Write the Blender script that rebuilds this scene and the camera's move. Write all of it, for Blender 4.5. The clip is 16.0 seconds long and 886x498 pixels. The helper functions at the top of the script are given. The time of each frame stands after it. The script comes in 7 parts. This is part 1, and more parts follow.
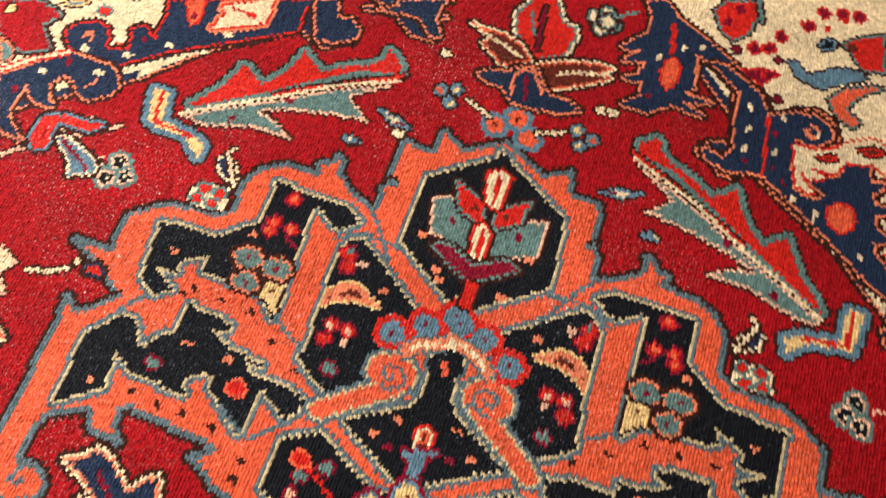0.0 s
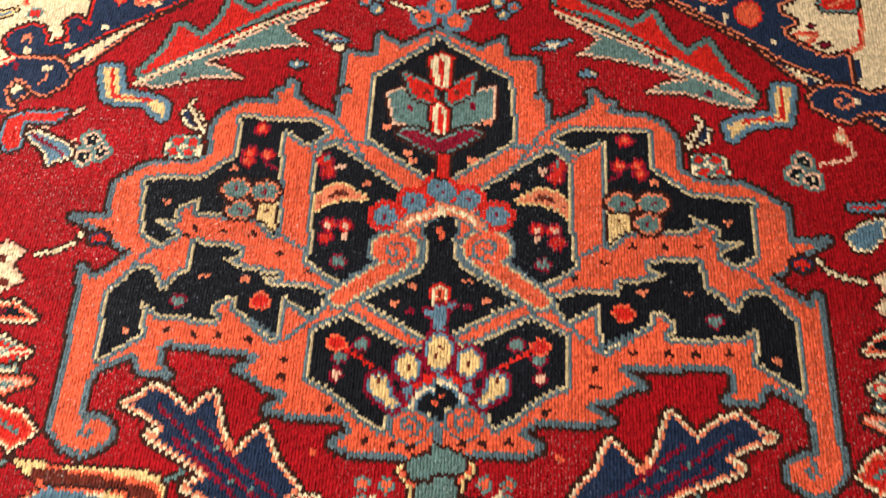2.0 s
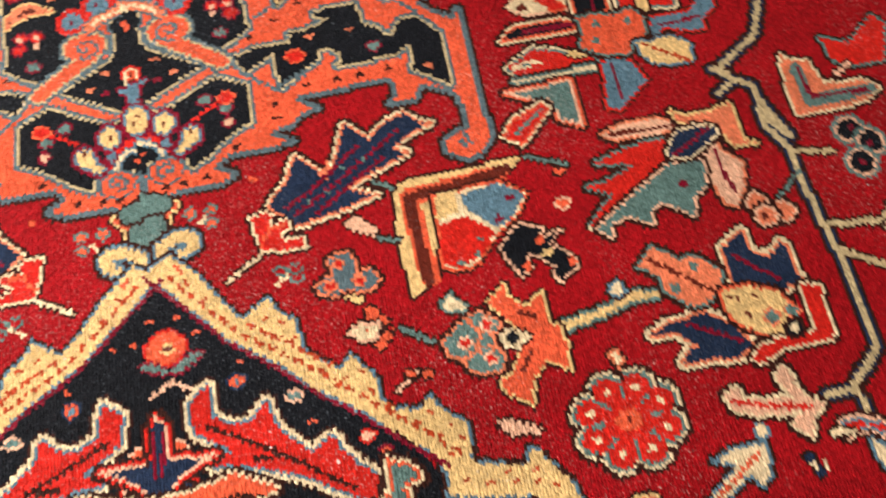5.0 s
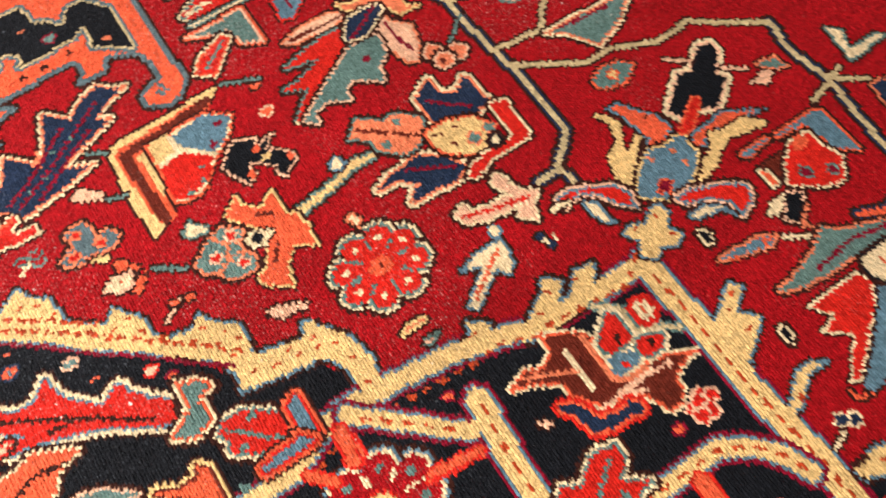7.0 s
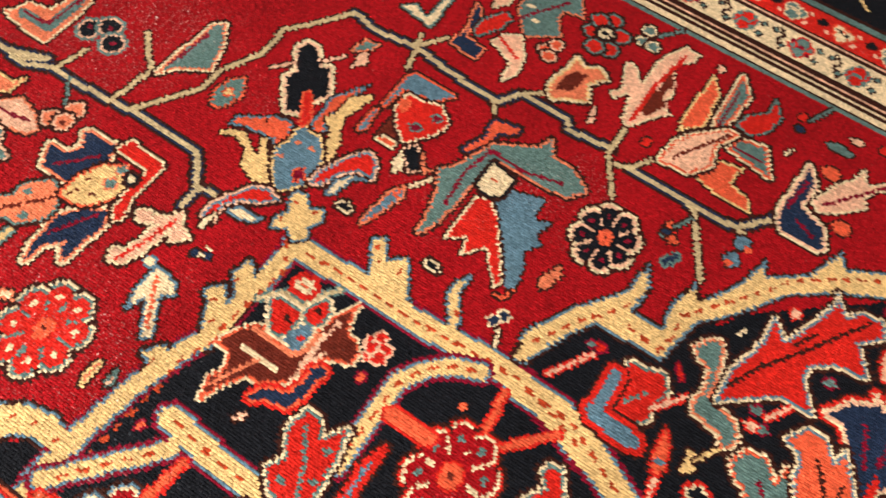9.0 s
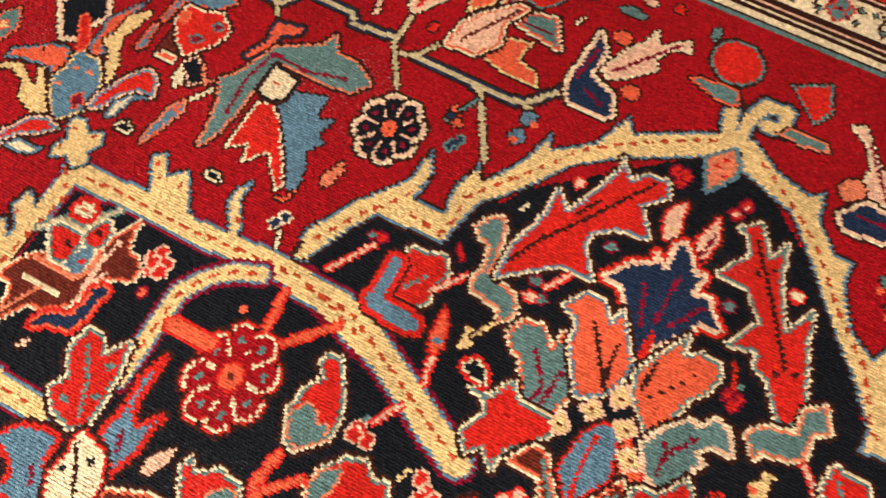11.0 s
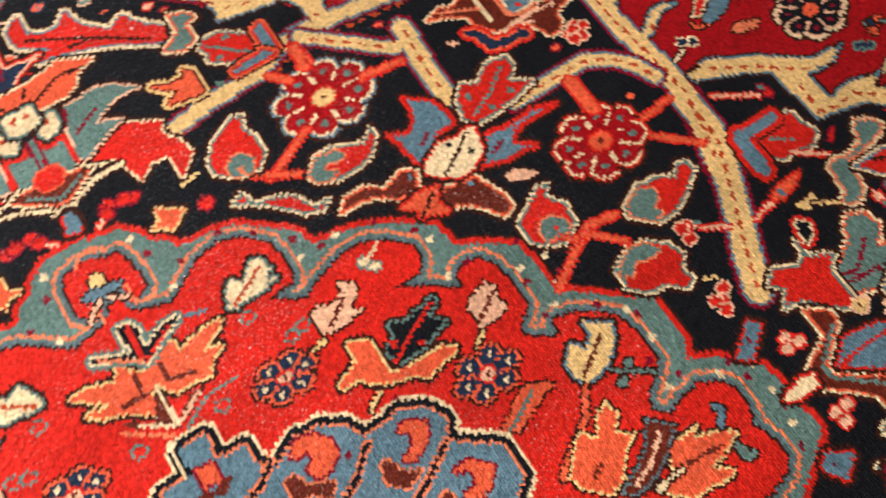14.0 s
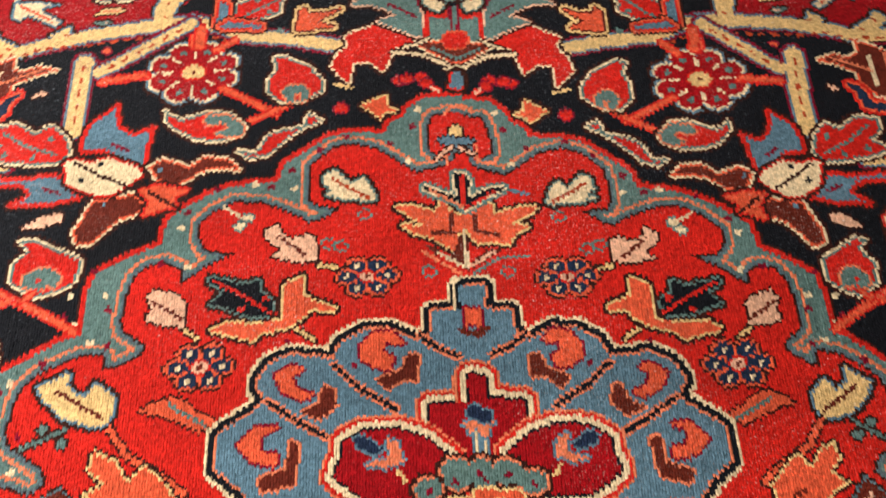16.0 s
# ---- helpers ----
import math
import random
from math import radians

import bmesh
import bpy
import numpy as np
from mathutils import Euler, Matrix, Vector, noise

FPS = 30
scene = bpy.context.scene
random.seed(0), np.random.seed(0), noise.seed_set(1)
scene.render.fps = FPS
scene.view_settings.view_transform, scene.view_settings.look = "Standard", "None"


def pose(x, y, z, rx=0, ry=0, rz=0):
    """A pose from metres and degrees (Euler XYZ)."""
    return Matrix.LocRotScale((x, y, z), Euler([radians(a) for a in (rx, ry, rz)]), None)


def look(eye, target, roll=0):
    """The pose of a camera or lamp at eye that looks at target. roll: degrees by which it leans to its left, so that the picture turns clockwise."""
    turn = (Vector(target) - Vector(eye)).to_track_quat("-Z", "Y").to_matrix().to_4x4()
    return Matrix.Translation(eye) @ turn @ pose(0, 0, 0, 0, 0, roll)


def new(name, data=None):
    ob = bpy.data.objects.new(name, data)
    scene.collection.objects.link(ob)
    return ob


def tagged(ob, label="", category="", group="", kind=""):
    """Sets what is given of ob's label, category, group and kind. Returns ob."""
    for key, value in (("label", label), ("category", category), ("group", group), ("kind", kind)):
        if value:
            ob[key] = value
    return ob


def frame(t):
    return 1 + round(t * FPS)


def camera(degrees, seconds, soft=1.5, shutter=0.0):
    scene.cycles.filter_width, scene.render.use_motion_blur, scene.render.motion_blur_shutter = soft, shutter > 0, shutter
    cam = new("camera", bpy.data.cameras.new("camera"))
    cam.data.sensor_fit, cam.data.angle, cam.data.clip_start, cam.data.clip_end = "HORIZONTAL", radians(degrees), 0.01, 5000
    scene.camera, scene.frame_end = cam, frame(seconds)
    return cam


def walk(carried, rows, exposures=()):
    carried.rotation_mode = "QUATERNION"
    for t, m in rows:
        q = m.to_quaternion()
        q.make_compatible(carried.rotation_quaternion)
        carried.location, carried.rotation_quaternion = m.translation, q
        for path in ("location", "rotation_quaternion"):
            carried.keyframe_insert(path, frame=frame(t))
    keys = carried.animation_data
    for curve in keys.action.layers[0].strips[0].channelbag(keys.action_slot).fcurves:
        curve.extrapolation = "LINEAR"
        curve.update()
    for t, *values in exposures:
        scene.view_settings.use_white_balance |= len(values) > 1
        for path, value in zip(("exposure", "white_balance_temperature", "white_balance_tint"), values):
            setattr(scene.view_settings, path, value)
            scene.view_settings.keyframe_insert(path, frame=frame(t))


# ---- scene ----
cam = camera(58.87, 16.0, soft=1.7, shutter=0.35)


def see(x, y, z, heading, down, roll):
    """A pose from the compass heading, the angle below the horizon and the lean, in degrees."""
    h, d = radians(heading), radians(down)
    ahead = Vector((math.sin(h) * math.cos(d), math.cos(h) * math.cos(d), -math.sin(d)))
    return look((x, y, z), Vector((x, y, z)) + ahead, roll)


walk(cam, [
    (0, see(0.0434, 1.0159, 0.7711, -15.33, 67.02, 4.04)),
    (0.5, see(0.0513, 0.9853, 0.7758, -13.31, 67.54, -0.05)),
    (1, see(0.0552, 0.9628, 0.7564, -11.73, 69.63, -2.60)),
    (1.5, see(0.0547, 0.9218, 0.7742, -10.02, 68.98, -4.94)),
    (2, see(0.0501, 0.8724, 0.7874, -8.10, 67.73, -5.17)),
    (2.5, see(0.0466, 0.8395, 0.7819, -8.06, 68.44, -5.14)),
    (3, see(0.0637, 0.7870, 0.7815, -10.62, 68.73, -7.47)),
    (3.5, see(0.0923, 0.7269, 0.7774, -13.26, 69.59, -10.63)),
    (4, see(0.1527, 0.6835, 0.7784, -12.43, 69.78, -12.86)),
    (4.5, see(0.2104, 0.6250, 0.7850, -3.11, 69.31, -8.30)),
    (5, see(0.2718, 0.5681, 0.7861, 9.27, 69.45, -1.77)),
    (5.2, see(0.2897, 0.5459, 0.7824, 12.69, 70.40, -1.14)),
    (7.3, see(0.3603, 0.3267, 0.7851, 38.77, 66.65, 1.57)),
    (7.5, see(0.3655, 0.3088, 0.7892, 43.49, 66.22, 4.02)),
    (8, see(0.3833, 0.2473, 0.8059, 49.93, 64.62, 4.49)),
    (8.5, see(0.4023, 0.2010, 0.8194, 57.91, 63.32, 6.88)),
    (9, see(0.4161, 0.1653, 0.8176, 63.37, 62.58, 8.11)),
    (9.5, see(0.4543, 0.1276, 0.8141, 66.61, 63.63, 8.36)),
    (9.7, see(0.4669, 0.1077, 0.8152, 68.89, 64.02, 9.65)),
    (11.8, see(0.5299, -0.1187, 0.8179, 62.37, 71.23, 0.41)),
    (12, see(0.5032, -0.1136, 0.8142, 65.36, 72.42, 4.52)),
    (12.5, see(0.4115, -0.0899, 0.8119, 61.25, 72.87, 6.33)),
    (13, see(0.3393, -0.0751, 0.8292, 50.76, 72.94, 3.15)),
    (13.5, see(0.2750, -0.0572, 0.8464, 41.09, 72.49, 0.44)),
    (14, see(0.1893, -0.0629, 0.8571, 31.74, 70.51, -1.56)),
    (14.5, see(0.1164, -0.0701, 0.8802, 24.15, 69.78, -1.33)),
    (15, see(0.0608, -0.0963, 0.8978, 13.33, 68.60, -2.26)),
    (15.5, see(-0.0005, -0.1361, 0.9063, 5.73, 67.77, -3.05)),
    (16, see(-0.0245, -0.1772, 0.9031, -0.17, 66.71, -2.94)),
], exposures=[(0, -0.5), (2, -0.5), (3, -0.46), (4.5, -0.17), (7.5, 0.36), (9.7, 0.5), (12.5, 0.54), (13, 0.36), (14, 0.04), (15, -0.26), (16, -0.46)])

# ---- light ----
world = bpy.data.worlds.new("world")
scene.world = world
world.use_nodes = True
world.node_tree.nodes["Background"].inputs["Color"].default_value = (0.9, 0.8, 0.7, 1)
world.node_tree.nodes["Background"].inputs["Strength"].default_value = 0.05

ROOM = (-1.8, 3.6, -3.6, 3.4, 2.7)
ADDED_OPENINGS = [(-0.1, 1.4, 122), (1.9, 1.4, 188)]  # middle and width of each added west-wall opening, and the watts of its lamp
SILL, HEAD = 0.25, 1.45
# unseen lamps added so that the rug brightens westwards; no window is known
for middle_y, wide, watts in ADDED_OPENINGS:
    unseen_lamp = bpy.data.lights.new("unseen_lamp", "AREA")
    unseen_lamp.shape, unseen_lamp.size, unseen_lamp.size_y, unseen_lamp.energy, unseen_lamp.color = "RECTANGLE", HEAD - SILL - 0.1, wide - 0.1, watts, (1.0, 0.94, 0.87)
    ob = new("unseen_lamp", unseen_lamp)
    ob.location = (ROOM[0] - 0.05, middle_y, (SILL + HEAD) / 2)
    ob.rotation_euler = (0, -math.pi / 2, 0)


# ---- materials ----
KNOT = 0.0033
PILE = 0.011


def grain(nt, scale, detail=2.0, rough=0.5, stretch=(1, 1, 1), shift=0.0):
    """A noise value in world metres, stretched along the axes."""
    geo = nt.nodes.new("ShaderNodeNewGeometry")
    mapping = nt.nodes.new("ShaderNodeMapping")
    mapping.inputs["Scale"].default_value = stretch
    mapping.inputs["Location"].default_value = (shift, shift * 0.7, 0)
    tex = nt.nodes.new("ShaderNodeTexNoise")
    tex.inputs["Scale"].default_value = scale
    tex.inputs["Detail"].default_value = detail
    tex.inputs["Roughness"].default_value = rough
    nt.links.new(geo.outputs["Position"], mapping.inputs["Vector"])
    nt.links.new(mapping.outputs["Vector"], tex.inputs["Vector"])
    return tex.outputs["Fac"]


def span(nt, value, lo, hi, a, b):
    node = nt.nodes.new("ShaderNodeMapRange")
    for key, v in (("From Min", lo), ("From Max", hi), ("To Min", a), ("To Max", b)):
        node.inputs[key].default_value = v
    nt.links.new(value, node.inputs["Value"])
    return node.outputs["Result"]


def maths(nt, op, a, b=0.0, c=0.0):
    node = nt.nodes.new("ShaderNodeMath")
    node.operation = op
    for i, v in enumerate((a, b, c)):
        if isinstance(v, (int, float)):
            node.inputs[i].default_value = v
        else:
            nt.links.new(v, node.inputs[i])
    return node.outputs[0]


def blend(nt, fac, a, b, mode="MIX"):
    node = nt.nodes.new("ShaderNodeMix")
    node.data_type, node.blend_type = "RGBA", mode
    for key, v in ((0, fac), (6, a), (7, b)):
        if isinstance(v, (int, float)):
            node.inputs[key].default_value = v
        elif isinstance(v, tuple):
            node.inputs[key].default_value = (*v, 1)
        else:
            nt.links.new(v, node.inputs[key])
    return node.outputs[2]


def wool(name, colour, worn=(0.74, 0.66, 0.6), wear=1.0):
    """Knotted wool: abrash from dye lot to dye lot, each knot its own shade, fibres, and the pale foundation where the pile is worn."""
    mat = bpy.data.materials.new(name)
    mat.use_nodes = True
    nt = mat.node_tree
    bsdf = nt.nodes["Principled BSDF"]
    geo = nt.nodes.new("ShaderNodeNewGeometry")
    # one random value for each knot
    knot = span(nt, geo.outputs["Random Per Island"], 0, 1, 0.78, 1.2)
    abrash = span(nt, grain(nt, 1.6, 3, 0.6, (0.5, 2.2, 1)), 0.3, 0.7, 0.86, 1.14)
    fibre = span(nt, grain(nt, 600, 2, 0.6, (1, 0.35, 1)), 0.3, 0.7, 0.8, 1.18)
    lot = span(nt, grain(nt, 9, 3, 0.6, (0.6, 1.6, 1), 6.0), 0.3, 0.7, 0.88, 1.12)
    shade = maths(nt, "MULTIPLY", maths(nt, "MULTIPLY", knot, maths(nt, "MULTIPLY", abrash, lot)), fibre)
    base = blend(nt, 1.0, colour, shade, "MULTIPLY")
    # worn streaks that follow the warps
    sep = nt.nodes.new("ShaderNodeSeparateXYZ")
    nt.links.new(geo.outputs["Position"], sep.inputs[0])
    rib = maths(nt, "PINGPONG", maths(nt, "DIVIDE", sep.outputs[0], KNOT), 0.5)
    valley = span(nt, rib, 0.1, 0.3, 1.0, 0.0)
    # the middle of the rug, where people walk, is worn the most
    middle = nt.nodes.new("ShaderNodeVectorMath")
    middle.operation = "DISTANCE"
    middle.inputs[1].default_value = (-0.1, 0.75, 0.0)
    nt.links.new(geo.outputs["Position"], middle.inputs[0])
    trodden = span(nt, middle.outputs["Value"], 0.3, 1.2, 0.1, -0.1)
    patch = span(nt, maths(nt, "ADD", grain(nt, 4.2, 4, 0.65, (1, 0.7, 1), 4.0), trodden), 0.5, 0.66, 0.0, 1.0)
    dash = span(nt, grain(nt, 1, 2, 0.7, (430, 240, 1), 9.0), 0.55, 0.62, 0.0, 1.0)
    fleck = span(nt, grain(nt, 1, 1, 0.5, (210, 150, 1), 2.0), 0.73, 0.76, 0.0, 1.0)
    streak = maths(nt, "MULTIPLY", maths(nt, "MULTIPLY", valley, dash), patch)
    bare = maths(nt, "MAXIMUM", maths(nt, "MULTIPLY", streak, 0.4 * wear), maths(nt, "MULTIPLY", maths(nt, "MULTIPLY", fleck, maths(nt, "ADD", patch, 0.05)), 0.8 * wear))
    base = blend(nt, bare, base, worn)
    nt.links.new(base, bsdf.inputs["Base Color"])
    bsdf.inputs["Roughness"].default_value = 0.9
    bsdf.inputs["Specular IOR Level"].default_value = 0.1
    bsdf.inputs["Sheen Weight"].default_value = 0.015
    bsdf.inputs["Sheen Roughness"].default_value = 0.4
    bump = nt.nodes.new("ShaderNodeBump")
    bump.inputs["Strength"].default_value = 0.5
    bump.inputs["Distance"].default_value = 0.0012
    nt.links.new(grain(nt, 500, 2, 0.6), bump.inputs["Height"])
    nt.links.new(bump.outputs["Normal"], bsdf.inputs["Normal"])
    return mat


def srgb(*c):
    """A dye as it looks under white light, as linear reflectance."""
    return tuple(0.8 * (v / 12.92 if v <= 0.04045 else ((v + 0.055) / 1.055) ** 2.4) for v in (x / 255 for x in c))


DYES = {
    "R": wool("crimson_wool", srgb(164, 14, 23)),
    "r": wool("madder_wool", srgb(212, 37, 27)),
    "o": wool("coral_wool", srgb(234, 96, 62)),
    "s": wool("salmon_wool", srgb(236, 130, 92)),
    "k": wool("night_blue_wool", srgb(20, 22, 28), (0.25, 0.28, 0.33), 0.6),
    "n": wool("indigo_wool", srgb(33, 47, 73), (0.4, 0.42, 0.45), 0.7),
    "b": wool("sky_blue_wool", srgb(96, 129, 148)),
    "t": wool("grey_teal_wool", srgb(98, 128, 124)),
    "c": wool("camel_wool", srgb(238, 200, 136)),
    "i": wool("ivory_wool", srgb(242, 218, 176)),
    "p": wool("pink_wool", srgb(242, 188, 156)),
    "w": wool("walnut_brown_wool", srgb(104, 38, 26)),
    "u": wool("rust_wool", srgb(186, 68, 34)),
    "d": wool("dark_brown_wool", srgb(58, 27, 21), (0.3, 0.24, 0.2), 0.4),
    "g": wool("grey_blue_wool", srgb(92, 112, 120)),
    "h": wool("undyed_wool", srgb(206, 184, 140)),
    "m": wool("maroon_wool", srgb(130, 12, 40)),
}
CODES = "".join(DYES)

# ---- the knotted design ----
# The rug lies with its warps along y; x runs across it. One cell of the arrays is one knot.
X0, X1, Y0, Y1 = -1.6302, 1.6302, -2.6499, 2.31
MID = -0.17  # where the rug's second half mirrors the first
NX, NY = int(round((X1 - X0) / KNOT)), int(round((Y1 - Y0) / KNOT))
GX = X0 + (np.arange(NX) + 0.5) * KNOT
GY = Y0 + (np.arange(NY) + 0.5) * KNOT
DYE = np.zeros((NY, NX), np.uint8)
PART = np.zeros((NY, NX), np.int16)
NAMES = [("field", "worn crimson wool ground of the rug", 0)]


# how far the other half was woven out of true, in millimetres: rows go up the rug, columns outwards
DRIFT_X = np.array([
    [13, 0, -14, -78, -105],
    [15, 1, -8, -75, -98],
    [6, -9, -32, -66, -76],
    [15, 9, -3, -29, -50],
    [31, 22, 40, -4, -32],
    [10, 9, 19, -4, -29],
    [-15, -16, -20, -35, -50],
    [-66, -57, -70, -84, -85],
])
DRIFT_Y = np.array([
    [-10, 8, 16, 43, 67],
    [-1, 18, 39, 55, 63],
    [4, 32, 60, 52, 49],
    [-1, 15, 27, 20, 26],
    [-6, -6, 4, -3, 2],
    [-8, -5, -2, -14, -14],
    [-3, 2, 5, -10, -24],
    [12, 15, 7, -9, -26],
])


def other_half(x, y):
    """The weaver's other half of a point (millimetres): mirrored, and a little out of true."""
    u, v = min(max(x / 175, 0), 3.999), min(max((y + 100) / 250, 0), 6.999)
    i, j = int(u), int(v)
    u, v = u - i, v - j
    dx, dy = ((1 - v) * ((1 - u) * g[j, i] + u * g[j, i + 1]) + v * ((1 - u) * g[j + 1, i] + u * g[j + 1, i + 1]) for g in (DRIFT_X, DRIFT_Y))
    return dx - x, y + dy


def window(x, y, margin):
    a, b = (x.min() / 1000 - X0) / KNOT - margin, (x.max() / 1000 - X0) / KNOT + margin
    c, d = (y.min() / 1000 - Y0) / KNOT - margin, (y.max() / 1000 - Y0) / KNOT + margin
    return max(0, int(a)), min(NX, int(b) + 2), max(0, int(c)), min(NY, int(d) + 2)


def lay(mask, win, dye, rings, part, stage):
    """Ties the masked knots in a dye and outlines them with one ring of knots for each letter: after a '+' all outwards, else the first lies inside."""
    a, b, c, d = win
    view, owner = DYE[c:d, a:b], PART[c:d, a:b]
    grown, body, rim = mask, mask, None
    if rings[:1] == "+":
        rings = rings.strip("+")
    elif len(rings) > 1:
        body = mask.copy()
        body[1:] &= mask[:-1]
        body[:-1] &= mask[1:]
        body[:, 1:] &= mask[:, :-1]
        body[:, :-1] &= mask[:, 1:]
        rim, rings = CODES.index(rings[0]), rings[1:]
    for n, ring in enumerate(rings if stage != "fill" else ""):
        wide = grown.copy()
        wide[1:] |= grown[:-1]
        wide[:-1] |= grown[1:]
        wide[:, 1:] |= grown[:, :-1]
        wide[:, :-1] |= grown[:, 1:]
        if n % 2:
            wide[1:, 1:] |= grown[:-1, :-1]
            wide[1:, :-1] |= grown[:-1, 1:]
            wide[:-1, 1:] |= grown[1:, :-1]
            wide[:-1, :-1] |= grown[1:, 1:]
        edge = wide & ~grown
        if ring != ".":
            view[edge], owner[edge] = CODES.index(ring), part
        grown = wide
    if stage != "fill" and rim is not None:
        view[mask], owner[mask] = rim, part
    if stage != "rings":
        view[body], owner[body] = CODES.index(dye), part


def inside(x, y, win):
    a, b, c, d = win
    px, py = GX[a:b][None, :] * 1000, GY[c:d][:, None] * 1000
    hit = np.zeros((d - c, b - a), bool)
    for i in range(len(x)):
        x0, y0, x1, y1 = x[i - 1], y[i - 1], x[i], y[i]
        if y0 != y1:
            hit ^= ((y0 > py) != (y1 > py)) & (px < (x1 - x0) * (py - y0) / (y1 - y0) + x0)
    return hit


def shape(dye, rings, points):
    """A closed outline."""
    def draw(place, part, stage=""):
        x, y = np.array([place(*p) for p in points], float).T
        win = window(x, y, len(rings) + 2)
        lay(inside(x, y, win), win, dye, rings, part, stage)
    return draw


def band(dye, rings, width, points):
    """A stripe of even width along a line."""
    def draw(place, part, stage=""):
        x, y = np.array([place(*p) for p in points], float).T
        win = window(x, y, len(rings) + 3 + width / 2000 / KNOT)
        a, b, c, d = win
        px, py = GX[a:b][None, :] * 1000, GY[c:d][:, None] * 1000
        near = np.full((d - c, b - a), 1e9)
        for i in range(1, len(x)):
            ux, uy = x[i] - x[i - 1], y[i] - y[i - 1]
            k = np.clip(((px - x[i - 1]) * ux + (py - y[i - 1]) * uy) / (ux * ux + uy * uy + 1e-6), 0, 1)
            near = np.minimum(near, np.hypot(px - x[i - 1] - k * ux, py - y[i - 1] - k * uy))
        lay(near <= max(width / 2, 2.2), win, dye, "+" + rings, part, stage)
    return draw


def dashes(dye, step, points):
    """Short strokes along a line, one at each step."""
    def draw(place, part, stage=""):
        line = [place(*p) for p in points]
        far = step / 2
        for (ax, ay), (bx, by) in zip(line, line[1:]):
            long = math.hypot(bx - ax, by - ay)
            ux, uy = (bx - ax) / long, (by - ay) / long
            while far < long:
                x, y = ax + far * ux, ay + far * uy
                band(dye, "", 4, [(x - 3.5 * ux, y - 3.5 * uy), (x + 3.5 * ux, y + 3.5 * uy)])(lambda u, v: (u, v), part, stage)
                far += step
            far -= long
    return draw


def curl(dye, width, centre, wide, narrow, start, turns):
    """A line that winds inwards round a centre, from one radius to another; start in degrees, turns below zero go clockwise."""
    steps = [k / 24 for k in range(25)]
    return band(dye, "", width, [(centre[0] + (wide + (narrow - wide) * k) * math.cos(radians(start + 360 * turns * k)),
                                  centre[1] + (wide + (narrow - wide) * k) * 0.8 * math.sin(radians(start + 360 * turns * k))) for k in steps])


def spots(dye, rings, rx, ry, points):
    """Small rounds."""
    def draw(place, part, stage=""):
        for p in points:
            x, y = place(*p)
            ex, ey = max(rx, 2.0), max(ry, 2.0)
            win = window(np.array([x - ex, x + ex]), np.array([y - ey, y + ey]), len(rings) + 2)
            a, b, c, d = win
            px, py = GX[a:b][None, :] * 1000, GY[c:d][:, None] * 1000
            lay(((px - x) / ex) ** 2 + ((py - y) / ey) ** 2 <= 1, win, dye, "+" + rings, part, stage)
    return draw


def rosette(count, petal, rings, eye, heart, heart_ring, rx, ry, centre):
    """A flower of round petals about a heart, every petal with an eye."""
    def draw(place, part, stage=""):
        x, y = place(*centre)
        size, turn = (0.27, 0.5) if count > 6 else (0.3, 0)
        ring = [(x + 0.7 * rx * math.cos(math.tau * (k + turn) / count), y + 0.7 * ry * math.sin(math.tau * (k + turn) / count)) for k in range(count)]
        still = lambda u, v: (u, v)
        spots(rings[0], rings[1:], size * rx + 3.4, size * ry + 3.4, ring)(still, part)
        spots(petal, "", rx * 0.52, ry * 0.52, [(x, y)])(still, part)
        for k, p in enumerate(ring):
            spots(petal, "", size * rx, size * ry, [p])(still, part)
            q = ring[k - 1]
            band(rings[0], "", 3, [((p[0] + q[0]) / 2, (p[1] + q[1]) / 2), ((p[0] + q[0]) * 0.36 + x * 0.28, (p[1] + q[1]) * 0.36 + y * 0.28)])(still, part)
            spots(eye, "", max(3, size * rx * 0.3), max(3, size * ry * 0.3), [p])(still, part)
        spots(heart, heart_ring, rx * 0.24, ry * 0.24, [(x, y)])(still, part)
        spots("w", "", 3, 3, [(x, y)])(still, part)
    return draw


def motif(name, label, sides, layers):
    """A figure of the design. sides: '' drawn on both halves as two figures, '=' on both halves as one, '!' on this half only; with '+' all outlines come first, so that the strokes run into one another."""
    part = len(NAMES)
    NAMES.append((name, label, part))
    here = lambda x, y: (x, y)
    if "!" in sides:
        halves = [(here, part)]
    elif "=" in sides:
        halves = [(other_half, part), (here, part)]
    else:
        NAMES.append((name, label, part + 1))
        halves = [(other_half, part + 1), (here, part)]
    if "+" in sides:
        turns = [(layer, place, number, stage) for stage in ("rings", "fill") for layer in layers for place, number in halves]
    elif "=" in sides:
        turns = [(layer, place, number, stage) for layer in layers for stage in ("rings", "fill") for place, number in halves]
    else:
        turns = [(layer, place, number, "") for place, number in halves for layer in layers]
    for layer, place, number, stage in turns:
        layer(place, number, stage)


# ---- borders ----
def stripe(bounds, dye, part):
    """A frame of knots between two distances from the rug's edge (metres)."""
    far, near = bounds
    gap = np.minimum(np.minimum(GX - X0, X1 - GX)[None, :], np.minimum(GY - Y0, Y1 - GY)[:, None])
    ring = (gap >= near) & (gap < far)
    DYE[ring], PART[ring] = CODES.index(dye), part


def border(name, label, stripes):
    NAMES.append((name, label, len(NAMES)))
    for far, near, dye in stripes:
        stripe((far, near), dye, len(NAMES) - 1)
    return len(NAMES) - 1


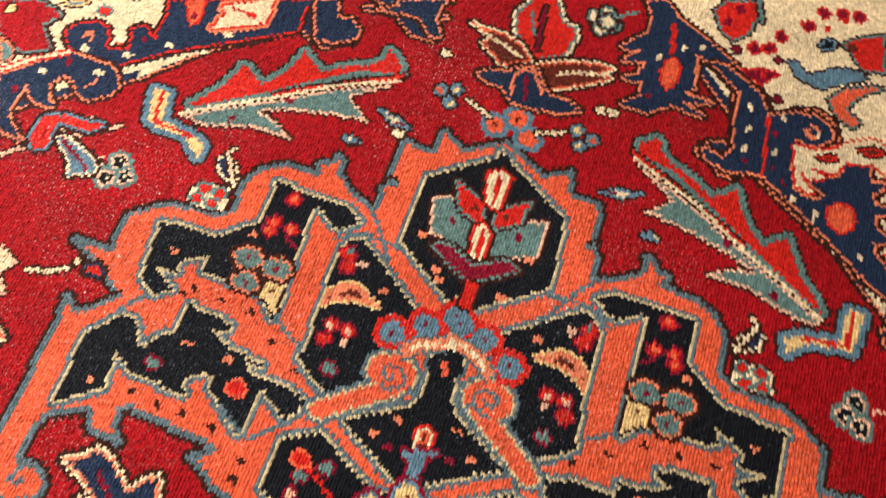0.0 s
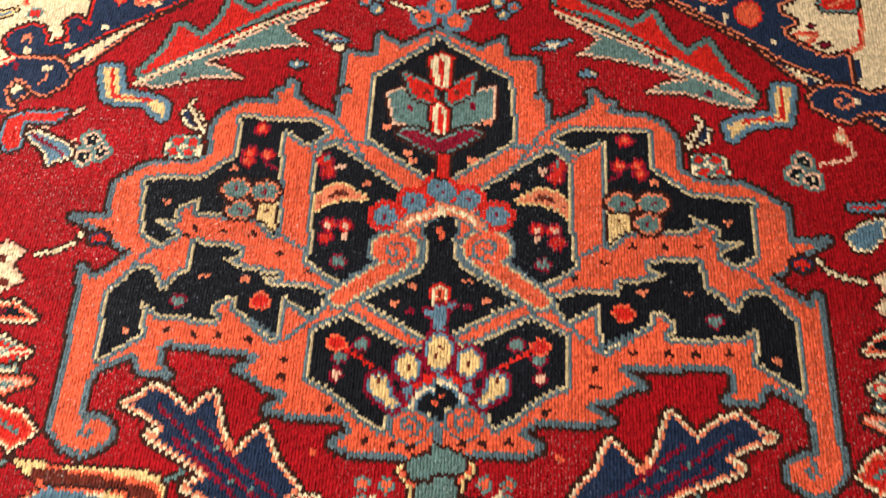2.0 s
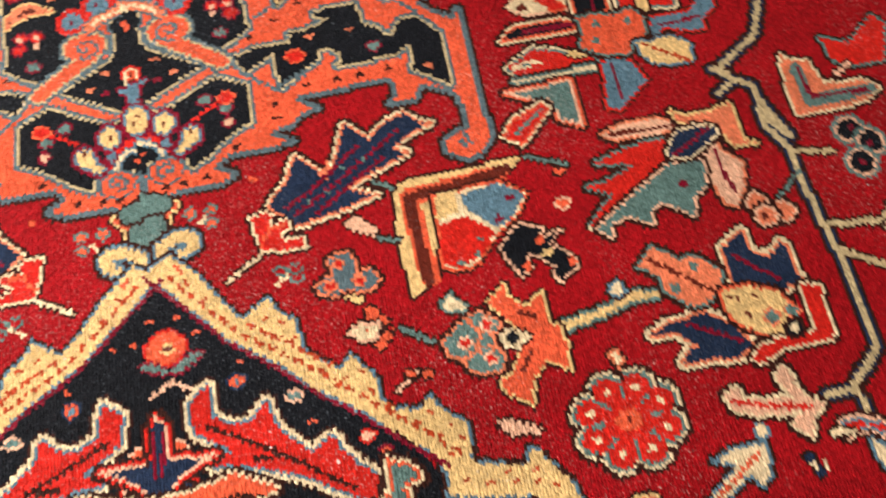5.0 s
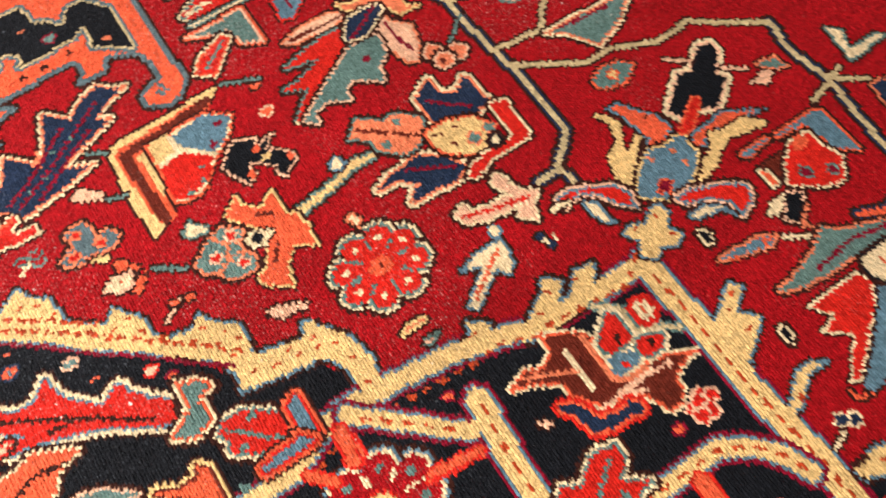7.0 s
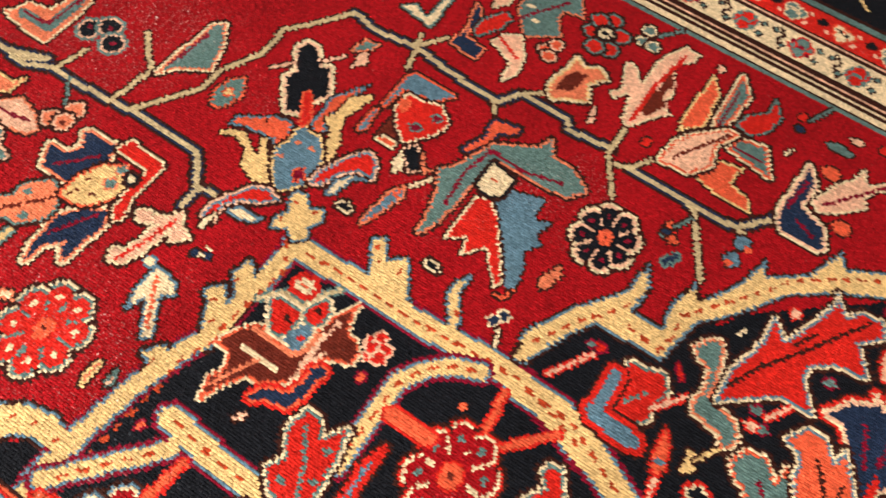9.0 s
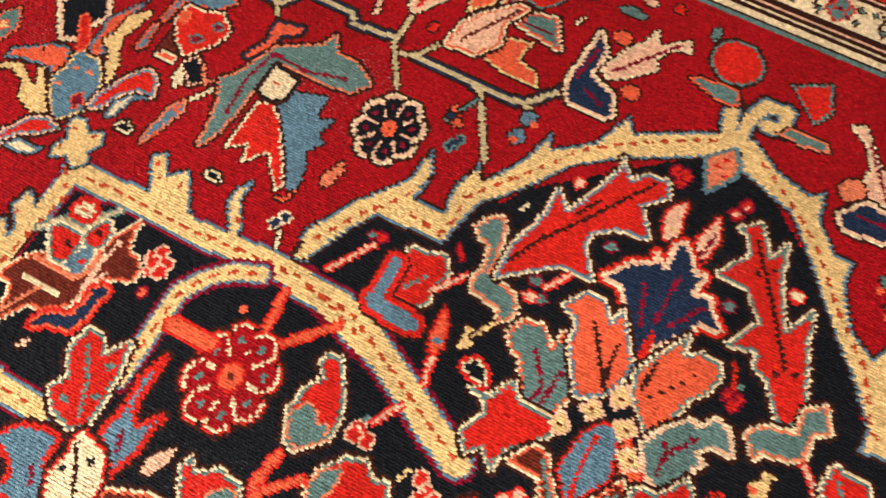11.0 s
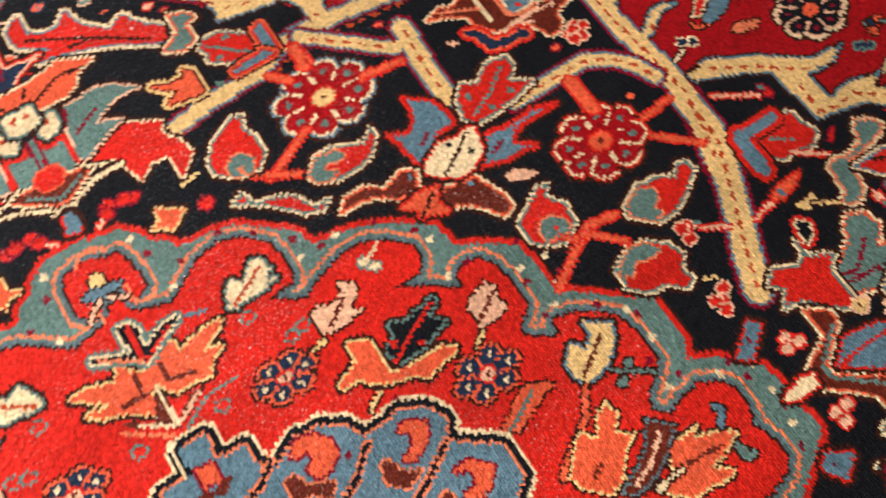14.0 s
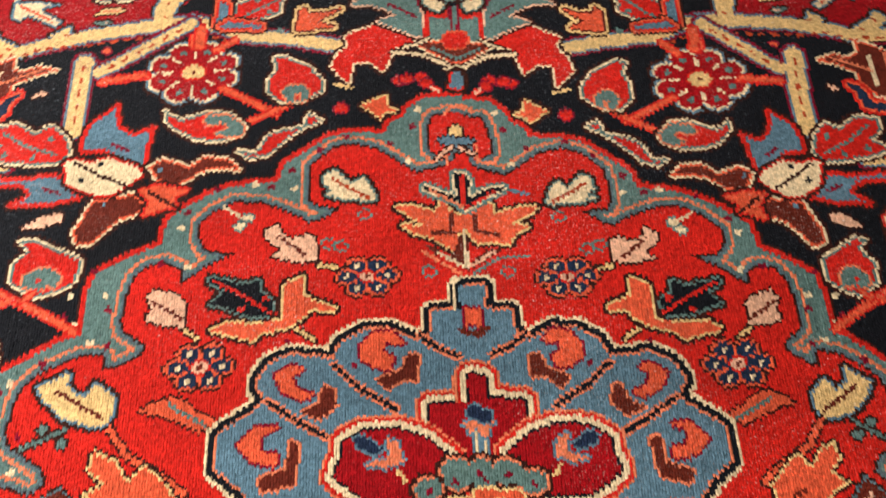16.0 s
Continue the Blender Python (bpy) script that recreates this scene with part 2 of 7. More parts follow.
GUARD = border("guard_stripes", "fine ivory and dark brown guard stripes", [
    (0.362, 0.356, "t"), (0.356, 0.352, "d"), (0.352, 0.343, "i"), (0.343, 0.338, "d"), (0.338, 0.332, "i"), (0.332, 0.327, "d"),
    (0.327, 0.322, "p"), (0.322, 0.313, "d")])
MINOR = border("minor_border", "camel minor border with small red and grey flowers", [(0.313, 0.263, "i"), (0.263, 0.259, "d"), (0.259, 0.255, "p"), (0.255, 0.25, "d")])
RED = border("red_border", "red border with small blossoms", [(0.25, 0.205, "r"), (0.205, 0.2, "d"), (0.2, 0.19, "t"), (0.19, 0.185, "d")])
OUTER = border("main_border", "night-blue main border", [(0.185, 0.075, "k"), (0.075, 0.07, "d"), (0.07, 0.02, "c"), (0.02, 0.0, "w")])


def along(gap, step, draw):
    """Repeats a small figure round the rug at a distance from its edge; draw takes the place, its number and the way along."""
    for side in range(4):
        lo, hi = (Y0, Y1) if side < 2 else (X0, X1)
        count = int((hi - lo - 2 * gap) / step)
        for n in range(count):
            s = (lo + gap + (n + 0.5) * (hi - lo - 2 * gap) / count) * 1000
            fixed = 1000 * (X1 - gap if side == 0 else X0 + gap if side == 1 else Y1 - gap if side == 2 else Y0 + gap)
            draw(lambda a, b: (fixed + b, s + a) if side < 2 else (s + a, fixed + b), n)


def minor_flower(at, n):
    still = lambda x, y: (x, y)
    heart, edge = (("r", "t"), ("t", "r"))[n % 2]
    spots(heart, edge, 9, 9, [at(-7, 4), at(7, -3), at(0, 9), at(1, -9)])(still, MINOR)
    spots("t" if n % 2 == 0 else "m", "", 4, 4, [at(0, 0), at(-13, -8), at(13, 8)])(still, MINOR)
    band("d", "", 4, [at(24, -20), at(33, -4), at(27, 6), at(36, 20)])(still, MINOR)
    spots("t", "d", 3, 3, [at(-25, 10), at(25, -12), at(-24, -12), at(41, 10)])(still, MINOR)


def red_flower(at, n):
    still = lambda x, y: (x, y)
    spots(("i", "t")[n % 2], ("o", "i")[n % 2], 9, 9, [at(-6, 0), at(6, 4), at(2, -7)])(still, RED)
    spots(("k", "i")[n % 2], "", 4, 4, [at(-5, 1), at(6, 4)])(still, RED)
    spots("p", "", 4, 4, [at(-22, 9), at(21, -10), at(-19, -12)])(still, RED)
    spots("k", "d", 5, 6, [at(32, 4)])(still, RED)


def outer_flower(at, n):
    still = lambda x, y: (x, y)
    spots(("o", "b", "c")[n % 3], "id", 26, 26, [at(0, 0)])(still, OUTER)
    spots("m", "i", 9, 9, [at(0, 0)])(still, OUTER)
    band("c", "", 6, [at(-60, -30), at(-30, 0), at(-60, 30)])(still, OUTER)


along(0.288, 0.083, minor_flower)
along(0.2275, 0.072, red_flower)
along(0.13, 0.15, outer_flower)


# ---- figures of the field and the medallion ----



motif("medallion_ground", "night-blue wool ground of the large medallion", "=", [
    shape("k", "mb", [(11, 883), (47, 843), (84, 802), (137, 762), (167, 733), (208, 703), (247, 668), (281, 642)]),
    shape("k", "", [(11, 883), (137, 762), (247, 668), (279, 607), (3, 659)]),
    shape("k", "", [(233, 686), (257, 663), (281, 617), (340, 607), (374, 568), (385, 527), (523, 500), (687, 486), (689, 324), (716, 208), (751, 201), (814, 161), (812, 82), (869, 76), (902, 55), (788, -12), (182, 607)]),
    shape("k", "", [(690, 486), (719, 208), (814, 83), (920, 32), (1064, -139), (1056, -214), (986, -291), (882, -371), (828, -399), (820, -481), (724, -515), (305, 243), (642, 512)]),
    shape("k", "", [(7, 784), (138, 670), (382, 512), (627, 317), (721, 198), (676, 50), (496, -207), (-3, 171)]),
    shape("k", "", [(400, -40), (700, -40), (800, -390), (900, -450), (900, -700), (400, -700)]),
    shape("k", "", [(0, 536), (319, 536), (601, 499), (439, -110), (-3, -88)]),
])
motif("octagon", "grey-teal scalloped octagon round a madder ground", "=", [
    shape("t", "+rrd", [(-3, 429), (45, 421), (64, 404), (70, 390), (89, 376), (95, 362), (131, 360), (160, 353), (191, 328), (217, 307), (226, 280), (255, 277), (285, 269), (313, 255), (340, 235), (356, 222), (361, 190), (395, 171), (421, 151), (425, 124), (424, 80), (443, 70), (478, 40), (510, 15), (512, -12), (513, -40), (498, -58), (531, -76), (565, -110), (567, -137), (562, -153), (572, -184), (569, -197), (504, -237), (300, -250), (-3, -200)]),
    shape("r", "+dg.s", [(-2, 402), (33, 394), (41, 371), (42, 341), (17, 327), (-5, 346)]),
    shape("r", "+dg.s", [(-4, 346), (25, 318), (59, 306), (104, 336), (135, 342), (158, 334), (183, 310), (187, 290), (188, 262), (183, 255), (150, 251), (177, 232), (190, 228), (204, 237), (225, 244), (246, 250), (277, 249), (301, 235), (319, 218), (320, 202), (312, 187), (295, 184), (273, 186), (311, 164), (341, 140), (343, 159), (358, 166), (375, 160), (384, 147), (389, 123), (390, 96), (388, 86), (367, 70), (368, 58), (391, 41), (403, 40), (402, 57), (425, 52), (455, 32)] + [(466, 19), (471, -3), (473, -30), (470, -44), (437, -68), (433, -83), (447, -97), (462, -91), (493, -87), (513, -98), (522, -111), (523, -129), (517, -143), (510, -151), (519, -166), (522, -196), (508, -208), (487, -213), (300, -230), (-3, -180)]),
    spots("i", "", 5, 4, [(68, 323), (252, 276), (205, 274), (340, 212), (408, 126), (334, 163), (415, 70), (52, 402)]),
    spots("m", "", 5, 4, [(61, 375), (89, 346), (141, 353), (175, 330), (208, 299), (297, 265), (333, 232), (422, 155), (404, 109), (362, 165), (233, 273)]),
    spots("i", "", 4, 5, [(440, 123), (432, 89), (478, 21), (483, -18), (464, -72), (518, -90), (555, -101), (554, -135), (549, -173)]),
    spots("m", "", 4, 5, [(442, 99), (400, 66), (454, 44), (486, 10), (464, -37), (482, -66), (536, -85), (542, -109), (554, -155), (541, -195)]),
])
motif("spandrel", "ivory corner spandrel with indigo stepped edge", "", [
    shape("i", "nnnsd", [(40, 1800), (92, 1728), (412, 1420), (700, 1215), (1000, 1010), (1266, 800), (1266, 1945), (30, 1945)]),
    shape("i", "", [(89, 1727), (366, 1830), (414, 1410), (368, 1454), (315, 1484), (256, 1537), (253, 1614), (239, 1633)]),
    shape("n", "+sd", [(87, 1726), (109, 1734), (129, 1712), (155, 1699), (184, 1684), (217, 1662), (247, 1637), (253, 1621), (218, 1608), (215, 1632), (191, 1653), (167, 1665), (162, 1668), (167, 1616), (157, 1608), (196, 1607), (158, 1595), (192, 1583), (147, 1587), (124, 1569), (91, 1569), (111, 1587), (108, 1606), (82, 1604), (102, 1616), (106, 1636), (77, 1627), (96, 1649), (72, 1647), (100, 1681), (98, 1705)]),
    shape("n", "+sd", [(215, 1625), (247, 1637), (257, 1607), (270, 1616), (284, 1629), (310, 1637), (328, 1629), (336, 1607), (328, 1589), (308, 1582), (292, 1589), (292, 1561), (291, 1536), (306, 1523), (321, 1517), (332, 1523), (318, 1534), (335, 1536), (331, 1555), (349, 1551), (348, 1571), (372, 1582), (378, 1551), (397, 1546), (403, 1490), (344, 1472), (304, 1497), (269, 1520), (253, 1533), (231, 1519), (217, 1518), (204, 1530), (187, 1535), (196, 1552), (225, 1561), (221, 1587)]),
    shape("n", "", [(215, 1639), (234, 1646), (247, 1636), (252, 1621), (220, 1609)]),
    band("r", "", 7, [(132, 1659), (126, 1701)]),
    spots("o", "r", 9, 22, [(136, 1630)]),
    band("s", "", 4, [(162, 1664), (168, 1622)]),
    band("s", "", 4, [(295, 1609), (306, 1616), (314, 1608), (309, 1597), (302, 1599)]),
    band("s", "", 3, [(212, 1545), (219, 1542), (224, 1547)]),
    band("r", "", 3, [(254, 1605), (258, 1575), (257, 1537)]),
    band("r", "", 3, [(284, 1610), (289, 1577), (289, 1536)]),
    spots("i", "", 3, 5, [(236, 1606), (242, 1565), (271, 1567), (280, 1528), (144, 1671), (165, 1679), (119, 1648), (233, 1536), (278, 1611), (356, 1560)]),
    spots("m", "", 3, 4, [(237, 1589), (271, 1588), (271, 1546), (227, 1634), (119, 1590)]),
    spots("o", "r", 14, 15, [(352, 1514)]),
    shape("r", "td", [(166, 1740), (177, 1760), (213, 1773), (224, 1757), (215, 1719), (196, 1700), (179, 1713)]),
    spots("m", "", 6, 7, [(187, 1728), (198, 1752)]),
    band("t", "d", 5, [(217, 1775), (226, 1743)]),
    spots("m", "r", 6, 7, [(224, 1701), (241, 1707), (296, 1783), (318, 1789), (339, 1792), (281, 1756), (252, 1728)]),
    shape("m", "r", [(218, 1665), (239, 1673), (260, 1674), (242, 1654), (223, 1656)]),
    spots("m", "d", 5, 5, [(254, 1693), (204, 1691), (263, 1637)]),
    spots("r", "", 4, 5, [(218, 1703), (240, 1666), (323, 1781), (303, 1761), (273, 1758)]),
    shape("b", "d", [(264, 1696), (275, 1700), (292, 1685), (322, 1706), (343, 1711), (362, 1704), (332, 1686), (309, 1669), (279, 1676)]),
    shape("k", "bd", [(296, 1734), (305, 1745), (318, 1747), (318, 1733), (301, 1724)]),
    shape("r", "td", [(321, 1743), (344, 1762), (372, 1777), (379, 1717), (351, 1712), (333, 1734)]),
    spots("w", "", 6, 7, [(336, 1742)]),
    shape("o", "td", [(318, 1658), (333, 1680), (367, 1697), (380, 1695), (352, 1671), (342, 1653), (360, 1638), (351, 1626), (328, 1639)]),
    shape("m", "r", [(328, 1577), (338, 1587), (354, 1584), (337, 1573)]),
    spots("m", "d", 7, 5, [(361, 1601), (381, 1607)]),
    band("r", "d", 3, [(305, 1554), (348, 1567)]),
    band("r", "d", 3, [(302, 1540), (330, 1526)]),
    shape("n", "", [(257, 1546), (394, 1556), (379, 1508), (388, 1469), (423, 1439), (438, 1435), (476, 1448), (473, 1416), (441, 1415), (389, 1446), (345, 1478), (299, 1508)]),
    shape("i", "+rs", [(289, 1549), (342, 1552), (332, 1543), (324, 1522), (312, 1521), (307, 1529), (293, 1534)]),
    band("r", "", 3, [(300, 1540), (329, 1538)]),
    shape("o", "r", [(342, 1520), (355, 1531), (366, 1525), (356, 1515), (356, 1495), (344, 1497)]),
    band("r", "", 6, [(352, 1493), (351, 1475)]),
    shape("i", "+rs", [(394, 1556), (444, 1559), (438, 1541), (436, 1521), (483, 1521), (478, 1468), (439, 1451), (448, 1444), (425, 1440), (419, 1447), (421, 1466), (432, 1475), (439, 1483), (410, 1485), (386, 1472), (392, 1486), (416, 1502), (379, 1497), (379, 1508), (411, 1531), (379, 1534), (384, 1543)]),
    shape("r", "td", [(449, 1560), (488, 1562), (483, 1516), (440, 1515), (437, 1527), (445, 1545)]),
    band("s", "", 3, [(450, 1523), (485, 1539)]),
    shape("m", "d", [(419, 1494), (425, 1497), (432, 1495), (425, 1492)]),
    shape("m", "d", [(429, 1465), (438, 1469), (447, 1467), (437, 1463)]),
    shape("m", "d", [(404, 1545), (413, 1548), (422, 1547), (412, 1543)]),
    spots("i", "", 3, 3, [(277, 1528), (332, 1492), (370, 1485), (398, 1463), (370, 1469), (355, 1539)]),
])
motif("spandrel_scroll", "indigo scrolls along the ivory corner", "!", [
    shape("i", "", [(-645, 1454), (-429, 1534), (-410, 1488), (-474, 1456), (-534, 1417), (-594, 1369)]),
    shape("n", "+rd", [(-528, 1417), (-542, 1430), (-548, 1442), (-542, 1454), (-521, 1466), (-507, 1461), (-498, 1450), (-498, 1440), (-490, 1435), (-467, 1443), (-477, 1470), (-469, 1481), (-447, 1465), (-448, 1502), (-456, 1524), (-402, 1544), (-297, 1583), (-300, 1565), (-297, 1535), (-423, 1458), (-476, 1416), (-506, 1415)]),
    shape("n", "+sd", [(-588, 1359), (-561, 1389), (-524, 1416), (-484, 1417), (-471, 1412), (-455, 1395), (-459, 1381), (-479, 1365), (-494, 1369), (-506, 1383), (-521, 1386), (-530, 1371), (-520, 1351), (-506, 1342), (-534, 1343), (-554, 1360), (-555, 1339), (-552, 1317), (-522, 1295), (-551, 1299)]),
    band("i", "r", 4, [(-592, 1367), (-564, 1395), (-529, 1418)]),
    shape("n", "+sd", [(-293, 1585), (-268, 1594), (-260, 1571), (-242, 1573), (-227, 1561), (-228, 1548), (-251, 1535), (-271, 1532)]),
    shape("i", "+rs", [(-393, 1503), (-385, 1529), (-396, 1538), (-352, 1563), (-340, 1568), (-335, 1533)]),
    shape("o", "r", [(-438, 1531), (-417, 1539), (-411, 1507), (-419, 1502)]),
    band("r", "", 4, [(-382, 1539), (-351, 1538)]),
    band("s", "", 4, [(-526, 1442), (-524, 1450), (-517, 1447), (-517, 1440)]),
    band("s", "", 4, [(-489, 1382), (-483, 1388), (-484, 1395)]),
    spots("i", "", 6, 4, [(-546, 1382), (-485, 1403), (-466, 1436), (-427, 1466), (-370, 1502), (-517, 1427)]),
    spots("m", "", 4, 4, [(-525, 1404), (-562, 1351), (-459, 1461), (-419, 1513)]),
    shape("R", "+td", [(-645, 1454), (-601, 1470), (-567, 1460), (-580, 1440), (-554, 1413), (-581, 1399), (-606, 1406), (-618, 1410)]),
    spots("c", "d", 6, 6, [(-626, 1449)]),
    spots("r", "t", 7, 6, [(-521, 1483)]),
    shape("t", "sd", [(-618, 1410), (-591, 1400), (-587, 1383), (-597, 1375)]),
    shape("b", "cd", [(-579, 1479), (-542, 1492), (-552, 1478), (-565, 1475)]),
    shape("i", "pd", [(-489, 1315), (-488, 1333), (-477, 1343), (-477, 1326)]),
    band("p", "d", 3, [(-534, 1271), (-490, 1307), (-429, 1347)]),
    band("p", "d", 3, [(-468, 1315), (-450, 1300), (-423, 1299)]),
])
motif("indigo_bud", "small indigo bud edged in salmon", "!", [
    shape("n", "+sd", [(-220, 1598), (-196, 1611), (-198, 1620), (-146, 1640), (-150, 1611), (-134, 1586), (-148, 1584), (-169, 1605)]),
])
motif("spandrel_scroll", "indigo scrolls along the ivory corner", "!", [
    shape("n", "+sd", [(178, 1664), (220, 1632), (220, 1601), (227, 1555), (217, 1537), (207, 1541), (192, 1545), (201, 1530), (227, 1524), (248, 1531), (264, 1531), (306, 1505), (349, 1475), (392, 1442), (433, 1424), (463, 1405), (463, 1451), (433, 1449), (396, 1474), (391, 1490), (409, 1498), (388, 1512), (389, 1525), (411, 1535), (387, 1538), (383, 1548), (397, 1567), (379, 1565), (376, 1583), (351, 1577), (345, 1558), (312, 1543), (333, 1531), (323, 1520), (299, 1524), (292, 1548), (290, 1580), (293, 1595), (304, 1588), (319, 1593), (332, 1607), (328, 1619), (308, 1629), (283, 1625), (256, 1611), (242, 1637), (199, 1663)]),
    shape("n", "+sd", [(413, 1395), (425, 1406), (443, 1410), (464, 1406), (480, 1398), (506, 1407), (510, 1379), (468, 1375), (452, 1363), (430, 1372), (416, 1381)]),
    curl("s", 3, (448, 1389), 15, 4, 90, -1.0),
    spots("i", "", 3, 4, [(352, 1501), (367, 1518), (380, 1468), (326, 1505), (465, 1388)]),
    band("r", "", 3, [(257, 1609), (263, 1533)]),
    curl("s", 3, (306, 1606), 12, 3, 90, -1.0),
    spots("o", "r", 14, 17, [(354, 1509)]),
    shape("i", "+r", [(291, 1583), (312, 1584), (336, 1593), (352, 1610), (376, 1621), (397, 1616), (407, 1570), (380, 1588), (348, 1579), (340, 1560), (309, 1562), (332, 1551), (312, 1545), (297, 1555), (322, 1527), (300, 1532)]),
    shape("w", "rd", [(317, 1575), (330, 1584), (343, 1582), (330, 1573)]),
    shape("w", "rd", [(359, 1601), (380, 1612), (393, 1607), (377, 1596)]),
    spots("i", "", 3, 5, [(238, 1559), (237, 1586), (271, 1565), (273, 1614), (315, 1607), (235, 1616), (300, 1514), (325, 1495)]),
    spots("m", "", 3, 4, [(268, 1591), (272, 1544), (286, 1531), (242, 1544)]),
])
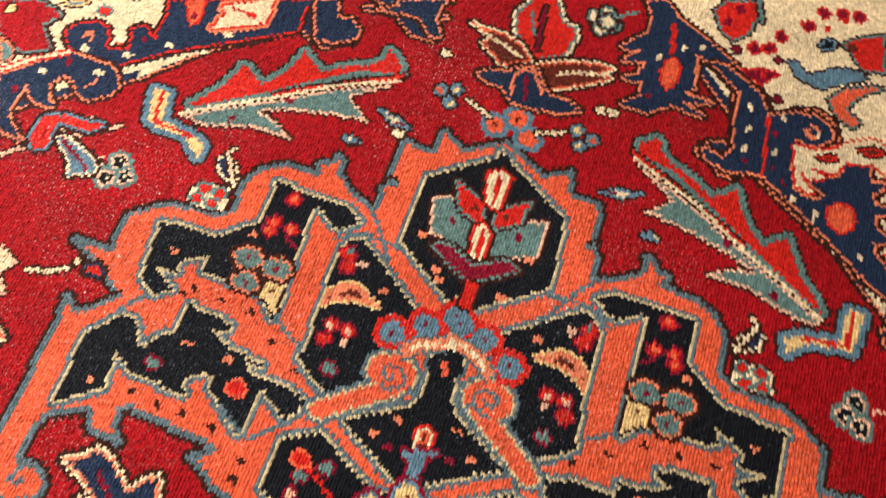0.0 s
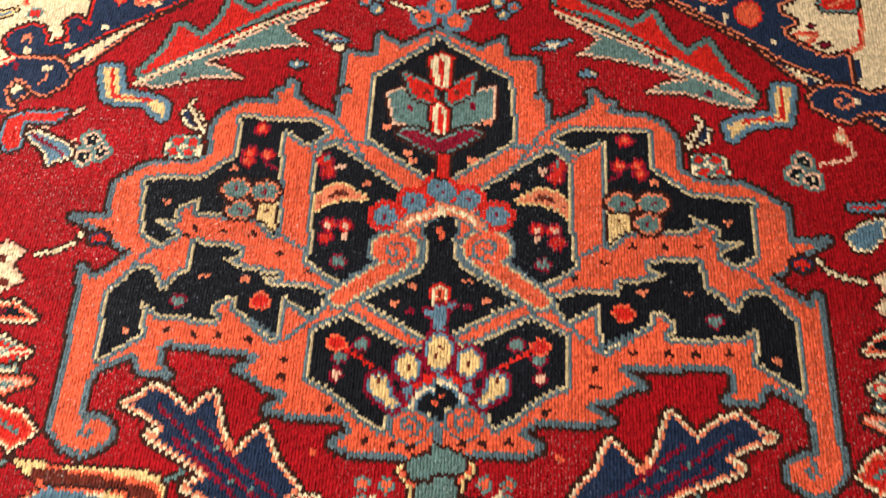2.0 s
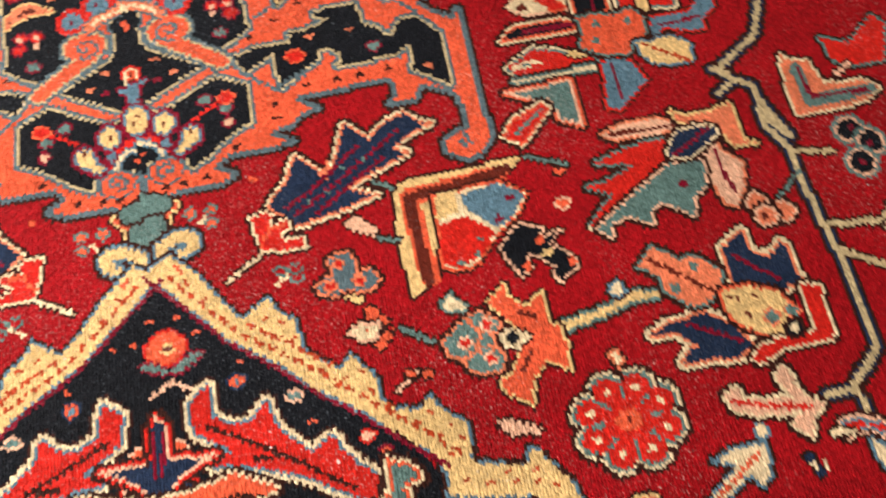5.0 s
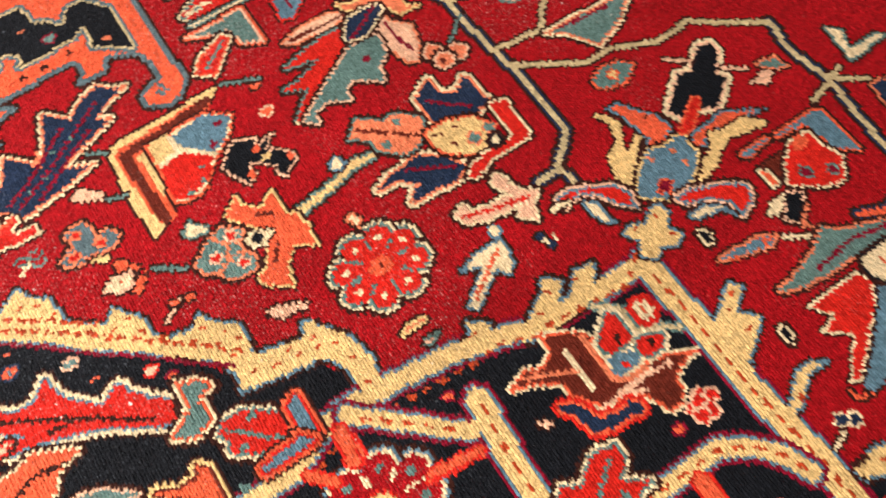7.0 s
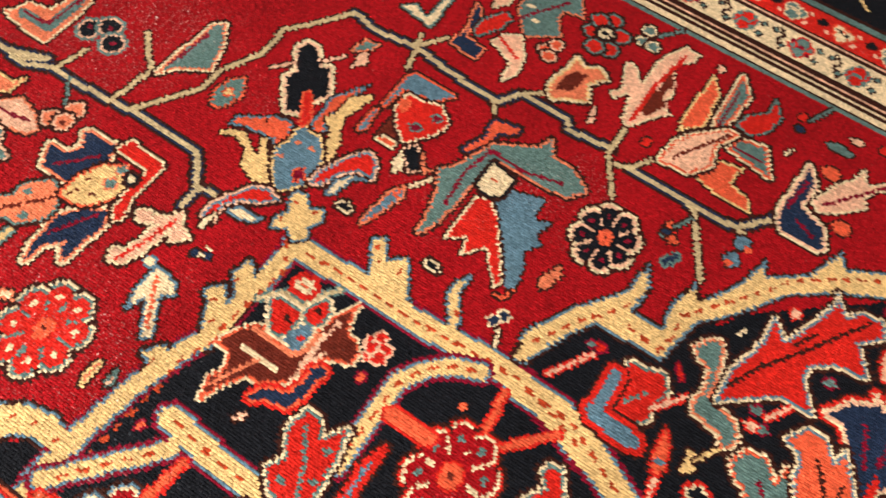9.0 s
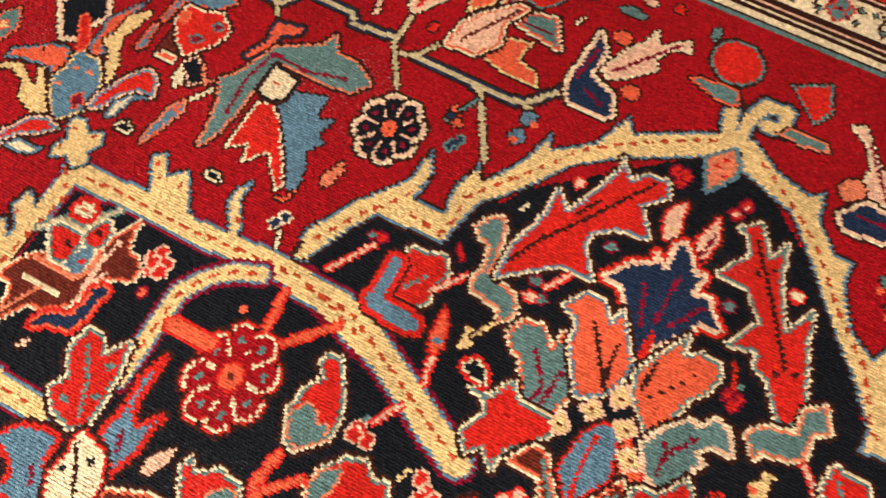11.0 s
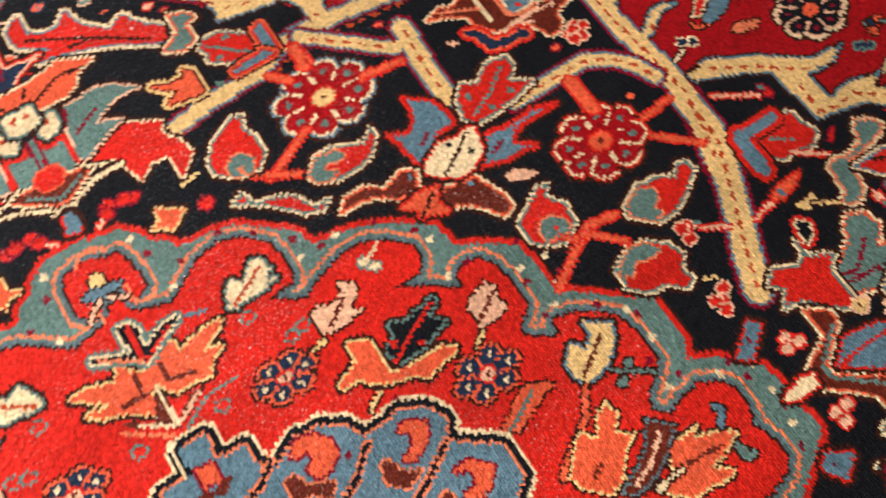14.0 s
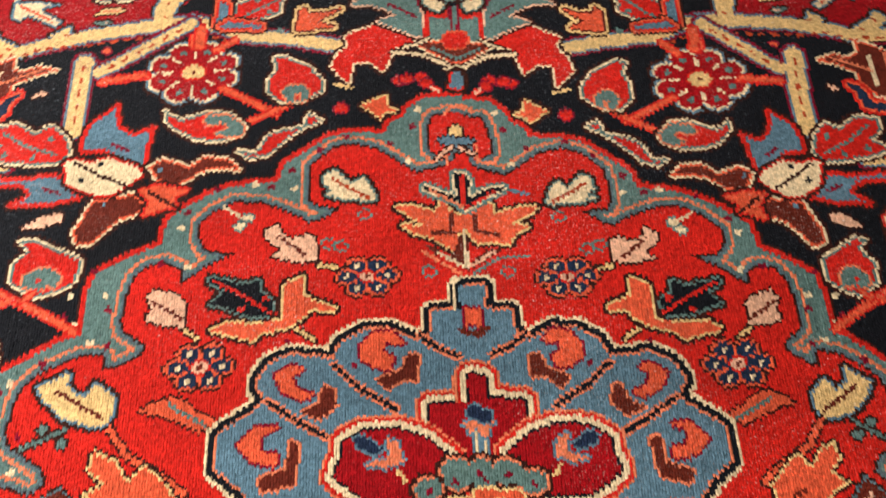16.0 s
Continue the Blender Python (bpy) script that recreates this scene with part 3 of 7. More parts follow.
motif("pendant", "coral pendant medallion with night-blue cells", "=", [
    shape("o", "ggd", [(-21, 1478), (34, 1448), (61, 1464), (69, 1434), (103, 1436), (114, 1326), (52, 1279), (11, 1275)]),
    shape("o", "ggd", [(-9, 1337), (65, 1340), (82, 1375), (107, 1385), (114, 1376), (116, 1347), (146, 1359), (166, 1375), (163, 1391), (171, 1393), (178, 1380), (194, 1379), (183, 1365), (223, 1364), (247, 1351), (262, 1329), (262, 1294), (279, 1283), (329, 1280), (347, 1270), (372, 1252), (373, 1212), (391, 1215), (415, 1217), (386, 1199), (366, 1182), (349, 1170), (0, 1155)]),
    shape("o", "ggd", [(-1, 1177), (326, 1190), (349, 1170), (367, 1154), (385, 1143), (392, 1157), (397, 1155), (395, 1139), (395, 1139), (396, 1110), (395, 1061), (398, 996), (399, 977), (387, 961), (369, 953), (353, 961), (342, 970), (345, 984), (359, 992), (373, 992), (372, 1025), (367, 1040), (332, 1058), (323, 1040), (288, 1039), (300, 1050), (302, 1066), (295, 1073), (190, 1068), (199, 1060), (217, 1052), (193, 1045), (182, 1035), (156, 1029), (170, 1022), (181, 1014), (156, 1010), (103, 1008), (92, 999), (116, 986), (97, 978), (45, 975), (8, 973)]),
    shape("o", "", [(-2, 1187), (373, 1199), (356, 1183), (343, 1171), (350, 1158), (0, 1143)]),
    shape("k", "+hg", [(126, 1329), (142, 1339), (226, 1341), (228, 1293), (242, 1283), (272, 1260), (335, 1258), (334, 1195), (315, 1184), (297, 1195), (326, 1210), (298, 1212), (301, 1223), (288, 1232), (268, 1240), (274, 1223), (223, 1220), (202, 1219), (181, 1199), (181, 1326), (174, 1329), (150, 1314), (140, 1318)]),
    shape("k", "+hg", [(44, 1259), (116, 1311), (124, 1310), (138, 1297), (141, 1183), (147, 1176), (124, 1161), (104, 1152), (71, 1176), (81, 1197), (69, 1210), (49, 1223)]),
    band("i", "s", 8, [(-7, 1249), (13, 1246), (29, 1232), (43, 1218)]),
    shape("k", "+hg", [(-4, 1236), (7, 1235), (16, 1227), (17, 1215), (14, 1207), (16, 1182), (27, 1166), (85, 1134), (21, 1098), (3, 1090)]),
    shape("k", "+hg", [(124, 1136), (147, 1144), (191, 1145), (194, 1154), (171, 1154), (221, 1161), (242, 1170), (225, 1175), (222, 1182), (274, 1186), (278, 1155), (294, 1147), (304, 1131), (312, 1133), (318, 1144), (324, 1153), (340, 1153), (365, 1126), (365, 1125), (367, 1052), (344, 1070), (325, 1083), (330, 1092), (330, 1116), (324, 1115), (309, 1105), (240, 1102), (249, 1109), (249, 1119), (233, 1129), (221, 1130), (222, 1117), (202, 1105), (174, 1085), (172, 1134), (167, 1133), (138, 1115)]),
    shape("k", "+hg", [(3, 1090), (31, 1081), (47, 1085), (101, 1115), (134, 1098), (137, 1049), (114, 1039), (81, 1012), (65, 1003), (59, 1021), (6, 1018)]),
    shape("k", "+hg", [(-19, 1461), (70, 1404), (77, 1324), (10, 1277), (-12, 1392)]),
    shape("o", "", [(-19, 1468), (32, 1439), (55, 1447), (61, 1424), (94, 1424), (105, 1329), (48, 1284), (9, 1282)]),
    shape("k", "+hg", [(-19, 1461), (70, 1404), (77, 1324), (10, 1277), (-12, 1392)]),
    band("g", "", 3, [(77, 1316), (120, 1319), (146, 1303)]),
    band("g", "", 3, [(147, 1184), (173, 1199), (202, 1219)]),
    band("g", "", 3, [(85, 1153), (104, 1140), (126, 1155)]),
    band("g", "", 3, [(95, 1130), (111, 1139), (124, 1132)]),
    band("g", "", 3, [(118, 1344), (106, 1331), (77, 1285)]),
    band("g", "", 3, [(320, 1181), (346, 1158)]),
    band("g", "", 2, [(134, 1114), (167, 1085), (202, 1104)]),
    band("g", "", 2, [(367, 990), (373, 976), (366, 972), (363, 978)]),
    spots("o", "hg", 24, 18, [(52, 1192)]),
    band("o", "hg", 16, [(110, 1135), (75, 1160), (46, 1179)]),
    spots("o", "", 23, 17, [(52, 1192)]),
    curl("g", 3, (52, 1191), 18, 3, -70, -1.2),
    band("g", "", 2, [(14, 983), (12, 1010)]),
    shape("r", "+d", [(4, 1061), (26, 1058), (43, 1044), (49, 1027), (40, 1025), (34, 1038), (22, 1049), (4, 1051)]),
    band("i", "b", 3, [(9, 1046), (21, 1044), (32, 1035), (36, 1023)]),
    shape("k", "", [(5, 1042), (21, 1040), (30, 1026), (20, 1020), (6, 1012)]),
    spots("o", "g", 18, 15, [(37, 1006)]),
    curl("g", 3, (39, 1007), 13, 2, -110, -1.15),
    spots("b", "rr", 13, 12, [(-4, 1262), (30, 1249), (62, 1230)]),
    spots("m", "", 2, 3, [(30, 1249), (62, 1230), (-4, 1262)]),
    shape("r", "", [(-7, 1296), (-7, 1297), (6, 1275), (-6, 1275)]),
    spots("c", "bm", 12, 14, [(8, 1079)]),
    spots("c", "bm", 11, 12, [(39, 1066)]),
    shape("c", "+bm", [(60, 1051), (68, 1055), (76, 1050), (75, 1038), (65, 1031), (54, 1024), (47, 1027), (57, 1035)]),
    spots("w", "", 2, 3, [(10, 1080), (39, 1066), (69, 1049)]),
    shape("b", "m", [(33, 1044), (41, 1046), (46, 1039), (42, 1034), (35, 1036)]),
    spots("o", "", 3, 3, [(12, 1031), (1, 1210)]),
    spots("i", "rk", 9, 9, [(5, 1138)]),
    spots("w", "o", 3, 3, [(5, 1138)]),
    shape("b", "m", [(1, 1125), (23, 1129), (20, 1122), (13, 1120), (13, 1107), (2, 1106)]),
    spots("s", "", 5, 3, [(33, 1153), (53, 1133), (30, 1298), (81, 1267), (232, 1277), (309, 1232)]),
    spots("m", "", 5, 3, [(35, 1125)]),
    spots("d", "", 5, 3, [(207, 1200), (241, 1202), (275, 1203), (177, 1180), (145, 1162), (203, 1084), (238, 1085), (266, 1086), (298, 1088), (165, 1066), (165, 1048), (116, 1020), (55, 987), (80, 989), (36, 986)]),
    spots("r", "m", 8, 6, [(202, 1329)]),
    spots("r", "m", 7, 6, [(194, 1296), (215, 1298)]),
    spots("r", "m", 7, 6, [(217, 1287)]),
    spots("o", "", 4, 4, [(202, 1329), (196, 1296), (215, 1297), (219, 1287)]),
    band("m", "", 4, [(184, 1279), (197, 1286)]),
    spots("r", "m", 8, 7, [(128, 1292), (125, 1279)]),
    spots("p", "", 6, 4, [(111, 1286)]),
    spots("t", "", 3, 4, [(127, 1295)]),
    spots("r", "m", 7, 6, [(106, 1216), (123, 1216), (127, 1201)]),
    spots("p", "", 4, 4, [(105, 1215), (124, 1215), (106, 1204)]),
    spots("t", "m", 7, 5, [(113, 1175)]),
    spots("t", "", 4, 3, [(323, 902)]),
    spots("s", "", 6, 3, [(215, 1149), (262, 1150)]),
    spots("r", "o", 9, 7, [(195, 1126)]),
    spots("t", "m", 7, 5, [(287, 1121)]),
    spots("s", "", 5, 3, [(345, 1083)]),
    spots("t", "m", 7, 5, [(86, 1087), (108, 1072)]),
    spots("r", "o", 9, 6, [(111, 1086)]),
    spots("p", "m", 5, 5, [(111, 1053)]),
    band("r", "", 4, [(73, 1064), (103, 1082)]),
    spots("t", "sd", 14, 10, [(196, 1251), (230, 1252)]),
    spots("t", "sd", 12, 9, [(224, 1227)]),
    shape("c", "d", [(182, 1236), (204, 1236), (206, 1220), (192, 1214), (183, 1206)]),
    spots("m", "", 3, 3, [(197, 1250), (230, 1252), (223, 1227)]),
    spots("w", "", 3, 2, [(193, 1229)]),
    shape("s", "+c", [(82, 1249), (107, 1265), (125, 1261), (139, 1249), (139, 1230), (127, 1241), (107, 1248)]),
    shape("w", "", [(99, 1253), (113, 1259), (136, 1241), (123, 1248)]),
    band("s", "g", 13, [(-2, 1237), (13, 1235), (32, 1228), (43, 1218)]),
    band("i", "", 5, [(-2, 1237), (13, 1235), (31, 1228), (39, 1221)]),
    shape("k", "", [(-2, 1228), (13, 1226), (21, 1215), (16, 1203), (11, 1190), (1, 1186)]),
    spots("o", "", 4, 4, [(1, 1210)]),
])
motif("palmette", "upright palmette of teal, red and ivory petals", "!", [
    shape("t", "pd", [(-73, 1383), (-55, 1392), (-17, 1366), (-10, 1331), (-62, 1341)]),
    shape("t", "pd", [(57, 1397), (36, 1392), (2, 1364), (2, 1332), (57, 1350)]),
    shape("r", "td", [(-57, 1414), (-13, 1395), (-10, 1363), (-43, 1378)]),
    shape("r", "td", [(33, 1417), (-3, 1392), (-1, 1363), (29, 1384)]),
    shape("i", "rd", [(-28, 1433), (-11, 1442), (5, 1434), (4, 1393), (-9, 1388), (-20, 1398)]),
    band("r", "", 5, [(-11, 1431), (-8, 1399)]),
    shape("i", "rd", [(-21, 1365), (-8, 1374), (2, 1364), (3, 1330), (-4, 1321), (-15, 1329)]),
    band("r", "", 5, [(-8, 1363), (-5, 1330)]),
    shape("m", "+td", [(-54, 1330), (-36, 1335), (-6, 1319), (23, 1337), (41, 1333), (23, 1320), (-5, 1303), (-31, 1315)]),
    shape("r", "d", [(-8, 1303), (5, 1304), (6, 1274), (-5, 1273)]),
    spots("w", "", 4, 3, [(-25, 1385), (11, 1386)]),
    spots("m", "", 4, 4, [(-42, 1362), (30, 1368)]),
    spots("s", "", 6, 3, [(-42, 1304), (33, 1298), (-67, 1337), (48, 1346)]),
])
motif("apex_clover", "coral four-petalled clover with grey-blue outline", "!", [
    spots("o", "bb", 11, 10, [(-36, 1493)]),
    spots("o", "bb", 11, 11, [(-14, 1509)]),
    spots("o", "bb", 11, 10, [(4, 1487)]),
    spots("w", "", 3, 3, [(-14, 1509), (-36, 1493)]),
])
motif("serrated_leaf", "serrated leaf, half red and half grey-teal", "", [
    shape("r", "+ttd", [(124, 1513), (127, 1527), (146, 1541), (148, 1525), (164, 1512), (188, 1502), (212, 1487)] + [(216, 1485), (241, 1505), (247, 1485), (259, 1466), (278, 1446), (285, 1453), (303, 1465), (310, 1449), (321, 1428), (335, 1413), (351, 1393), (343, 1395), (277, 1435), (216, 1475), (172, 1502)]),
    shape("t", "pd", [(124, 1500), (176, 1466), (149, 1443), (193, 1437), (241, 1426), (273, 1414), (251, 1409), (227, 1394), (278, 1391), (327, 1375), (354, 1379), (310, 1406), (259, 1432), (194, 1470)]),
    band("r", "d", 5, [(121, 1511), (171, 1486), (225, 1459), (259, 1440)]),
    band("d", "", 3, [(122, 1505), (194, 1475), (259, 1436), (310, 1409), (356, 1381)]),
    dashes("i", 9, [(122, 1505), (194, 1475), (259, 1436), (310, 1409), (356, 1381)]),
    spots("m", "", 5, 4, [(241, 1437), (300, 1394)]),
])
motif("leaf_hook", "camel bent leaf hook with red rib", "", [
    shape("c", "+bbd", [(375, 1404), (393, 1406), (386, 1361), (342, 1355), (320, 1336), (318, 1351), (328, 1360), (371, 1368)]),
    band("r", "", 4, [(382, 1403), (379, 1365), (336, 1359)]),
])
motif("star_palmette", "walnut-brown star palmette with red and indigo petals", "!", [
    shape("r", "tid", [(-56, 1631), (-59, 1653), (-48, 1675), (-53, 1706), (-25, 1710), (-2, 1659), (17, 1656), (19, 1638), (16, 1620), (12, 1608), (-16, 1594), (-42, 1611)]),
    band("m", "d", 4, [(-28, 1674), (-25, 1636), (-20, 1609)]),
    band("t", "", 3, [(-42, 1660), (-30, 1628)]),
    shape("w", "oid", [(-108, 1620), (-89, 1617), (-60, 1616), (-41, 1609), (-21, 1591), (-39, 1579), (-55, 1571), (-70, 1585), (-87, 1595), (-75, 1606)]),
    shape("w", "oid", [(-16, 1588), (14, 1603), (49, 1613), (77, 1615), (57, 1601), (75, 1600), (49, 1581), (17, 1562), (3, 1560)]),
    band("i", "", 3, [(-92, 1611), (-60, 1601), (-36, 1591)]),
    band("i", "", 3, [(11, 1582), (36, 1594), (64, 1601)]),
    shape("n", "+sd", [(-78, 1552), (-62, 1562), (-43, 1564), (-38, 1574), (-13, 1583), (-2, 1566), (11, 1552), (32, 1552), (50, 1542), (30, 1533), (4, 1529), (-27, 1528), (-46, 1544), (-63, 1545)]),
    band("s", "", 3, [(-31, 1536), (-35, 1559), (-32, 1572), (-16, 1579), (3, 1551)]),
    band("m", "", 4, [(-22, 1569), (-14, 1537)]),
])
motif("trefoil", "small grey-blue trefoil on a stalk", "", [
    band("i", "d", 3, [(11, 1498), (41, 1509)]),
    spots("b", "d", 8, 8, [(54, 1517), (61, 1498), (73, 1510)]),
    spots("c", "", 4, 4, [(54, 1517), (59, 1498)]),
    spots("o", "", 4, 4, [(74, 1510)]),
])
motif("lozenge", "small ivory lozenge with blue edge", "", [
    shape("i", "bd", [(93, 1449), (113, 1461), (147, 1465), (122, 1449)]),
    spots("m", "", 5, 2, [(111, 1453)]),
])
motif("speck_flower", "tiny scattered blossom", "", [
    spots("b", "d", 10, 5, [(161, 1416)]),
    spots("i", "", 3, 2, [(168, 1416)]),
])
motif("speck_flower", "tiny scattered blossom", "!", [
    spots("i", "d", 7, 5, [(73, 1552), (86, 1554), (-135, 1444), (-120, 1565)]),
    spots("b", "d", 8, 5, [(-183, 1419)]),
    spots("i", "", 3, 2, [(-183, 1419)]),
])
motif("rosette", "small rosette with red heart", "!", [
    spots("i", "td", 7, 8, [(33, 1679), (45, 1688), (56, 1674), (44, 1665), (48, 1677)]),
    band("t", "", 4, [(56, 1687), (80, 1704)]),
])
motif("bud", "ivory and indigo bud", "", [
    shape("n", "id", [(268, 1329), (275, 1344), (289, 1355), (299, 1345), (295, 1330), (284, 1325), (272, 1318)]),
    band("i", "d", 4, [(283, 1363), (289, 1355), (272, 1321)]),
])
motif("checked_square", "checked ivory and red square", "", [
    shape("i", "d", [(272, 1314), (311, 1313), (317, 1291), (303, 1286), (275, 1289)]),
    spots("r", "t", 6, 5, [(283, 1307), (301, 1308), (288, 1293), (306, 1294)]),
])
motif("berry_spray", "three dark berries in grey-blue on a stalk", "", [
    spots("k", "pt", 7, 7, [(397, 1309), (387, 1293), (404, 1287)]),
    spots("i", "", 2, 2, [(397, 1309), (387, 1293), (404, 1287)]),
    band("p", "", 3, [(415, 1307), (443, 1313), (453, 1321), (442, 1353)]),
    spots("i", "s", 6, 6, [(441, 1342)]),
])
motif("bent_leaf", "red bent leaf with blue inner blade", "!", [
    shape("r", "+bd", [(-515, 1305), (-514, 1330), (-498, 1338), (-443, 1343), (-457, 1331), (-496, 1330), (-492, 1293), (-507, 1290)]),
    shape("b", "+id", [(-487, 1312), (-473, 1314), (-432, 1297), (-427, 1286), (-444, 1279), (-451, 1273), (-458, 1289)]),
    dashes("m", 7, [(-480, 1311), (-438, 1288)]),
])
motif("bent_leaf", "red bent leaf with blue inner blade", "!", [
    shape("r", "bd", [(434, 1260), (478, 1263), (476, 1251), (435, 1250)]),
    shape("b", "id", [(429, 1223), (452, 1240), (475, 1245), (472, 1224), (453, 1204), (436, 1206)]),
])
motif("small_cross", "little red and ivory cross flower", "", [
    spots("r", "nd", 8, 5, [(381, 1188)]),
    spots("i", "d", 4, 4, [(399, 1192)]),
    band("i", "d", 2, [(404, 1184), (420, 1175), (442, 1171)]),
])
motif("pendant_stem", "teal stem with coral collar joining pendant and medallion", "=", [
    shape("o", "cd", [(8, 968), (47, 969), (51, 960), (39, 951), (37, 930), (10, 929)]),
    shape("t", "d", [(7, 984), (38, 975), (41, 966), (36, 957), (9, 955)]),
    shape("t", "d", [(9, 953), (30, 952), (34, 936), (26, 927), (10, 926)]),
])
motif("indigo_leaf", "indigo serrated leaf edged in ivory and salmon", "", [
    shape("n", "sid", [(139, 940), (164, 969), (177, 999), (197, 980), (209, 965), (222, 987), (235, 1028), (252, 1015), (261, 1003), (284, 1022), (307, 1029), (317, 1016), (338, 1007), (310, 997), (288, 984), (309, 977), (269, 960), (234, 946), (263, 932), (219, 919), (171, 910), (159, 924)]),
    shape("s", "", [(204, 969), (214, 985), (216, 968), (209, 959)]),
    band("m", "", 2, [(171, 925), (220, 955), (296, 1007)]),
    band("m", "", 2, [(162, 935), (198, 956), (249, 996)]),
    band("m", "", 2, [(192, 922), (236, 951), (275, 976)]),
    spots("t", "", 3, 2, [(208, 944), (228, 973), (253, 977), (187, 937)]),
])
motif("leaf_foot", "red notched foot of the leaf", "", [
    shape("r", "id", [(119, 935), (141, 936), (147, 929), (145, 918), (156, 924), (164, 921), (167, 915), (153, 903), (179, 899), (180, 884), (130, 887), (126, 902), (123, 914)]),
    band("o", "", 3, [(130, 898), (143, 916), (156, 917)]),
    band("i", "d", 3, [(128, 885), (108, 874), (92, 863)]),
])
motif("chevron", "large camel chevron with walnut stripe", "", [
    shape("c", "d", [(276, 936), (289, 942), (424, 947), (407, 931), (388, 925), (320, 921), (309, 824), (277, 809), (275, 853)]),
    band("o", "", 21, [(300, 828), (296, 876), (294, 922), (341, 926), (394, 931)]),
    band("w", "", 12, [(298, 825), (295, 876), (294, 922), (341, 926), (403, 935)]),
    shape("i", "od", [(318, 921), (393, 924), (422, 903), (409, 881), (376, 858), (353, 831), (332, 827), (314, 834)]),
    shape("c", "", [(322, 919), (345, 920), (342, 894), (318, 891)]),
    shape("b", "", [(348, 914), (390, 921), (417, 903), (396, 875), (379, 869), (351, 900)]),
    shape("r", "", [(320, 884), (350, 889), (377, 866), (362, 844), (332, 832), (316, 840)]),
    spots("t", "", 4, 3, [(335, 838), (359, 860), (354, 844)]),
    spots("m", "", 5, 4, [(401, 900), (383, 879)]),
])
motif("black_bud", "night-blue notched bud with pink edge", "", [
    shape("k", "pd", [(376, 847), (404, 872), (430, 860), (426, 850), (440, 856), (452, 856), (431, 841), (447, 830), (455, 821), (456, 809), (431, 795), (425, 804), (429, 815), (417, 826), (406, 831), (408, 818), (393, 807), (385, 822)]),
    spots("c", "", 7, 4, [(427, 831)]),
    spots("o", "", 5, 5, [(421, 846), (402, 820), (449, 818)]),
])
motif("small_trefoil", "small grey-teal trefoil", "", [
    spots("o", "t", 5, 4, [(59, 949), (82, 950), (81, 934)]),
    band("i", "", 3, [(62, 931), (74, 940)]),
])
motif("trefoil", "blue three-lobed flower with coral edge", "", [
    shape("g", "+sd", [(199, 868), (210, 872), (222, 870), (224, 855), (222, 846), (240, 847), (247, 838), (241, 830), (223, 829), (212, 833), (201, 829), (185, 831), (183, 840), (191, 847), (201, 849)]),
    spots("r", "s", 5, 4, [(208, 861), (197, 839), (227, 839)]),
    shape("c", "d", [(207, 825), (219, 824), (232, 817), (220, 816)]),
])
motif("small_trefoil", "small grey-teal trefoil", "", [
    spots("R", "t", 5, 4, [(148, 865), (164, 865), (163, 854)]),
    band("i", "", 3, [(140, 850), (154, 859)]),
])
motif("bud", "salmon pink bud", "", [
    shape("p", "d", [(219, 905), (236, 912), (254, 891), (251, 885), (230, 895)]),
    band("t", "d", 3, [(254, 882), (275, 875)]),
])
motif("stalk", "pale stalk", "", [
    band("t", "d", 3, [(259, 948), (278, 936)]),
])
motif("diamond_flower", "ivory diamond blossom with coral leaves", "", [
    shape("o", "d", [(228, 809), (238, 807), (242, 798), (252, 790), (246, 784), (237, 788), (228, 796)]),
    shape("o", "d", [(254, 781), (246, 768), (238, 760), (231, 767), (238, 778)]),
    shape("i", "pd", [(205, 784), (217, 794), (238, 793), (243, 785), (232, 772), (218, 774)]),
    spots("o", "", 2, 2, [(225, 784)]),
])
motif("speck_flower", "tiny scattered blossom", "", [
    spots("o", "", 5, 3, [(129, 976)]),
    spots("o", "p", 6, 5, [(455, 884)]),
    spots("o", "d", 6, 4, [(461, 922)]),
])
motif("stalk", "pale stalk", "", [
    band("d", "", 3, [(424, 951), (459, 926)]),
])
motif("outline_scroll", "camel scrolls at the tip of the medallion", "=", [
    band("c", "bd", 13, [(26, 886), (25, 915), (41, 924), (58, 922), (59, 911), (50, 906)]),
    band("b", "", 4, [(44, 916), (51, 915), (48, 909)]),
])
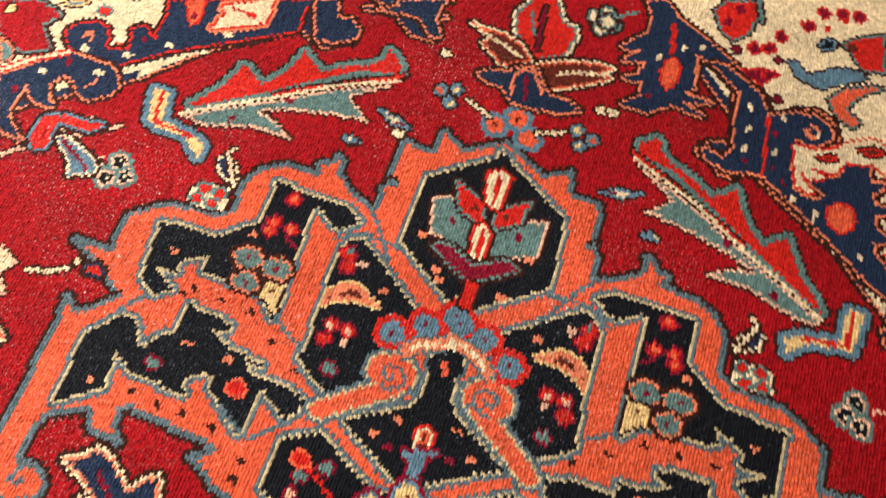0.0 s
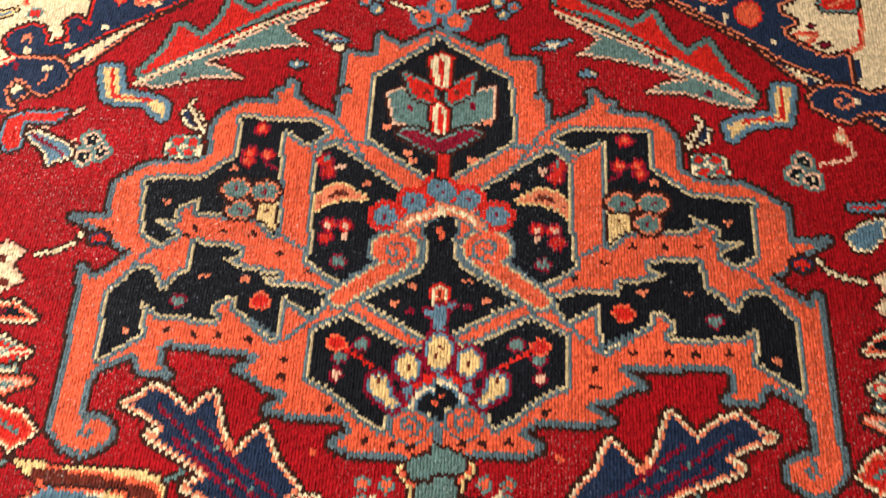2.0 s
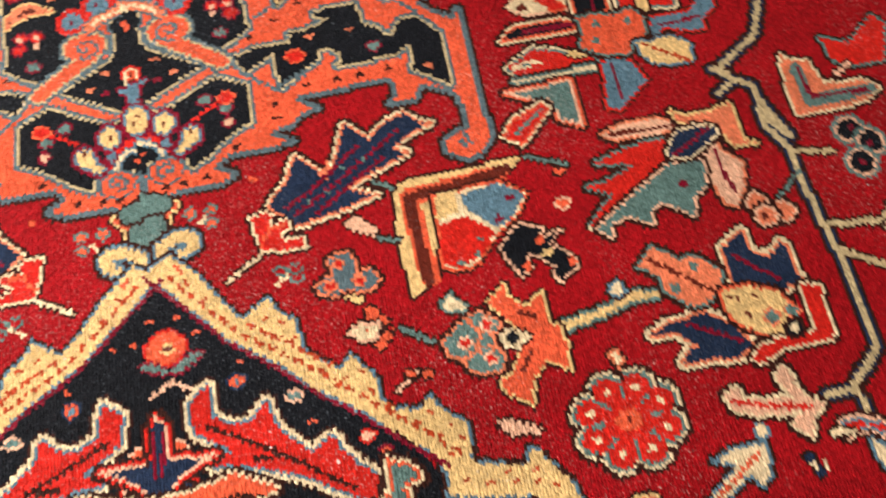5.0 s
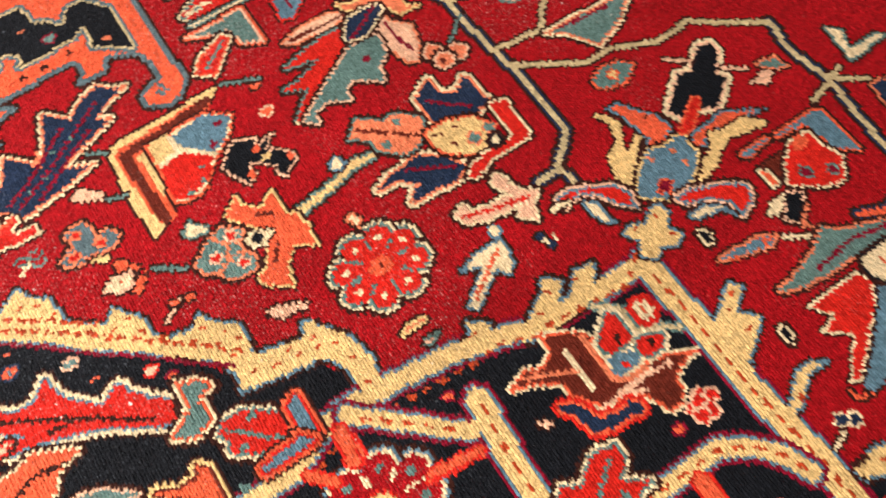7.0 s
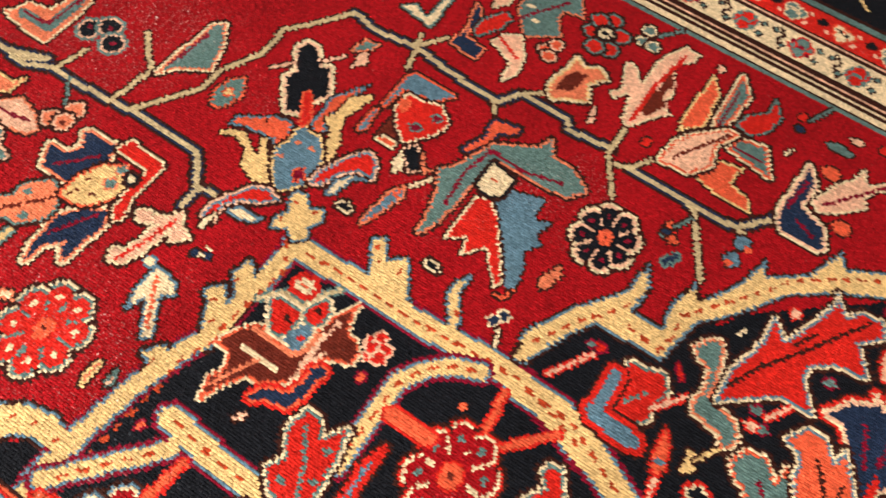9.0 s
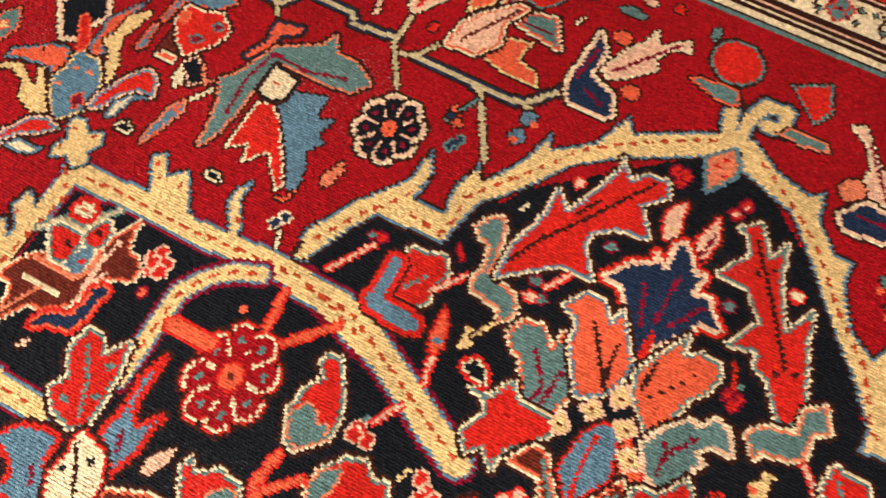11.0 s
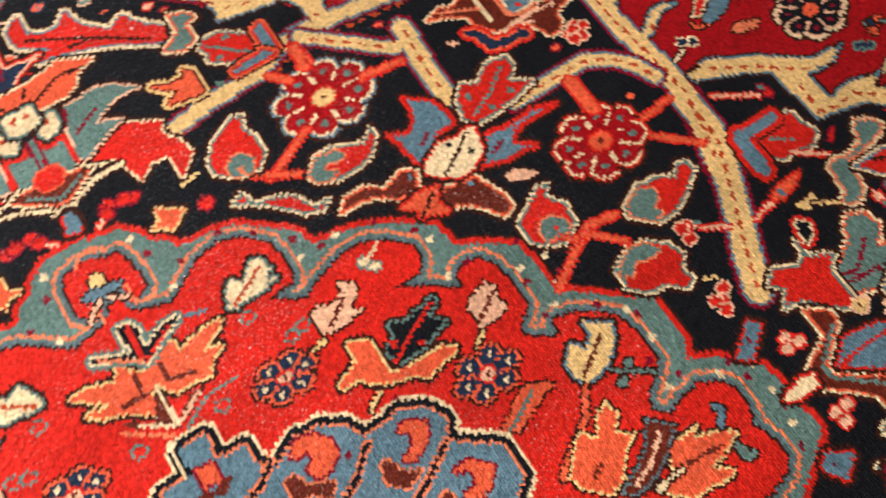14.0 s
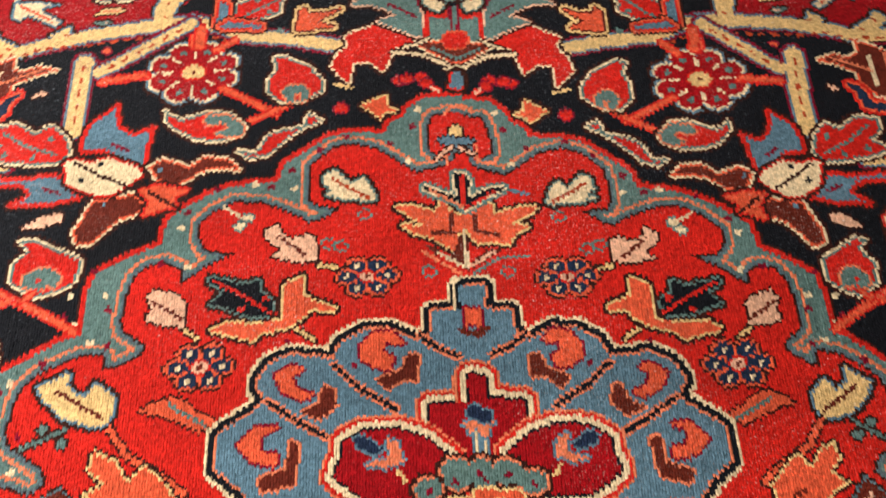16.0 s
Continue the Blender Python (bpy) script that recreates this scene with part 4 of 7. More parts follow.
motif("medallion_outline", "camel zigzag outline of the medallion with red dashes", "=+", [
    shape("c", "bd", [(11, 896), (34, 909), (62, 880), (88, 841), (103, 823), (132, 843), (139, 825), (157, 811), (164, 775), (193, 754), (207, 765), (229, 738), (232, 712), (256, 691), (274, 708), (281, 689), (312, 674), (308, 639), (353, 628), (369, 640), (398, 601), (394, 585), (274, 608), (281, 642), (247, 668), (208, 703), (167, 733), (137, 762), (84, 802), (47, 843), (11, 882)]),
    shape("c", "bd", [(244, 704), (266, 698), (278, 711), (287, 694), (311, 674), (306, 632), (337, 626), (354, 626), (361, 643), (371, 639), (378, 619), (398, 599), (405, 570), (402, 535), (387, 524), (373, 543), (374, 568), (363, 591), (340, 607), (309, 612), (279, 615), (274, 644), (257, 663), (233, 686)]),
    band("c", "bm", 19, [(702, 496), (640, 496), (582, 497), (553, 501), (527, 512), (469, 526), (400, 535), (350, 538), (317, 531), (282, 514), (219, 512), (146, 500)]),
    shape("c", "+bd", [(544, 493), (564, 515), (589, 530), (593, 541), (612, 526), (591, 507), (609, 508), (629, 527), (652, 524), (624, 493), (581, 491)]),
    shape("c", "+bd", [(479, 520), (500, 533), (501, 547), (521, 530), (505, 516)]),
    band("c", "bm", 26, [(695, 494), (699, 416), (698, 332), (705, 259), (707, 201), (694, 148), (677, 101)]),
    band("c", "bm", 30, [(702, 197), (699, 130), (660, 50), (630, -9), (615, -41)]),
    shape("c", "bd", [(708, 402), (755, 431), (767, 416), (739, 396), (751, 393), (759, 379), (704, 341)]),
    shape("c", "bd", [(704, 291), (747, 321), (767, 321), (782, 308), (756, 307), (723, 285)]),
    shape("c", "bd", [(719, 218), (758, 225), (817, 193), (868, 154), (919, 148), (885, 130), (852, 139), (850, 100), (889, 102), (928, 90), (909, 79), (924, 68), (902, 55), (869, 76), (815, 83), (814, 161), (751, 201), (727, 202)]),
    shape("c", "bd", [(723, 218), (759, 219), (823, 177), (869, 135), (915, 152), (875, 132), (844, 135), (829, 91), (880, 94), (928, 91), (901, 80), (953, 49), (1004, 34), (982, 27), (1015, -16), (1069, -38), (1049, -51), (1105, -150), (1074, -164), (1008, -49), (975, -6), (920, 32), (879, 68), (814, 83), (813, 163), (782, 181), (732, 202)]),
    shape("c", "bd", [(1103, -162), (1110, -181), (1083, -217), (1070, -261), (1084, -277), (1045, -282), (1013, -309), (1013, -332), (985, -329), (936, -351), (917, -381), (942, -394), (877, -412), (858, -441), (888, -457), (826, -479), (815, -394), (841, -397), (882, -371), (927, -334), (986, -291), (1036, -251), (1062, -180)]),
    band("c", "bd", 16, [(1088, -165), (1131, -165), (1161, -178), (1162, -203), (1137, -206), (1133, -186)]),
    band("c", "bd", 16, [(1084, -159), (1112, -147), (1144, -141), (1154, -126)]),
    dashes("u", 18, [(698, 509)] + [(666, 484), (582, 495), (553, 494), (523, 506), (479, 505), (432, 510), (375, 514), (332, 513), (294, 500)]),
    dashes("u", 18, [(695, 481), (699, 416), (698, 332), (705, 259), (707, 201), (694, 148), (677, 101)]),
    dashes("u", 18, [(702, 189), (699, 130), (660, 50), (630, -9), (618, -36)]),
    band("o", "", 3, [(39, 892), (44, 884)]),
    spots("u", "", 4, 2, [(49, 871), (65, 849), (83, 827), (108, 813), (130, 799), (142, 809), (152, 789), (126, 818), (176, 755), (197, 742), (214, 744), (222, 723), (190, 735), (237, 706), (261, 684), (280, 667), (288, 649), (301, 662), (319, 616), (338, 623), (364, 618)]),
    spots("u", "", 3, 2, [(248, 690), (274, 690), (292, 676), (302, 661), (296, 622), (318, 616), (343, 611), (363, 609), (379, 601), (387, 580), (386, 551)]),
    spots("u", "", 4, 2, [(592, 525), (570, 509), (624, 519), (500, 529)]),
    spots("u", "", 4, 2, [(748, 416), (735, 405), (737, 378), (733, 297)]),
    dashes("u", 19, [(749, 212), (802, 182), (837, 155), (862, 138)]),
    dashes("u", 19, [(832, 137), (826, 90), (854, 83), (882, 84), (943, 36), (995, -3), (1022, -35), (1058, -91), (1088, -143)]),
    dashes("u", 19, [(1087, -194), (1059, -234), (1015, -286), (949, -333), (900, -378), (842, -399), (831, -429), (832, -454)]),
    band("m", "", 4, [(5, 886), (47, 841), (84, 800), (137, 760), (167, 731), (208, 701), (247, 666), (281, 640)]),
    dashes("u", 15, [(28, 884), (62, 846), (98, 806), (150, 770), (185, 742), (225, 708), (262, 678), (300, 645)]),
    dashes("u", 15, [(104, 816), (146, 788), (190, 752)]),
])
motif("collar", "salmon collar at the medallion's side tip", "", [
    shape("s", "tb", [(1059, -138), (1088, -165), (1062, -180), (1047, -176), (1014, -154)]),
    spots("r", "", 3, 4, [(1055, -154), (1067, -160), (1045, -166)]),
])
motif("trefoil_finial", "camel trefoil on the medallion's corner", "", [
    shape("c", "bd", [(694, 534), (712, 539), (726, 530), (739, 540), (755, 540), (758, 525), (745, 511), (754, 497), (736, 486), (724, 496), (710, 487), (695, 502), (705, 517)]),
    spots("u", "", 3, 3, [(741, 527), (713, 529), (742, 503)]),
])

motif("bud_flower", "coral flower with blue wings", "!", [
    spots("o", "r", 20, 17, [(23, 805)]),
    spots("w", "c", 4, 3, [(25, 804)]),
    shape("t", "+m", [(-7, 792), (3, 793), (20, 785), (23, 779), (8, 783)]),
    shape("t", "+m", [(27, 781), (39, 790), (53, 796), (62, 793), (46, 784), (33, 777)]),
    dashes("p", 6, [(26, 770), (14, 762), (3, 757)]),
    dashes("p", 6, [(26, 770), (46, 758)]),
    spots("o", "", 5, 2, [(9, 836), (35, 835), (53, 817), (-9, 815)]),
])
motif("red_leaf", "red toothed leaf with ivory edge", "", [
    shape("r", "+bid", [(43, 745), (63, 761), (64, 727), (85, 714), (104, 718), (118, 732), (123, 709), (145, 684), (156, 675), (179, 689), (181, 677), (197, 657), (217, 641), (217, 624), (199, 622), (145, 656), (124, 664), (75, 680), (55, 680), (80, 692), (62, 704), (45, 716)]),
    dashes("d", 8, [(56, 720), (84, 704), (112, 688), (147, 666), (190, 636)]),
    dashes("d", 8, [(100, 680), (133, 678)]),
    shape("t", "oid", [(218, 619), (221, 639), (241, 644), (258, 632), (246, 631), (239, 615)]),
])
motif("speck_flower", "tiny scattered blossom", "", [
    spots("o", "n", 8, 6, [(91, 758)]),
    spots("b", "", 3, 3, [(91, 758)]),
    spots("t", "p", 7, 4, [(145, 732)]),
    spots("o", "", 5, 2, [(53, 817), (96, 778), (161, 705)]),
    spots("o", "m", 5, 2, [(226, 665)]),
    spots("p", "r", 7, 4, [(210, 681)]),
    spots("o", "p", 9, 7, [(27, 702)]),
    spots("n", "pr", 14, 11, [(28, 661)]),
])
motif("great_palmette", "great palmette with red, coral and blue petals", "=", [
    shape("n", "prd", [(6, 743), (20, 729), (19, 698), (33, 695), (70, 693), (48, 684), (31, 675), (19, 664), (4, 664), (4, 668)]),
    band("m", "", 3, [(4, 724), (5, 682)]),
    shape("o", "+id", [(0, 643), (10, 659), (32, 660), (58, 664), (79, 670), (122, 649), (92, 640), (84, 624), (68, 616), (38, 616), (17, 629)]),
    band("d", "", 3, [(28, 628), (69, 649), (103, 645)]),
    band("d", "", 3, [(16, 634), (29, 655)]),
    shape("r", "+id", [(71, 532), (112, 543), (151, 521), (144, 504), (158, 487), (164, 463), (154, 452), (138, 436), (138, 473), (117, 477), (97, 462), (90, 483), (83, 504), (58, 518)]),
    shape("t", "+pd", [(59, 603), (77, 604), (100, 608), (123, 601), (148, 579), (121, 581), (98, 573), (83, 562), (112, 550), (94, 543), (71, 533), (54, 524), (47, 529), (49, 565)]),
    dashes("m", 8, [(57, 562), (94, 583)]),
    band("m", "", 4, [(58, 601), (52, 579)]),
    shape("t", "", [(0, 584), (12, 583), (15, 567), (38, 564), (40, 545), (43, 521), (14, 520), (-7, 528), (-9, 549)]),
    band("m", "", 4, [(0, 584), (1, 542)]),
    band("r", "", 8, [(42, 567), (43, 525)]),
    band("r", "", 9, [(18, 583), (19, 565), (39, 568)]),
    shape("w", "oi", [(-11, 493), (3, 483), (22, 489), (46, 504), (55, 510), (41, 519), (23, 520), (6, 509)]),
    band("t", "", 4, [(5, 492), (37, 508)]),
    spots("r", "o", 12, 14, [(0, 524)]),
    band("i", "d", 5, [(-12, 477), (5, 474), (27, 484), (50, 495), (71, 496), (86, 495)]),
    band("i", "d", 4, [(41, 523), (54, 513), (71, 506)]),
    shape("i", "+td", [(21, 608), (46, 607), (47, 587), (38, 578), (25, 574), (17, 592)]),
    spots("u", "", 5, 4, [(33, 598)]),
    shape("i", "+td", [(-11, 630), (4, 631), (14, 616), (11, 598), (-4, 597), (-15, 604)]),
    spots("u", "", 5, 4, [(-1, 619)]),
    shape("b", "+rd", [(-2, 470), (11, 465), (11, 442), (-6, 446)]),
])
motif("red_cross", "small red cross blossom", "", [
    spots("r", "m", 9, 6, [(49, 455), (76, 448)]),
    band("p", "r", 4, [(27, 435), (49, 446)]),
])
motif("coral_tulip", "red tulip with blue chevron leaves", "", [
    shape("r", "tid", [(246, 597), (265, 599), (299, 575), (299, 566), (300, 542), (264, 544), (238, 561), (240, 576), (235, 586)]),
    spots("t", "", 5, 4, [(272, 584), (252, 561)]),
    dashes("t", 9, [(245, 586), (291, 545)]),
    shape("b", "+rod", [(308, 573), (321, 580), (319, 531), (304, 541)]),
    shape("b", "+rod", [(303, 540), (317, 527), (259, 529), (259, 535)]),
    shape("t", "oid", [(226, 656), (246, 647), (257, 633), (239, 627), (241, 601), (218, 594), (195, 607), (215, 620), (225, 625)]),
])
motif("rosette", "madder rosette with ivory petal edges", "", [
    rosette(8, "R", "ibd", "t", "c", "r", 64, 50, (333, 440)),
])
motif("rosette", "madder rosette with ivory petal edges", "", [
    rosette(8, "R", "ird", "t", "o", "r", 59, 46, (581, 204)),
])
motif("stem", "coral stem", "", [
    band("o", "r", 14, [(342, 530), (338, 491)]),
    band("o", "r", 8, [(387, 437), (440, 431)]),
    band("o", "r", 8, [(292, 413), (226, 379)]),
    band("o", "r", 7, [(206, 397), (275, 354)]),
    band("o", "r", 8, [(290, 504), (311, 483)]),
])
motif("curled_leaf", "red and teal curled leaf with ivory edge", "", [
    shape("r", "tid", [(172, 438), (190, 462), (222, 478), (238, 475), (231, 456), (239, 434), (239, 414), (221, 397), (194, 401), (172, 419)]),
    shape("t", "+s", [(189, 422), (200, 430), (214, 427), (220, 415), (213, 398), (205, 398), (207, 414), (198, 414), (196, 401), (188, 406)]),
])
motif("curled_leaf", "red and teal curled leaf with ivory edge", "", [
    shape("r", "tid", [(263, 358), (280, 375), (305, 376), (328, 366), (343, 360), (360, 374), (359, 356), (343, 342), (322, 332), (289, 334), (267, 345)]),
    shape("t", "+s", [(265, 358), (284, 372), (309, 370), (313, 358), (301, 355), (292, 361), (284, 354), (299, 343), (279, 340), (268, 346)]),
])
motif("sickle_leaf", "red sickle leaf with ivory edge", "", [
    shape("r", "tid", [(170, 374), (187, 383), (194, 363), (221, 355), (238, 346), (249, 322), (274, 320), (258, 311), (237, 317), (216, 340), (193, 361)]),
])
motif("coral_arrow", "coral arrow bud", "", [
    shape("o", "+wcd", [(158, 572), (177, 563), (200, 559), (207, 571), (213, 565), (215, 527), (186, 532), (166, 537), (188, 546)]),
])
motif("coral_arrow", "coral arrow bud", "", [
    shape("o", "+cd", [(74, 396), (92, 404), (93, 420), (121, 401), (98, 384), (94, 394)]),
])
motif("speck_flower", "tiny scattered blossom", "", [
    spots("r", "m", 8, 7, [(147, 394), (43, 446), (67, 451)]),
    spots("t", "", 5, 6, [(235, 526)]),
    band("c", "", 3, [(134, 429), (157, 434)]),
])
motif("branch", "camel branch with red dashes", "+", [
    band("c", "bm", 16, [(351, 533), (393, 496), (435, 458), (446, 451)]),
    band("c", "bm", 24, [(467, 472), (461, 410), (460, 354)]),
    dashes("u", 21, [(357, 526), (393, 496), (435, 458)]),
    dashes("u", 21, [(467, 472), (461, 410), (460, 361)]),
    band("c", "bm", 17, [(691, 238), (680, 265), (659, 289), (633, 304), (584, 305), (525, 305)]),
    dashes("u", 21, [(691, 238), (680, 265), (659, 289), (633, 304), (584, 305), (525, 305)]),
])
motif("stem", "coral stem", "", [
    band("o", "r", 13, [(337, 522), (334, 490)]),
    band("o", "r", 8, [(390, 439), (440, 431)]),
])
motif("wing_flower", "ivory hood flower with blue wings and walnut lips", "", [
    shape("b", "rrd", [(413, 388), (425, 376), (443, 361), (449, 334), (449, 319), (424, 319), (381, 294), (376, 328), (371, 352), (393, 341), (410, 354)]),
    band("m", "", 3, [(415, 329), (399, 319)]),
    shape("b", "rrd", [(571, 274), (535, 286), (507, 282), (477, 288), (463, 284), (452, 262), (436, 256), (475, 244), (517, 242), (494, 258), (502, 272)]),
    band("m", "", 3, [(482, 269), (465, 261)]),
    shape("r", "tid", [(483, 364), (501, 352), (522, 369), (556, 367), (556, 349), (538, 334), (565, 316), (518, 306), (472, 302), (459, 318), (465, 343)]),
    band("t", "", 3, [(475, 318), (507, 332), (538, 355)]),
    spots("t", "", 4, 5, [(482, 342), (498, 314), (530, 321)]),
    shape("w", "oid", [(269, 293), (285, 309), (313, 310), (331, 295), (361, 304), (376, 294), (369, 277), (354, 266), (336, 272), (319, 288), (291, 295)]),
    shape("w", "oid", [(391, 257), (430, 249), (437, 231), (445, 210), (444, 191), (428, 188), (418, 203), (403, 221), (382, 231), (380, 246)]),
    spots("b", "", 3, 4, [(364, 290), (419, 244)]),
    shape("o", "+rd", [(331, 262), (348, 264), (364, 268), (385, 263), (374, 246), (380, 227), (358, 236), (344, 237), (351, 250)]),
    band("d", "", 2, [(349, 239), (374, 258)]),
    shape("i", "+rd", [(452, 309), (465, 304), (461, 291), (458, 273), (433, 258), (411, 257), (382, 282), (387, 294), (418, 309), (439, 303)]),
    spots("k", "", 4, 4, [(425, 300), (444, 279)]),
    dashes("d", 9, [(453, 304), (425, 284), (398, 269)]),
])
motif("corner_palmette", "walnut and coral palmette with red pods", "", [
    shape("w", "oi", [(554, 491), (570, 486), (593, 472), (600, 462), (595, 440), (593, 418), (604, 409), (627, 409), (647, 407), (663, 400), (680, 390), (657, 387), (643, 380), (644, 367), (633, 357), (616, 357), (610, 375), (603, 386), (590, 392), (565, 397), (557, 408), (544, 425), (544, 439), (520, 453), (495, 462), (521, 471), (541, 464), (553, 471)]),
    band("s", "", 6, [(591, 466), (589, 437), (591, 414), (602, 406), (625, 405)]),
    band("i", "", 5, [(568, 463), (567, 417)]),
    band("p", "", 4, [(649, 396), (620, 400), (567, 398)]),
    band("p", "", 3, [(585, 399), (610, 388)]),
    band("s", "", 4, [(517, 464), (538, 454), (567, 440)]),
    band("h", "t", 5, [(618, 487), (632, 478), (643, 466), (640, 443), (655, 437), (671, 427), (682, 417)]),
    shape("r", "+ti", [(628, 473), (634, 465), (633, 452), (634, 439), (626, 434), (604, 435), (599, 445), (606, 457), (617, 463)]),
    shape("r", "+ti", [(636, 432), (651, 430), (662, 422), (653, 414), (639, 411), (630, 418), (629, 425)]),
    spots("d", "", 3, 5, [(620, 445), (646, 423)]),
    shape("b", "", [(597, 435), (609, 431), (624, 430), (627, 419), (624, 411), (602, 411), (595, 415)]),
    spots("r", "", 4, 4, [(610, 420)]),
    shape("i", "+rr", [(652, 459), (659, 466), (669, 460), (672, 449), (663, 441), (652, 446)]),
    spots("o", "", 2, 5, [(661, 453)]),
    shape("n", "+or", [(530, 424), (548, 412), (555, 390), (576, 386), (589, 388), (597, 381), (596, 372), (579, 377), (559, 377), (542, 384), (538, 406), (529, 418)]),
])
motif("pod_flower", "red four-petalled blossom", "", [
    spots("r", "p", 7, 6, [(650, 354), (661, 348), (638, 348)]),
    spots("o", "m", 5, 4, [(612, 340), (445, 492)]),
])
motif("white_bud", "small ivory bud", "", [
    shape("c", "pd", [(502, 421), (512, 419), (516, 411), (500, 415)]),
])

motif("lobe_flower", "little ivory and blue blossom in a scallop", "!", [
    shape("b", "d", [(-26, 364), (-16, 371), (-3, 372), (13, 366), (26, 360), (11, 356), (0, 353), (-11, 355)]),
    shape("c", "d", [(-9, 384), (-1, 386), (7, 382), (5, 370), (-9, 372)]),
    band("p", "d", 3, [(-28, 337), (-9, 353)]),
    band("p", "d", 3, [(3, 351), (20, 340)]),
])
motif("leaf_cross", "coral leaf cross with night-blue crown", "!", [
    shape("o", "+cd", [(8, 257), (22, 268), (38, 268), (39, 251), (56, 257), (77, 260), (96, 259), (87, 251), (71, 244), (60, 237), (86, 235), (72, 228), (60, 218), (58, 210), (35, 215), (18, 215), (11, 223), (4, 235), (-5, 226), (-11, 205), (-38, 224), (-65, 234), (-75, 243), (-48, 242), (-64, 254), (-83, 270), (-61, 270), (-35, 260), (-26, 269), (-24, 281), (-15, 262), (-1, 253)]),
    band("w", "", 4, [(-13, 255), (-14, 232)]),
    band("w", "", 4, [(-39, 231), (-7, 230)]),
    band("w", "", 4, [(17, 252), (17, 229)]),
    band("w", "", 4, [(15, 231), (45, 224)]),
    shape("w", "", [(-5, 223), (4, 226), (8, 189), (28, 204), (51, 206), (33, 194), (3, 178), (-21, 195), (-12, 202)]),
    band("i", "", 4, [(1, 233), (4, 184)]),
    band("p", "", 4, [(37, 201), (4, 182)]),
    band("w", "", 6, [(-43, 213), (-32, 204)]),
    dashes("i", 7, [(-32, 204), (1, 183)]),
    band("s", "", 3, [(-51, 206), (-4, 174)]),
    band("t", "", 3, [(11, 175), (43, 192), (82, 194)]),
    shape("k", "+it", [(-5, 314), (5, 315), (12, 303), (11, 286), (12, 274), (21, 284), (45, 291), (58, 290), (46, 282), (28, 275), (14, 263), (5, 261), (-5, 274), (-47, 292), (-44, 298), (-18, 285), (-4, 280), (-6, 302)]),
    band("b", "", 5, [(66, 285), (86, 278)]),
    band("r", "", 3, [(4, 312), (3, 267)]),
    band("r", "", 3, [(45, 286), (6, 263)]),
    band("s", "", 3, [(-38, 291), (2, 265)]),
])
motif("ivory_leaf", "ivory oak leaf with red rib", "", [
    shape("i", "+td", [(156, 304), (169, 296), (170, 282), (159, 274), (171, 269), (151, 264), (134, 265), (118, 262), (109, 265), (116, 285), (125, 296), (138, 284)]),
    dashes("u", 8, [(118, 267), (162, 291)]),
])
motif("ivory_leaf", "camel oak leaf with red rib", "", [
    shape("c", "+bd", [(427, 38), (440, 27), (455, 19), (447, 4), (428, -14), (407, -20), (391, -18), (386, -4), (388, 12), (405, 25), (412, 10), (422, 13), (430, 23)]),
    band("w", "", 3, [(395, -12), (438, 15)]),
    band("t", "d", 5, [(424, -25), (460, -49)]),
    spots("t", "d", 6, 5, [(444, -27), (426, -40)]),
    band("o", "d", 7, [(388, -23), (370, -49), (333, -71), (312, -86)]),
])
motif("pink_leaf", "pale pink oak leaf", "", [
    shape("p", "+d", [(224, 227), (240, 216), (241, 205), (222, 191), (236, 181), (218, 180), (199, 177), (180, 182), (181, 192), (182, 212), (193, 213), (211, 206), (224, 214)]),
    band("w", "", 3, [(194, 186), (226, 209)]),
    band("c", "d", 4, [(158, 173), (179, 175)]),
])
motif("pink_leaf", "pink oak leaf", "", [
    shape("p", "+d", [(350, 130), (365, 134), (372, 124), (365, 110), (372, 98), (352, 92), (331, 91), (333, 105), (331, 119), (340, 127)]),
    band("w", "", 3, [(335, 101), (366, 120)]),
    band("c", "d", 4, [(315, 78), (331, 88)]),
])
motif("small_rosette", "small indigo rosette with ivory eyes", "", [
    rosette(6, "n", "od", "i", "p", "r", 36, 24, (124, 164)),
])
motif("small_rosette", "small indigo rosette with ivory eyes", "", [
    rosette(6, "n", "od", "i", "p", "r", 38, 27, (309, 47)),
])
motif("arrow_flower", "coral arrow flower with night-blue bud", "", [
    shape("o", "+cd", [(160, 121), (186, 131), (199, 137), (198, 159), (220, 149), (221, 130), (220, 105), (249, 99), (285, 98), (301, 89), (278, 85), (251, 79), (244, 89), (215, 96), (198, 108), (189, 119)]),
    shape("k", "+td", [(231, 128), (247, 137), (248, 153), (266, 145), (306, 152), (308, 146), (288, 135), (305, 118), (289, 117), (264, 108), (235, 109)]),
    band("r", "", 3, [(233, 112), (269, 133), (301, 147)]),
    spots("r", "", 5, 4, [(241, 130), (268, 115)]),
    band("c", "d", 3, [(183, 83), (204, 95)]),
])
motif("speck_flower", "tiny scattered blossom", "", [
    spots("r", "t", 7, 5, [(153, 200), (167, 204), (53, 174), (123, 245)]),
    spots("i", "t", 6, 5, [(262, 230), (271, 219)]),
    band("i", "", 3, [(270, 231), (289, 242)]),
])
motif("salmon_leaf", "salmon leaf on the octagon", "", [
    shape("o", "+d", [(336, 14), (357, 5), (367, -4), (347, -5), (324, -14), (303, -23), (285, -11), (305, -2), (321, 10)]),
    band("t", "", 3, [(297, -15), (338, 5)]),
])
